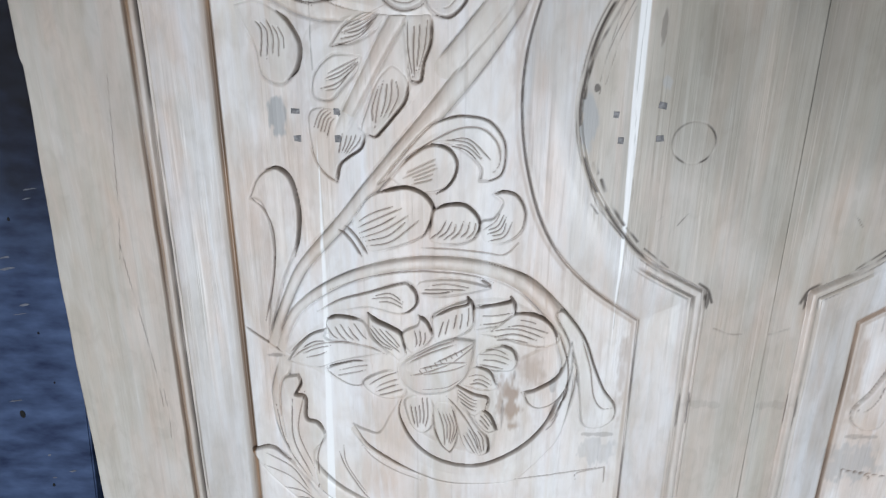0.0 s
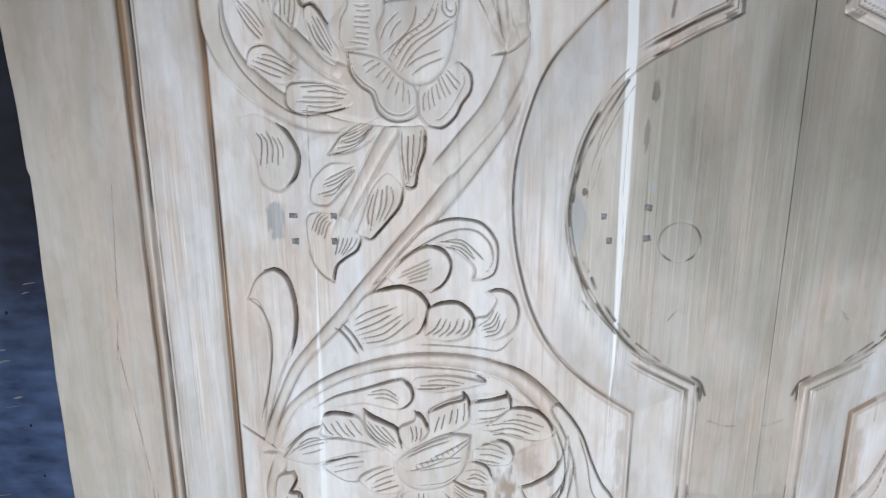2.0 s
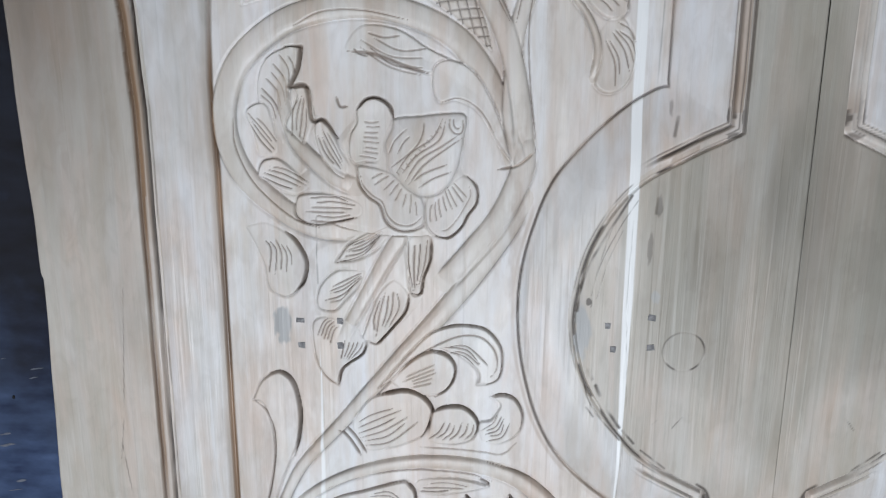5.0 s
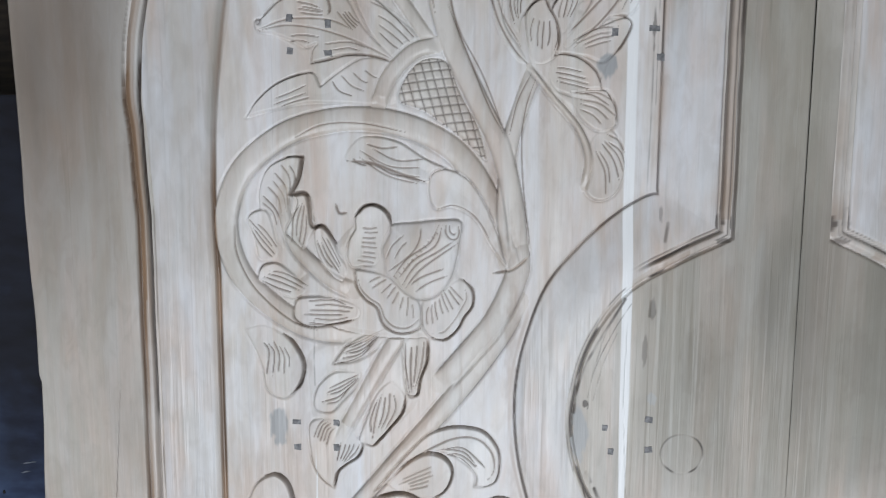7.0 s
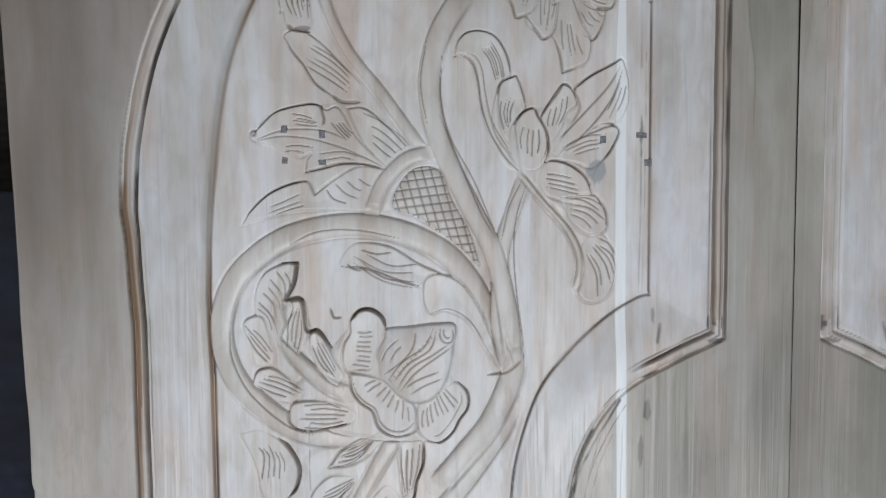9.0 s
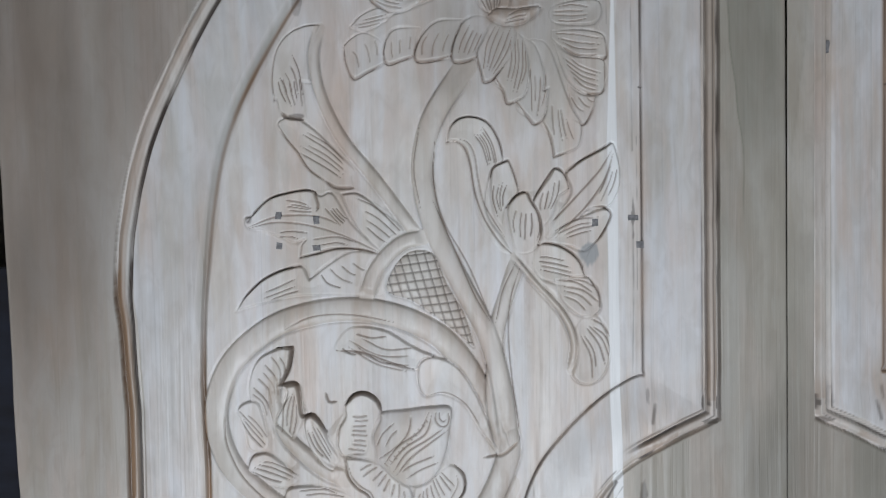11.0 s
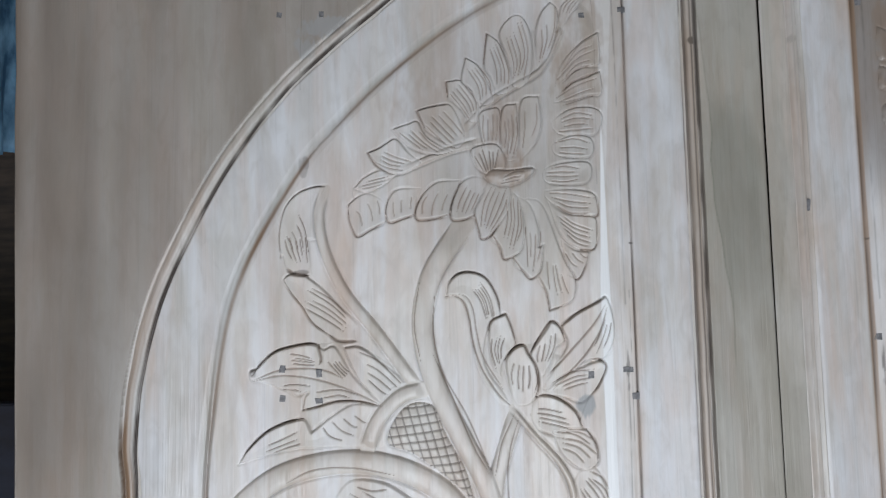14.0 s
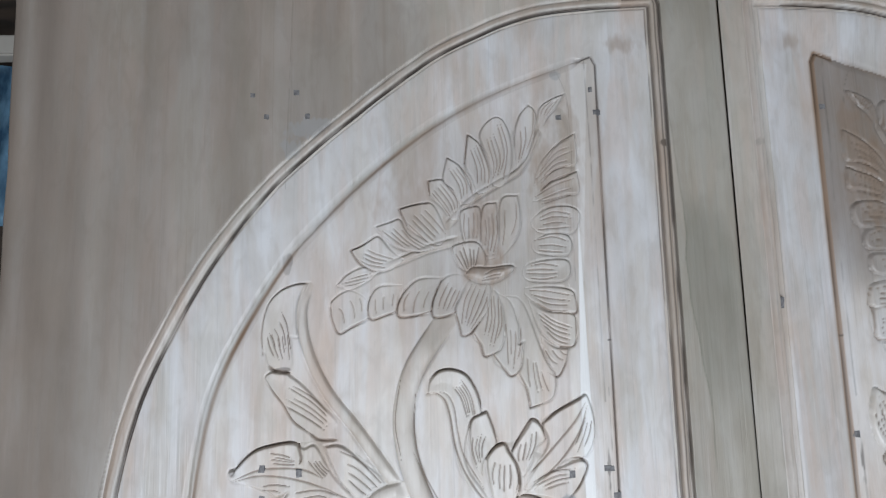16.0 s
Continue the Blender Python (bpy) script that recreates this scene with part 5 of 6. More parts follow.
cut([(372.4, 1533.5), (381, 1534.5), (391.1, 1531.1), (401.1, 1522.8), (405.5, 1512.1)], 0.99, 2.8, 0.55)
strokes([(371.4, 1525.3), (380.8, 1524.3), (391.8, 1521.7)], [(372.1, 1516.3), (384.7, 1513.3), (399.7, 1509.3)], 4)
lobe("petal", [(383.6, 1509.2), (408.2, 1509.9), (415.6, 1498.2), (416.1, 1485.1), (403.3, 1481.4), (389.3, 1492.7)], 3.2, (361.3, 1520), 4)
cut([(408.6, 1509.8), (415.6, 1498.2), (416.1, 1485.9)], 0.99, 2.8, 0.55)
lobe("tail_petal", [(403.3, 1480.5), (415.6, 1481.1), (423.6, 1459.2), (418.5, 1438.9), (406.1, 1432.3), (396, 1439.1), (399.3, 1455.7), (396.8, 1468)], 3.2, (397.5, 1494.6), 5)
ridge("tendril", [(354.1, 1526.3), (369.2, 1507.5), (389.1, 1484.6), (397.5, 1463.9), (395.3, 1442.4)], 2.0, 2.9, 2.6)
# open flower at the top
lobe("flower_body", [(240.8, 1690.3), (260.1, 1707.2), (286.1, 1726.3), (312.6, 1756.9), (344, 1783.4), (375.9, 1808.1), (398.8, 1821.6), (417, 1828.3), (425.1, 1809.6), (427.9, 1777.4), (423, 1723.8), (417.9, 1697.8), (418.8, 1668), (415.8, 1642.7), (400.6, 1628.4), (379.8, 1635.1), (355.2, 1652.5), (330.6, 1674.2), (288.5, 1673.1), (246.3, 1663.5)], 1.4, None, 0)
ridge("leaf_rib", [(335.9, 1723.2), (311.9, 1717.1), (285.9, 1706.7), (264.3, 1698.5), (248, 1690.2)], 3.4, 2.2, 3)
ridge("leaf_rib", [(325.3, 1733.5), (343.2, 1753.2), (365.6, 1767.2), (383.6, 1778.2), (395.6, 1799.9), (401.6, 1814.6)], 3, 2.2, 3)
lobe("petal", [(240.8, 1690.3), (249.3, 1698.8), (262.2, 1704.1), (272.9, 1700.5), (266.5, 1694.1), (251.5, 1687.1)], 2.8, (311.7, 1704.1), 0)
strokes([(249.3, 1694.5), (257.9, 1696.9), (267.3, 1698.9)], [(245.9, 1689), (255.7, 1690.9), (264.3, 1693.3)], 3, 0.42)
lobe("petal", [(251.5, 1716.9), (260.1, 1720.3), (272.2, 1727.5), (281.7, 1717.7), (292.4, 1708.8), (281.5, 1701.2), (268.6, 1700.6), (257.9, 1707.3)], 3, (328.9, 1703.7), 0)
cut([(272.2, 1727.5), (260.1, 1720.3), (251.5, 1716.9), (257.9, 1707.3), (268.6, 1700.6)], 0.7, 2, 0.4)
strokes([(262.2, 1718), (272.1, 1713.5), (283.7, 1709.8)], [(256.6, 1709.4), (266.5, 1704.9), (278.1, 1703)], 4, 0.42)
lobe("petal", [(270.1, 1734.6), (281.8, 1738.3), (289.7, 1740.4), (295.6, 1729.7), (306.8, 1721.6), (317.1, 1717), (303.2, 1714.2), (288.1, 1717.6), (277.4, 1726.5)], 3, (337.6, 1703.6), 0)
strokes([(277.4, 1730), (286.9, 1722.8), (295.5, 1716.1)], [(287.9, 1735.1), (298.2, 1723.9), (309.3, 1717.2)], 4, 0.42)
lobe("petal", [(288.9, 1748.4), (301.6, 1751.7), (314.7, 1752.4), (323.1, 1736.7), (325.1, 1725.6), (318.4, 1719.2), (305.6, 1726), (294.8, 1735)], 3, (337.7, 1707.9), 0)
cut([(294.8, 1735), (288.9, 1748.4), (301.6, 1751.7), (314.7, 1752.4)], 0.7, 2, 0.4)
strokes([(294, 1738.5), (304.3, 1728.2), (313.7, 1719.7)], [(308.1, 1748), (317.5, 1737.2), (324.3, 1728.3)], 5, 0.45)
lobe("petal", [(311.5, 1770.4), (323.9, 1771.1), (334.6, 1758.7), (336.4, 1743.1), (329.7, 1738.8), (321.2, 1750), (312.7, 1759.1)], 3, (342.3, 1720.9), 0)
cut([(312.7, 1759.1), (311.5, 1770.4), (323.9, 1771.1)], 0.7, 2, 0.4)
strokes([(313.6, 1761.3), (322.5, 1750), (328.9, 1740.6)], [(324.3, 1769.2), (333.2, 1756.5), (335.5, 1744.9)], 5, 0.45)
lobe("petal", [(323, 1771.1), (326.4, 1789.2), (337.3, 1781.2), (345.7, 1763), (346.7, 1754), (336.6, 1751.1), (330.3, 1763.3)], 3, (346.9, 1729.6), 0)
strokes([(328.4, 1779.1), (335.6, 1767.2), (337.9, 1753.7)], [(336, 1783.5), (344.5, 1769.8), (345.9, 1756.3)], 4, 0.42)
lobe("petal", [(340.5, 1783.4), (343.3, 1807.7), (353.3, 1799.2), (360.7, 1778.6), (360.2, 1762.8), (349.9, 1758.5), (345.9, 1772)], 3, (357.9, 1733.8), 0)
cut([(340.5, 1783.4), (343.3, 1807.7), (353.3, 1799.2)], 0.7, 2, 0.4)
strokes([(345.3, 1797.1), (350.1, 1781), (351.4, 1762.5)], [(352.8, 1796.9), (359.3, 1778.6), (358, 1765)], 4, 0.45)
lobe("petal", [(352.6, 1806.1), (362, 1819.9), (371.8, 1818.8), (377.8, 1801.1), (377, 1778.3), (369.9, 1765.7), (362, 1765), (360.8, 1783.1)], 3, (364.6, 1738.1), 0)
strokes([(358.7, 1802.4), (363.5, 1783.1), (362.9, 1767.2)], [(369.5, 1817.9), (374.5, 1794.3), (370.1, 1769.3)], 5, 0.42)
lobe("petal", [(380.2, 1805.7), (384.4, 1821.8), (392.4, 1831.1), (398, 1824), (395.9, 1805.4), (389.3, 1787.2), (381.4, 1778.2)], 2.8, (373.7, 1746.9), 0)
strokes([(384.5, 1812.6), (385.3, 1798.7), (382.6, 1785)], [(394.8, 1824), (394.2, 1807.8), (388.6, 1791.8)], 3, 0.4)
lobe("petal", [(398.6, 1817), (401.3, 1828.6), (410.6, 1835.5), (422.1, 1840), (414.8, 1828.4), (407.7, 1820.5), (400.4, 1807.7)], 2.8, (385.5, 1769.1), 0)
strokes([(401, 1820.7), (404.4, 1828.1), (410.5, 1833.1)], [(405.9, 1820.6), (411.2, 1828.4), (417.9, 1836.8)], 3, 0.4)
lobe("petal", [(394.2, 1764.4), (399.3, 1782.5), (413.4, 1798.2), (428.6, 1807.2), (428.6, 1782), (414.7, 1779), (403.3, 1772.4)], 2.8, (384.6, 1746.7), 0)
strokes([(400.1, 1779.3), (412.8, 1795.9), (426.2, 1804)], [(398.7, 1766.6), (410.2, 1776.8), (426.9, 1782.9)], 5, 0.42)
lobe("petal", [(392.8, 1752.3), (405.3, 1766.5), (418.8, 1772.1), (428.8, 1776.5), (429.7, 1759.3), (418.1, 1756.8), (404.7, 1753.4)], 2.8, (377.7, 1737.9), 0)
strokes([(396.2, 1759.9), (409.9, 1770), (427.4, 1776.1)], [(395.7, 1749.6), (411.3, 1754.2), (427, 1758.9)], 4, 0.42)
lobe("petal", [(390.8, 1737.6), (404.4, 1747.6), (422.1, 1748.2), (429.2, 1741.4), (424.6, 1728.2), (410, 1725.8), (394.9, 1728.7)], 3, (368.7, 1729.2), 0)
strokes([(395.3, 1739.8), (408.7, 1744.4), (421.7, 1742)], [(394.9, 1730.5), (410.3, 1731.5), (421.2, 1731.8)], 4, 0.42)
lobe("petal", [(391.5, 1721.3), (405.7, 1727.6), (418.7, 1725.6), (422.2, 1717.2), (418, 1709.8), (402.8, 1710.1), (392.4, 1713)], 3, (363.9, 1716.1), 0)
strokes([(394.6, 1721.7), (406.9, 1724.1), (418, 1720.4)], [(395.6, 1714.6), (407.2, 1713.1), (417.2, 1712.5)], 3, 0.42)
lobe("petal", [(384.2, 1702), (399.2, 1706.8), (417.4, 1706.4), (419.5, 1695.6), (411.2, 1689.4), (385.9, 1691.3)], 3, (352.4, 1699.3), 0)
strokes([(386.3, 1702.4), (399, 1703.4), (414.2, 1701.3)], [(386, 1693.4), (398.6, 1692.3), (411.4, 1693.7)], 4, 0.42)
lobe("petal", [(383.6, 1685.8), (402.7, 1686.6), (420.3, 1682.8), (423.2, 1672.1), (420.8, 1665.4), (402, 1667.5), (385.5, 1678.5)], 3, (352.3, 1695), 0)
cut([(401.9, 1666.7), (420.8, 1665), (423.2, 1672.1), (420.3, 1682.8)], 0.7, 2, 0.4)
strokes([(386.5, 1683.6), (400.4, 1682.4), (417.6, 1679.1)], [(388.8, 1675.9), (402, 1668.8), (419.7, 1667.6)], 4, 0.45)
lobe("petal", [(385.5, 1677.2), (399.9, 1668), (421.2, 1664.1), (420.4, 1642.6), (409.4, 1640.8), (395.1, 1651.6)], 3, (356.4, 1690.7), 0)
cut([(421.2, 1664.1), (420.4, 1642.6), (409.4, 1640.8)], 0.7, 2, 0.4)
strokes([(393.6, 1668.6), (403.9, 1661.1), (418.4, 1655.3)], [(397.3, 1654.5), (406.3, 1646.3), (417, 1642.3)], 5, 0.48)
lobe("petal", [(395, 1648.3), (405.2, 1640.9), (415.6, 1639.4), (413.2, 1630.2), (406.5, 1619), (398.2, 1622.2), (395.8, 1634.8)], 3, (373, 1681.8), 0)
cut([(413.2, 1630.2), (406.5, 1619), (398.2, 1622.2)], 0.7, 2, 0.4)
strokes([(397.6, 1638.9), (401.9, 1631.3), (408, 1626.1)], [(407.2, 1638.7), (410.5, 1635.3), (413.4, 1634.4)], 3, 0.48)
lobe("petal", [(237.2, 1678.5), (236.7, 1670), (238.7, 1661.5), (243.2, 1653.8), (252.5, 1658.3), (265.2, 1665.2), (265.4, 1677.9), (250.8, 1686.7)], 3, (297.5, 1700.5), 0)
cut([(237.2, 1678.5), (236.7, 1670), (238.7, 1661.5), (243.2, 1653.8), (252.5, 1658.3), (265.2, 1665.2)], 0.7, 2, 0.4)
strokes([(242.2, 1676.3), (246.3, 1669.8), (248.3, 1660.1)], [(258.3, 1681), (259.9, 1675), (260.6, 1667.4)], 3, 0.25)
lobe("petal", [(266.7, 1682.1), (264.5, 1671.5), (267.3, 1663.8), (277.8, 1666.6), (287.1, 1670.2), (288.6, 1681.6), (290.9, 1690), (274, 1689.1)], 3, (310.2, 1702.4), 0)
cut([(266.7, 1682.1), (264.5, 1671.5), (267.3, 1663.8), (277.8, 1666.6), (287.1, 1670.2)], 0.7, 2, 0.4)
strokes([(270.5, 1679.9), (270.4, 1673.5), (271.5, 1667.1)], [(284.5, 1683.8), (283.5, 1677.4), (283, 1671.9)], 3, 0.25)
lobe("petal", [(292.1, 1684.5), (286.8, 1673.1), (288.3, 1665.5), (300.9, 1666), (312.8, 1669.6), (317.3, 1683), (322.7, 1694.8), (303.7, 1694)], 3, (331.4, 1704), 0)
cut([(292.1, 1684.5), (286.8, 1673.1), (288.3, 1665.5), (300.9, 1666), (312.8, 1669.6)], 0.7, 2, 0.4)
strokes([(297.2, 1685.6), (292.8, 1677.2), (292.6, 1668.8)], [(311.9, 1685.3), (308.3, 1676.9), (306.5, 1669.7)], 3, 0.25)
lobe("petal", [(320.5, 1692.3), (313.8, 1676.8), (313.5, 1665.7), (321.9, 1664.7), (332.6, 1669.1), (337.1, 1680.5), (342.9, 1694.4), (331.2, 1697.6)], 3, (344.2, 1708), 0)
cut([(320.5, 1692.3), (313.8, 1676.8), (313.5, 1665.7), (321.9, 1664.7), (332.6, 1669.1)], 0.7, 2, 0.4)
strokes([(325.5, 1689.2), (320.2, 1678.7), (317.4, 1669.5)], [(336, 1687.7), (331.5, 1677.6), (327.1, 1668.4)], 4, 0.4)
lobe("petal", [(366.4, 1673.4), (375, 1679.6), (383.2, 1673), (390.9, 1651.7), (391, 1651.1), (397.6, 1632.7), (404.7, 1618.4), (402.5, 1604.2), (394.3, 1599.4), (384.8, 1596.3), (382.2, 1610.6), (376.3, 1622.9)], 3.2, (360.7, 1694.8), 0)
cut([(377.1, 1622.1), (382.2, 1610.6), (384.8, 1596.3), (394.3, 1599.4)], 0.7, 2, 0.4)
strokes([(383.9, 1639), (384.4, 1620.7), (385.8, 1606.5)], [(393.4, 1624.7), (396.5, 1614.4), (399.7, 1606.2)], 4, 0.42)
lobe("petal", [(363.7, 1682), (372.8, 1675.4), (378.5, 1658.3), (378, 1643.6), (381.6, 1645.2), (379.7, 1629), (376.3, 1622.1), (371, 1619.8), (366.2, 1625.1), (358.2, 1636.6)], 3.2, (356.5, 1694.9), 0)
cut([(358.2, 1636.6), (366.2, 1625.1), (371, 1619.8), (377.1, 1622.5)], 0.7, 2, 0.4)
strokes([(368.8, 1659.6), (369.4, 1645.4), (369.5, 1629.1)], [(379.3, 1655.4), (378.3, 1641.2), (375.2, 1627.4)], 4, 0.42)
lobe("petal", [(356.3, 1687.3), (364.5, 1679.8), (368, 1658.6), (365.4, 1641.8), (358.9, 1636.5), (351.8, 1635), (348.7, 1644.3), (342.7, 1654.9)], 3.2, (352.3, 1697.2), 0)
cut([(342.7, 1654.9), (348.7, 1644.3), (351.8, 1635), (358.9, 1636.5)], 0.7, 2, 0.4)
strokes([(355.3, 1682.2), (355.6, 1665.2), (352.1, 1646.3)], [(365.1, 1673.5), (365.5, 1658.6), (360.8, 1641.9)], 5, 0.45)
lobe("petal", [(342.9, 1694.4), (352.2, 1691.6), (358.8, 1686.4), (355.8, 1671.6), (349.2, 1661.1), (341.8, 1652), (335.4, 1650.5), (333.5, 1657.3), (330.5, 1670), (335, 1680.5)], 3.2, (350.3, 1701.5), 0)
cut([(330.5, 1670), (333.5, 1657.3), (335.4, 1650.5), (341.8, 1652), (349.1, 1660.3)], 0.7, 2, 0.4)
strokes([(344.5, 1690.1), (338.2, 1676.2), (335.7, 1659.3)], [(357, 1684.3), (352.4, 1671.6), (342.7, 1656.2)], 5, 0.45)
lobe("petal", [(335.8, 1744.8), (343.2, 1748.9), (352.1, 1747.4), (351.3, 1721.6), (341.1, 1718.4), (336.4, 1731.8)], 2.8, (347.3, 1699.4), 0)
strokes([(339.6, 1742.5), (338.9, 1731.8), (340.3, 1721)], [(349.4, 1744.5), (350, 1733.7), (347.9, 1721.7)], 4, 0.42)
lobe("petal", [(352.9, 1747.4), (365, 1752.8), (365.9, 1726.9), (362, 1708.5), (352.7, 1711.3)], 2.8, (350.2, 1697.2), 0)
strokes([(355, 1744.4), (355.8, 1729.2), (354.5, 1714.2)], [(364, 1748.5), (364.3, 1729), (360.4, 1711.1)], 4, 0.42)
lobe("petal", [(367.1, 1752.7), (381.8, 1758), (383.2, 1737.2), (378.5, 1722.3), (366.2, 1708.4)], 2.6, (352.3, 1697.2), 0)
strokes([(370.8, 1748.3), (370.4, 1733.2), (368.1, 1716.1)], [(379.5, 1752.5), (379, 1737.3), (374.3, 1723.6)], 2, 0.3)
lobe("petal", [(328.8, 1717), (336.1, 1721.1), (348.8, 1721.6), (355.3, 1711.2), (353.3, 1701.4), (341.8, 1698.7), (333.5, 1704)], 3.2, (350, 1690.8), 0)
strokes([(330, 1716.1), (335.7, 1706.1), (340.1, 1697.9)], [(350.4, 1719.5), (348.5, 1710.1), (346.5, 1701.1)], 6)
lobe("flower_heart", [(338.8, 1697), (344.9, 1702), (358.8, 1701.7), (374.9, 1703.1), (376, 1698.8), (364.8, 1691.3), (352.1, 1689.5), (342.9, 1692.7)], 4.2, (347.7, 1682.4), 0)
strokes([(350.2, 1695.1), (360.9, 1700), (374, 1701.4)], [(351.3, 1691.2), (360.6, 1692.7), (368.3, 1693.8)], 3)


# pale glue strips along the two joints of the boards
def strip(x_low, x_high, z_low, z_high, half_low, half_high, amount=0.95):
    k = np.clip((GZ - z_low) / (z_high - z_low), 0, 1)
    mid, half = x_low + (x_high - x_low) * k, half_low + (half_high - half_low) * k
    on = np.clip((half - np.abs(GX - mid)) / 0.0006, 0, 1) * (GZ > z_low) * (GZ < z_high)
    marks["white"] = np.maximum(marks["white"], on * amount)


strip(0.4285, 0.4275, 1.08, 1.285, 0.0001, 0.0038)
strip(0.4275, 0.4262, 1.285, 1.60, 0.0038, 0.0042)
strip(0.4262, 0.4280, 1.60, 1.76, 0.0042, 0.0001)
strip(0.4290, 0.4335, 1.69, 1.865, 0.0008, 0.0075, 0.35)
strip(0.1955, 0.2005, 0.905, 1.13, 0.0040, 0.0020)
strip(0.2005, 0.2020, 1.13, 1.27, 0.0020, 0.0001)


def blotch(key, x, z, rx, rz, amount, seed):
    """A patch of filler or dirt with a ragged rim."""
    r = np.hypot((GX - x / 1000) / (rx / 1000), (GZ - z / 1000) / (rz / 1000))
    marks[key] = np.maximum(marks[key], amount * smooth((1.15 - r + 0.35 * wobble(0.005, 0.008, seed) + 0.22 * wobble(0.0016, 0.004, seed + 100)) / (0.9 if key in ("stain", "raw_and_shade") else 0.4)))


blotch("putty", 174, 1264, 8, 13, 0.85, 41)
blotch("putty", 396, 1262, 6, 19, 0.8, 42)
marks["ink_and_shade"] *= 1 - 0.85 * smooth((marks["putty"] - 0.25) / 0.3)
blotch("putty", 409, 1526, 8, 8, 0.9, 43)
blotch("putty", 222, 1812, 17, 9, 0.55, 44)
blotch("putty", 206, 1796, 9, 9, 0.5, 88)
blotch("ink_and_shade", 203, 1705, 3.5, 9, 0.3, 89)
blotch("putty", 447, 1290, 4, 5, 0.6, 45)
blotch("putty", 416, 1855, 5, 4, 0.5, 46)
blotch("ink_and_shade", 446, 1356, 2.2, 8, 0.55, 47)
blotch("ink_and_shade", 441, 1328, 2.0, 12, 0.45, 48)
blotch("ink_and_shade", 399, 1285, 1.8, 2.4, 0.8, 49)
blotch("ink_and_shade", 201.5, 1628, 5, 1.6, 0.55, 50)
blotch("ink_and_shade", 205, 1710, 3, 4, 0.4, 51)
blotch("ink_and_shade", 157, 1074, 7, 2.0, 0.45, 52)
blotch("stain", 350, 1030, 9, 30, 0.75, 53)
blotch("stain", 341, 1035, 5, 22, 0.6, 90)
blotch("stain", 366, 1062, 16, 16, 0.45, 54)
blotch("stain", 386, 1030, 4, 30, 0.35, 91)
blotch("putty", 384, 1050, 3.5, 8, 0.6, 92)
blotch("ink_and_shade", 352, 1058, 2.0, 5, 0.35, 93)
blotch("ink_and_shade", 343, 1018, 1.4, 14, 0.35, 94)
blotch("stain", 350, 1180, 6, 60, 0.22, 55)
blotch("stain", 440, 1060, 6, 45, 0.4, 56)
blotch("stain", 300, 1745, 40, 30, 0.22, 57)
blotch("stain", 420, 1790, 14, 60, 0.32, 58)
blotch("stain", 470, 1880, 14, 9, 0.4, 59)
blotch("stain", 193, 1300, 7, 150, 0.22, 60)
blotch("stain", 346, 1335, 7, 75, 0.32, 61)
blotch("stain", 186, 1235, 13, 60, 0.16, 62)
blotch("stain", 340, 1395, 10, 16, 0.35, 63)
blotch("stain", 330, 1440, 4, 30, 0.35, 64)
blotch("stain", 365, 1500, 4, 40, 0.28, 65)
blotch("stain", 245, 1560, 30, 60, 0.10, 66)
blotch("stain", 260, 1400, 40, 50, 0.08, 67)
blotch("ink_and_shade", 478, 1318, 12, 26, 0.12, 68)
blotch("ink_and_shade", 505, 1035, 16, 4, 0.14, 69)
blotch("ink_and_shade", 447, 1645, 1.8, 0.9, 0.8, 71)
blotch("ink_and_shade", 489, 1418, 1.2, 5, 0.8, 72)
blotch("ink_and_shade", 499, 1418, 1.2, 5, 0.8, 73)
blotch("ink_and_shade", 494, 1405, 5, 2.2, 0.6, 74)
blotch("ink_and_shade", 497, 1797, 3.2, 3, 0.7, 75)
blotch("ink_and_shade", 497.5, 1128, 1.4, 8, 0.8, 76)
blotch("ink_and_shade", 495, 1028, 0.9, 16, 0.7, 77)
blotch("ink_and_shade", 487, 1030, 0.8, 20, 0.6, 78)
blotch("ink_and_shade", 441, 1553, 1.2, 14, 0.6, 79)
blotch("ink_and_shade", 166, 1555, 2.5, 3.5, 0.45, 80)
blotch("ink_and_shade", 450, 1425, 2, 6, 0.4, 81)
blotch("stain", 300, 1130, 60, 25, 0.10, 82)
blotch("stain", 395, 1130, 14, 30, 0.22, 83)
blotch("stain", 160, 1150, 10, 60, 0.14, 84)
blotch("stain", 330, 1010, 40, 40, 0.12, 85)
blotch("ink_and_shade", 425, 1002, 14, 2, 0.3, 86)
blotch("putty", 425, 985, 15, 12, 0.35, 87)


# Darker olive patch on the boards beside the lock, fading outwards.
lock_patch = np.exp(-(((GX - 0.548) / 0.055) ** 2) - ((GZ - 1.365 + 0.03 * wobble(0.05, 0.1, 38)) / 0.085) ** 2) * np.where(in_out, 0.0, 1.0) * (0.8 + 0.2 * wobble(0.012, 0.09, 39))
marks["olive"] = np.maximum(marks["olive"], 0.95 * lock_patch)
marks["ink_and_shade"] = np.maximum(marks["ink_and_shade"], 0.30 * lock_patch)
marks["raw_and_shade"] = np.maximum(marks["raw_and_shade"], np.where(in_in, 0.46, 0) * np.exp(-(((GX - 0.36) / 0.085) ** 4) - ((GZ - 1.73) / 0.095) ** 4) * (0.8 + 0.2 * wobble(0.015, 0.06, 95)))
blotch("stain", 408, 1770, 16, 60, 0.42, 96)
blotch("stain", 355, 1702, 24, 16, 0.5, 98)
blotch("stain", 352, 1740, 16, 26, 0.4, 99)


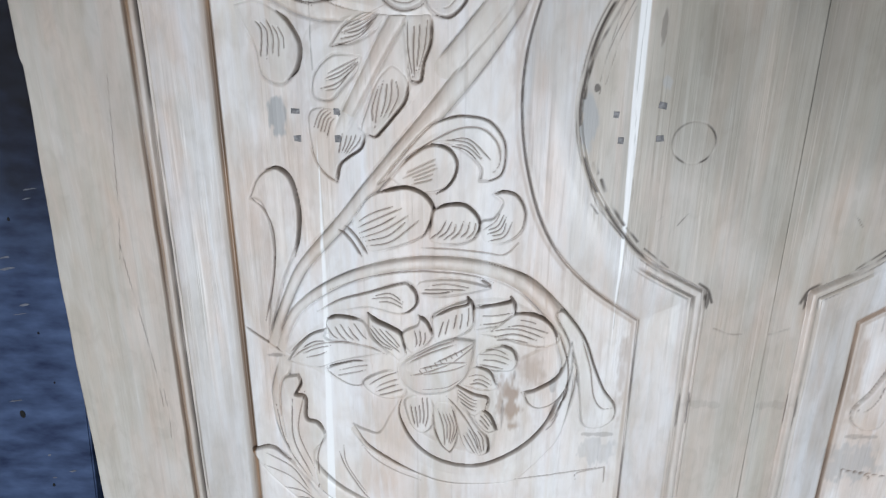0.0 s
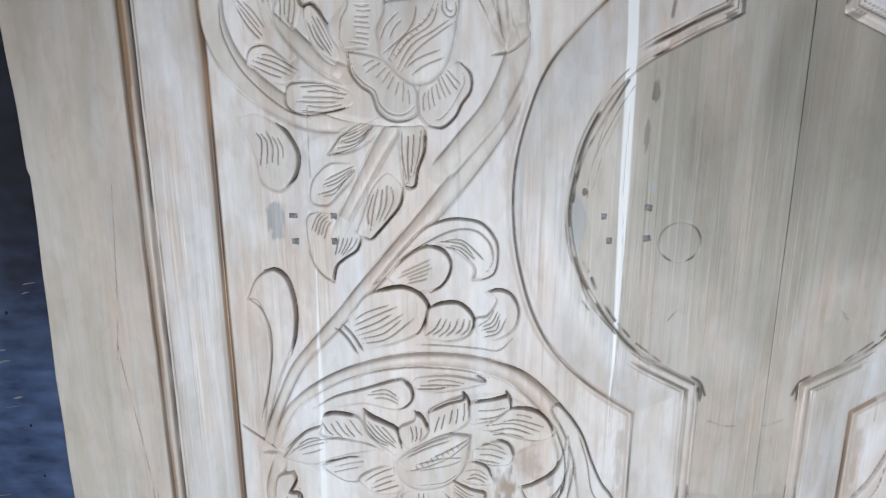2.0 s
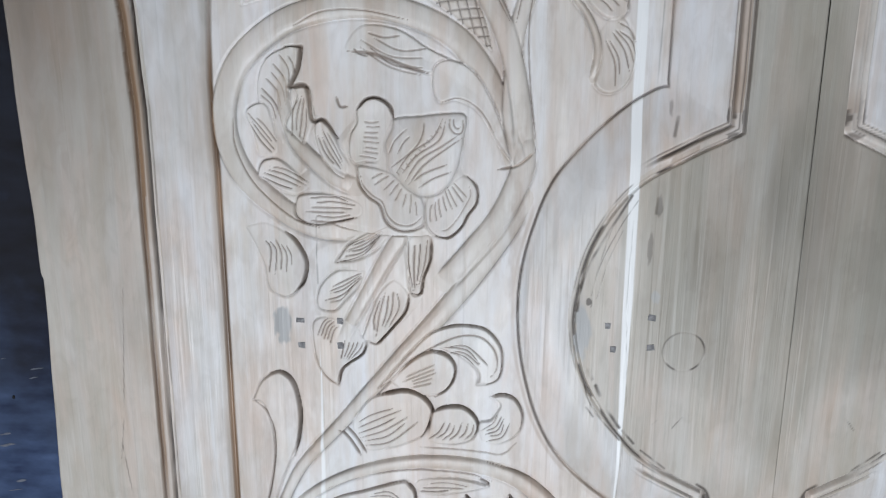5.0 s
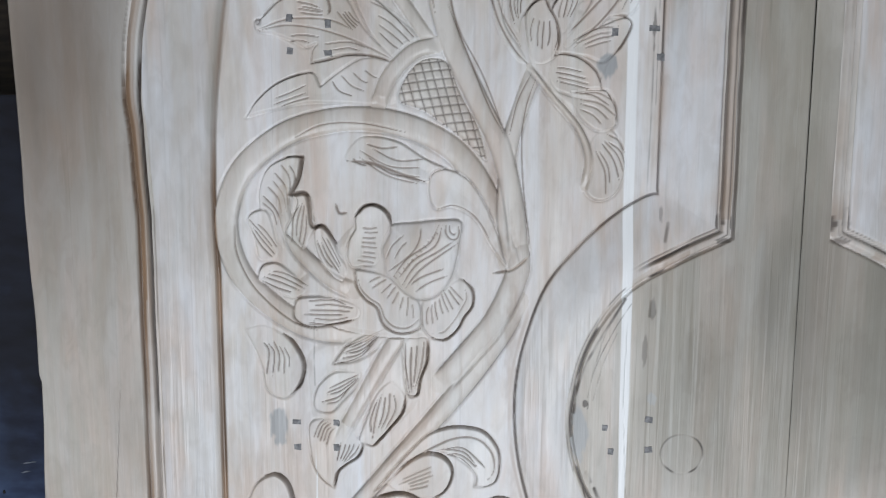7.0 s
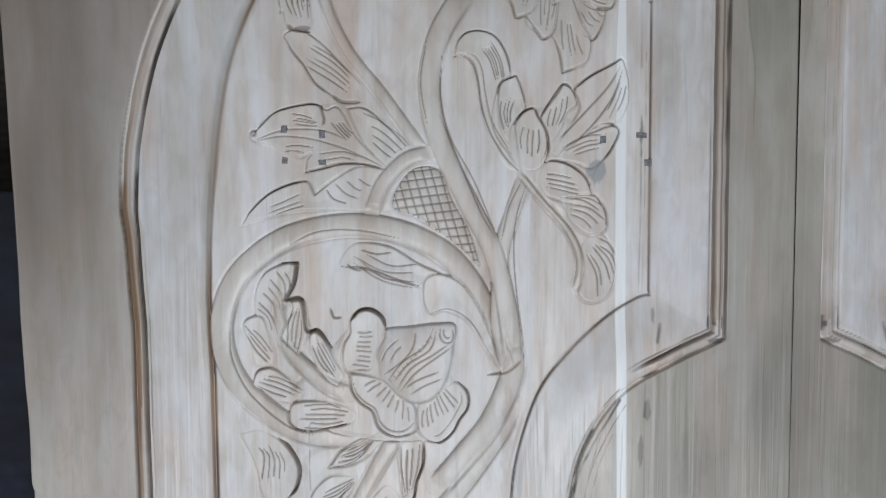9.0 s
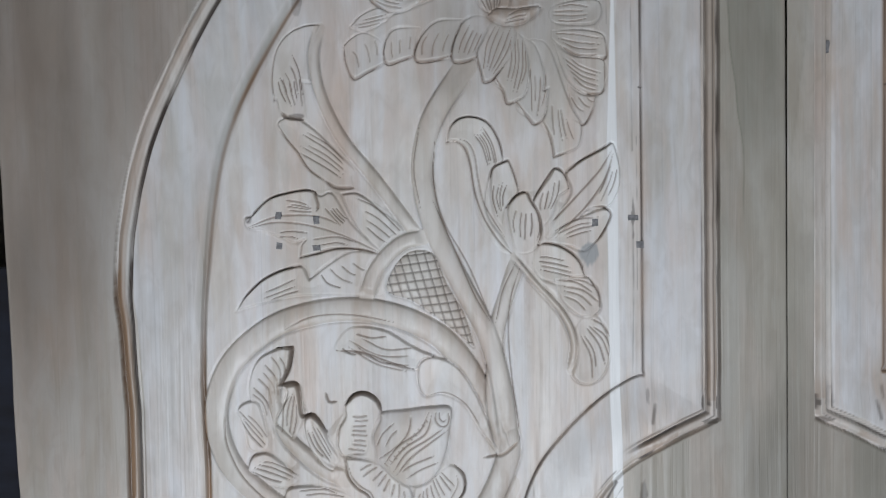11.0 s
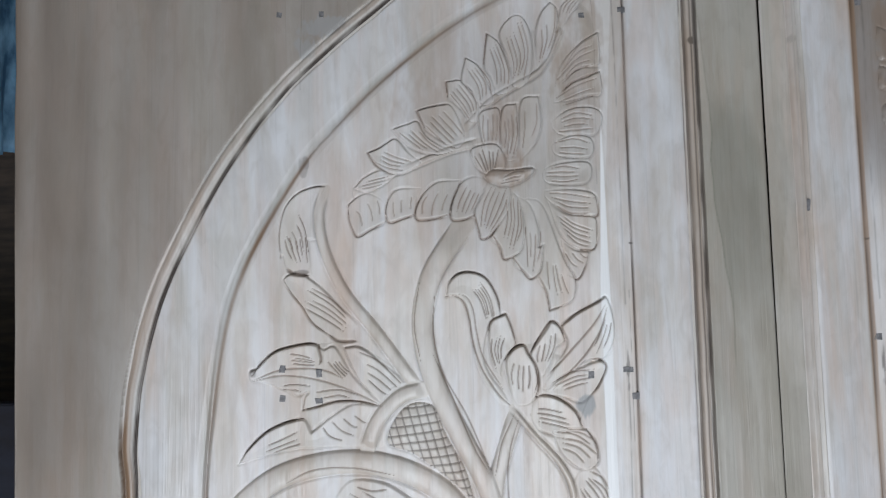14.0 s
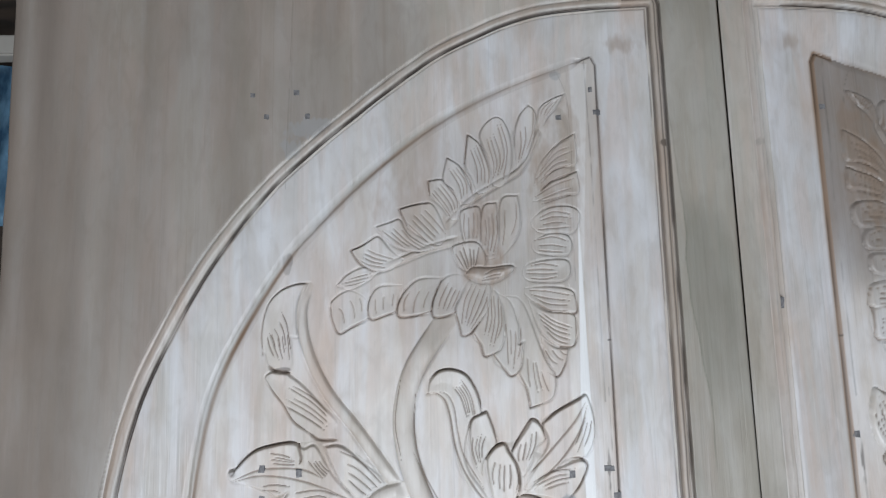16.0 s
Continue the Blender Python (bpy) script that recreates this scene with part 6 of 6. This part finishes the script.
def pencil(points, wide=0.45, ink_and_shade=0.6, closed=False):
    """A pencil line or a hairline crack; barely any depth."""
    w, far, along = distance(spline(points, closed), 0.002)
    marks["ink_and_shade"][w] = np.maximum(marks["ink_and_shade"][w], ink_and_shade * np.clip(1.4 - far / (wide / 1000), 0, 1) * smooth(wobble(0.006, 0.008, len(points), w) * 0.8 + 0.7))
    height[w] -= 0.0002 * np.clip(1 - far / (wide / 1000), 0, 1)


pencil([(471 + 15.3 * math.cos(a * 0.5236), 1248 + 15 * math.sin(a * 0.5236)) for a in range(12)], 0.75, 0.95, True)
pencil([(59.5, 1293), (57, 1262), (55.5, 1240), (52, 1195), (47.5, 1157)], 0.35, 0.55)
pencil([(49, 1170), (52, 1140), (56, 1105), (60, 1065), (62, 1028)], 0.4, 0.6)
pencil([(64, 1045), (65, 1020), (64, 985)], 0.35, 0.5)
pencil([(474, 1196), (469, 1190), (467, 1187)], 0.5, 0.6)
pencil([(456, 1194), (452, 1190)], 0.4, 0.5)
pencil([(201.7, 1345), (201, 1320), (201.2, 1296)], 0.4, 0.55)
pencil([(206.6, 1945), (205, 1880), (203, 1800), (202, 1765)], 0.35, 0.25)
pencil([(415, 1345), (407, 1318), (401, 1290)], 0.4, 0.5)
pencil([(421, 1338), (412, 1316), (405, 1288)], 0.35, 0.4)
pencil([(441, 1570), (441, 1500), (440, 1440)], 0.5, 0.5)
pencil([(438.5, 1870), (440, 1780), (440.5, 1700), (441, 1600)], 0.6, 0.35)
pencil([(444, 1610), (444, 1500)], 0.3, 0.4)
pencil([(428, 1345), (427, 1290), (430, 1235), (432, 1195), (430, 1150), (429, 1100)], 0.3, 0.35)
pencil([(414, 1865), (424, 1830), (424, 1760), (423, 1690)], 0.3, 0.3)

pencil([(401.8, 1232.9), (404.4, 1225.9)], 1.5, 0.95)
pencil([(407.8, 1220.6), (411.1, 1212.8)], 1.4, 0.95)
pencil([(416.4, 1202.8), (427.1, 1187.1)], 1.3, 0.95)
pencil([(429.8, 1184.6), (438.8, 1174.2)], 1, 0.9)
pencil([(398.1, 1227.6), (402.7, 1209.9), (411.4, 1195.5), (428, 1176.4)], 0.6, 0.8)
pencil([(401.8, 1202.7), (407.2, 1195.5)], 0.8, 0.8)
pencil([(444.6, 1168.6), (463.8, 1153.8)], 0.8, 0.8)
pencil([(489.7, 1140.8), (496.9, 1135.3), (501, 1125.5)], 1.2, 0.9)
pencil([(505.9, 1103.4), (519.4, 1098.6), (528.7, 1098.6)], 0.8, 0.3)
pencil([(391.3, 1278.2), (394.5, 1300.2), (403.2, 1322.8), (425.9, 1362.7)], 1, 0.9)
pencil([(401.2, 1281.3), (405.3, 1309.6), (418.5, 1339.7), (430.4, 1359.4)], 0.45, 0.6)
pencil([(491, 1428.1), (492.9, 1417.2)], 1.3, 0.9)
pencil([(455.1, 1417), (452.9, 1404.3)], 1.3, 0.6)
pencil([(445.3, 1360.2), (444.5, 1351)], 2.2, 0.6)

marks["spare"] = np.zeros(GX.shape)
blotch("spare", 428, 975, 24, 20, 0.5, 70)
RIGHT_PUTTY = np.clip(marks.pop("spare"), 0, 1)
for key in marks:
    marks[key] = np.clip(marks[key], 0, 1)


def split_pieces(least=90):
    """Gives each separate piece of a carved part an owner of its own; crumbs go to the part beside them."""
    for k in range(4, len(owners)):
        rows, cols = np.nonzero(owner == k)
        if not len(rows):
            continue
        r0, c0 = rows.min(), cols.min()
        box = owner[r0 : rows.max() + 1, c0 : cols.max() + 1]
        parent, runs, above = [], [], []

        def root(n):
            while parent[n] != n:
                n = parent[n]
            return n

        for r in range(len(box)):
            line = np.flatnonzero(np.diff(np.r_[0, box[r] == k, 0]))
            here = []
            for a, b in zip(line[::2], line[1::2]):
                n = len(parent)
                parent.append(n)
                for p, q, m in above:
                    if p < b and a < q:
                        parent[root(m)] = root(n)
                here.append((a, b, n))
                runs.append((r, a, b, n))
            above = here
        sizes = {}
        for r, a, b, n in runs:
            sizes[root(n)] = sizes.get(root(n), 0) + b - a
        first = max(sizes, key=sizes.get)
        made = {first: k}
        for r, a, b, n in runs:
            g = root(n)
            if g not in made:
                if sizes[g] >= least:
                    owners.append(owners[k])
                    made[g] = len(owners) - 1
                else:
                    near = owner[max(r + r0 - 1, 0), min(a + c0, len(xs) - 1)]
                    made[g] = near if near != k else 3
            if made[g] != k:
                box[r, a:b] = made[g]


split_pieces()

# ---- door leaves ----
HEIGHTS = height
EDGE_Z, EDGE_X = (0.90, 1.14, 1.298, 1.303, 1.50, 1.72, 1.95), (-0.006, -0.0055, 0.0, -0.0015, -0.0060, -0.0115, -0.0165)
lean = np.interp(zs, EDGE_Z, EDGE_X)[:, None] + wobble(0.5, 0.04, 31)[:, :1] * 0.0006
PX = GX + lean * np.clip(1 - GX / 0.065, 0, 1) + np.interp(zs, (1.1, 1.4, 1.9), (0.0013, 0, -0.0012))[:, None] * np.clip((GX - 0.53) / 0.019, 0, 1)
HEIGHTS = HEIGHTS - 0.004 * np.clip(1 - GX / 0.003, 0, 1) ** 2 - 0.0012 * np.clip(1 - (X1 - GX) / 0.0015, 0, 1) ** 2

RIGHT_BARE = np.where(in_in, 0.75, 0.0) * smooth((GZ - 1.62 + 0.03 * wobble(0.03, 0.05, 34)) / 0.12)
FAINT = 1 - 0.65 * (GX > 0.47) * smooth((GZ - 1.42) / 0.02)
RIGHT_STAIN = np.clip(1.6 - d_in / 0.0018, 0, 0.8) * (GX > 0.43)
# Soft shadow over the right leaf's stile, painted into the wood colour.
RIGHT_SHADE = np.where(in_out, 0.0, 0.75 * (0.65 + 0.35 * smooth(wobble(0.022, 0.2, 61) + 0.5)) * smooth((GZ - 1.18 + 0.04 * wobble(0.03, 0.1, 62)) / 0.2) * smooth((1.58 - GZ) / 0.25)) * streaks
LOOKS = {"stem": STEM, "leaf_rib": STEM, "collar": STEM, "seed_pod": STEM, "tendril": STEM, "stile": STILE, "bead_moulding": BEAD, "bevel": BEVEL, "panel_ground": PANEL}
NOTES = {"flower_body": "low raised body under the petals", "stile": "bleached tan wooden stile boards with upright grain", "bead_moulding": "brown waxed double bead moulding", "bevel": "whitish limed sloping border",
         "panel_ground": "pale sunk ground of the carving"}


def field_part(name, k, parent, step, mirror):
    """One piece of the carved surface as a mesh of its own."""
    cols = np.arange(0, len(xs), step)
    if mirror is not None:
        cols = np.r_[np.arange(0, int(0.31 / STEP), 6), np.arange(int(0.31 / STEP), len(xs), step)]
    sel = np.ix_(np.arange(0, len(zs), step), cols)
    own, h, px, gz = owner[sel], HEIGHTS[sel], PX[sel], GZ[sel]
    rows, cols = np.nonzero(own[:-1, :-1] == k)
    if mirror is not None:
        keep = GX[sel][rows, cols] < 0.5205
        rows, cols = rows[keep], cols[keep]
    if not len(rows):
        return None
    wide = own.shape[1]
    a = rows * wide + cols
    quads = np.stack([a, a + 1, a + wide + 1, a + wide], 1)
    if mirror is not None:
        quads = quads[:, ::-1]
    used, index = np.unique(quads, return_inverse=True)
    x = px.ravel()[used]
    if mirror is not None:
        x = mirror - x
    co = np.stack([x, -h.ravel()[used], gz.ravel()[used]], 1).astype(np.float32)
    me = bpy.data.meshes.new(name)
    me.vertices.add(len(used))
    me.vertices.foreach_set("co", co.ravel())
    me.loops.add(quads.size)
    me.loops.foreach_set("vertex_index", index.ravel().astype(np.int32))
    me.polygons.add(len(quads))
    me.polygons.foreach_set("loop_start", np.arange(0, quads.size, 4, dtype=np.int32))
    me.polygons.foreach_set("use_smooth", np.ones(len(quads), bool))
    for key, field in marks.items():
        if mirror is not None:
            field = {"ink_and_shade": np.where(np.hypot(GX - 0.471, GZ - 1.248) < 0.02, 0, marks["ink_and_shade"]) * FAINT, "white": 0 * GX, "olive": marks["olive"] * (1 - 0.6 * smooth((GZ - 1.48) / 0.1)), "putty": RIGHT_PUTTY, "raw_and_shade": np.maximum(np.maximum(field, RIGHT_SHADE), RIGHT_BARE), "stain": np.maximum(field * FAINT, RIGHT_STAIN)}.get(key, field)
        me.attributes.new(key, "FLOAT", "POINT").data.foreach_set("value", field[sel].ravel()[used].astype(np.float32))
    me.update(calc_edges=True)
    me.materials.append(LOOKS.get(name, CARVED))
    ob = new(name, me)
    ob.parent = parent
    if name in NOTES:
        ob["label"] = NOTES[name]
    return ob


def door_leaf(label, step, mirror=None):
    leaf = tagged(new("door_leaf"), label, "door", "pair of door leaves")
    for k, name in enumerate(owners):
        field_part(name, k, leaf, step, mirror)
    x0, x1 = (0.0015, 0.5488) if mirror is None else (mirror - 0.5208, mirror - 0.0015)
    part("core", slab(bmesh.new(), x0, x1, 0.0135, 0.042, 0.0, 2.10, 0.0015), EDGE, leaf)
    for a, b in ((x0, x0 + 0.0015), (x1 - 0.0015, x1)):
        part("edge_strip", slab(bmesh.new(), a, b, 0.0055, 0.0135, Z0, Z1), EDGE, leaf)
    part("lower_boards", slab(bmesh.new(), x0 - 0.004, x1 + 0.001, 0.0, 0.0135, 0.0, Z0 - 0.0005, 0.001), STILE, leaf)
    part("top_boards", slab(bmesh.new(), x0 - 0.004, x1 + 0.001, 0.0, 0.0135, Z1 + 0.0005, 2.10, 0.001), STILE, leaf)
    return leaf


left_leaf = door_leaf("pale bleached wooden door leaf carved with a flowering vine", 1)
right_leaf = door_leaf("mirrored carved wooden door leaf beside a narrow gap", 2, 1.0705)

# ---- pegs that pin the joints ----
def peg(x, z, wide, high, turn, mirror=None):
    i, j = int((x / 1000 - X0) / STEP), int((z / 1000 - Z0) / STEP)
    top = HEIGHTS[j - 2 : j + 3, i - 2 : i + 3].max() + 0.00025
    bm = bmesh.new()
    slab(bm, -wide / 2000, wide / 2000, -0.0045, 0, -high / 2000, high / 2000, 0.0005)
    rng = random.Random(int(x * 7 + z))
    for v in bm.verts:
        v.co.x += rng.uniform(-0.0004, 0.0004)
        v.co.z += rng.uniform(-0.0004, 0.0004)
    bmesh.ops.transform(bm, matrix=pose(0, 0, 0, 0, turn, 0), verts=bm.verts)
    bmesh.ops.translate(bm, vec=(x / 1000 if mirror is None else mirror - x / 1000, -top + 0.0045, z / 1000), verts=bm.verts)
    part("peg", bm, PEG, left_leaf if mirror is None else right_leaf, "small grey wooden peg set flush")


for x, z, wide, high, turn in ((187.6, 1558, 5, 6, 4), (214.2, 1554, 5, 6, 0), (187.2, 1536, 5, 5.5, 10), (214.2, 1534.3, 6, 5, -6), (187, 1268, 7, 5, 3), (187.4, 1248.8, 6, 5.5, 0),
                               (216.4, 1267.6, 5, 5.5, 5), (216.4, 1248.5, 5, 5.5, 0), (414, 1267.2, 5, 5, 0), (419, 1249, 5, 5.5, 0), (446, 1273.5, 6.5, 5.5, 8), (446.5, 1251, 6.5, 5.5, -5),
                               (413.2, 1549, 5, 6, 0), (441, 1552, 8, 4.5, 0), (446, 1532.5, 6, 5.5, 0), (175.8, 1840, 4.5, 4, 5), (209.8, 1842, 5, 5, 0), (186.8, 1822.4, 5, 5, 8),
                               (218.8, 1822.3, 4.5, 5, 0), (442.5, 1843, 4, 5, 0), (446.4, 1824, 6, 4.5, 0), (415.8, 1820, 5, 4.5, 0)):
    peg(x, z, wide, high, turn)
for x, z, wide, high in ((442.5, 1826, 5, 5), (443.5, 1572, 5, 6), (492.5, 1670.5, 4, 9)):
    peg(x, z, wide, high, 4, 1.0705)


# ---- what stands behind the door ----
def blue_panel():
    thing = tagged(new("painted_panel"), "worn blue painted plywood panel with scratches and nail holes", "panel")
    bm = bmesh.new()
    slab(bm, -1.25, -0.0744, 0.10, 0.118, 0.0, 1.52, 0.0015)
    for v in bm.verts:
        v.co.x += (v.co.z - 0.94) * 0.0767
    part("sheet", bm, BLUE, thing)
    rng = random.Random(5)
    for x, z, r in ((-0.1403, 0.9527, 0.0042), (-0.1092, 1.1607, 0.0018), (-0.105, 1.045, 0.0014), (-0.125, 0.865, 0.0020), (-0.100, 0.99, 0.0012)):
        bm = bmesh.new()
        bmesh.ops.create_cone(bm, cap_ends=True, segments=14, radius1=r, radius2=r * 0.7, depth=0.001, matrix=Matrix.Translation((x, 0.0998, z)) @ pose(0, 0, 0, 90, 0, 0) @ Matrix.Diagonal((0.8, 1.2, 1, 1)))
        part("nail_hole", bm, HOLE, thing)
    for n in range(16):
        x, z = rng.uniform(-0.19, -0.08), rng.uniform(0.86, 1.2)
        wide, high = rng.uniform(0.002, 0.010), rng.uniform(0.0003, 0.0014)
        bm = bmesh.new()
        ring = [bm.verts.new((x + wide * math.cos(a) * rng.uniform(0.6, 1.2), 0.0995, z + high * math.sin(a) * rng.uniform(0.5, 1.3) + 0.15 * wide * math.cos(a))) for a in np.linspace(0, 6.28, 11)[:-1]]
        bm.faces.new(ring[::-1])
        part("scratch", bm, SCRATCH, thing)
    return thing


blue_panel()


def hanging_sheet():
    bm = bmesh.new()
    cols, rows = 48, 12
    grid = [[bm.verts.new((-0.75 + 0.6 * i / cols, 0.33 + 0.012 * math.sin(i * 0.9) + 0.006 * math.sin(i * 2.3 + j * 0.3), 1.80 + 0.22 * j / rows)) for i in range(cols + 1)] for j in range(rows + 1)]
    for j in range(rows):
        for i in range(cols):
            bm.faces.new((grid[j][i], grid[j][i + 1], grid[j + 1][i + 1], grid[j + 1][i])).smooth = True
    bmesh.ops.solidify(bm, geom=list(bm.faces), thickness=0.002)
    thing = tagged(new("hanging_sheet"), "blue plastic sheet hanging in folds on the dark wall", "tarpaulin")
    part("sheet", bm, TARP, thing)
    part("rail", slab(bmesh.new(), -0.8, -0.14, 0.32, 0.345, 2.035, 2.065, 0.003), PLASTER, thing, "grey wooden rail")
    part("bracket", slab(bmesh.new(), -0.79, -0.75, 0.345, 0.5, 2.03, 2.06, 0.002), BROWN, thing)
    part("bracket", slab(bmesh.new(), -0.2, -0.16, 0.345, 0.5, 2.03, 2.06, 0.002), BROWN, thing)


hanging_sheet()
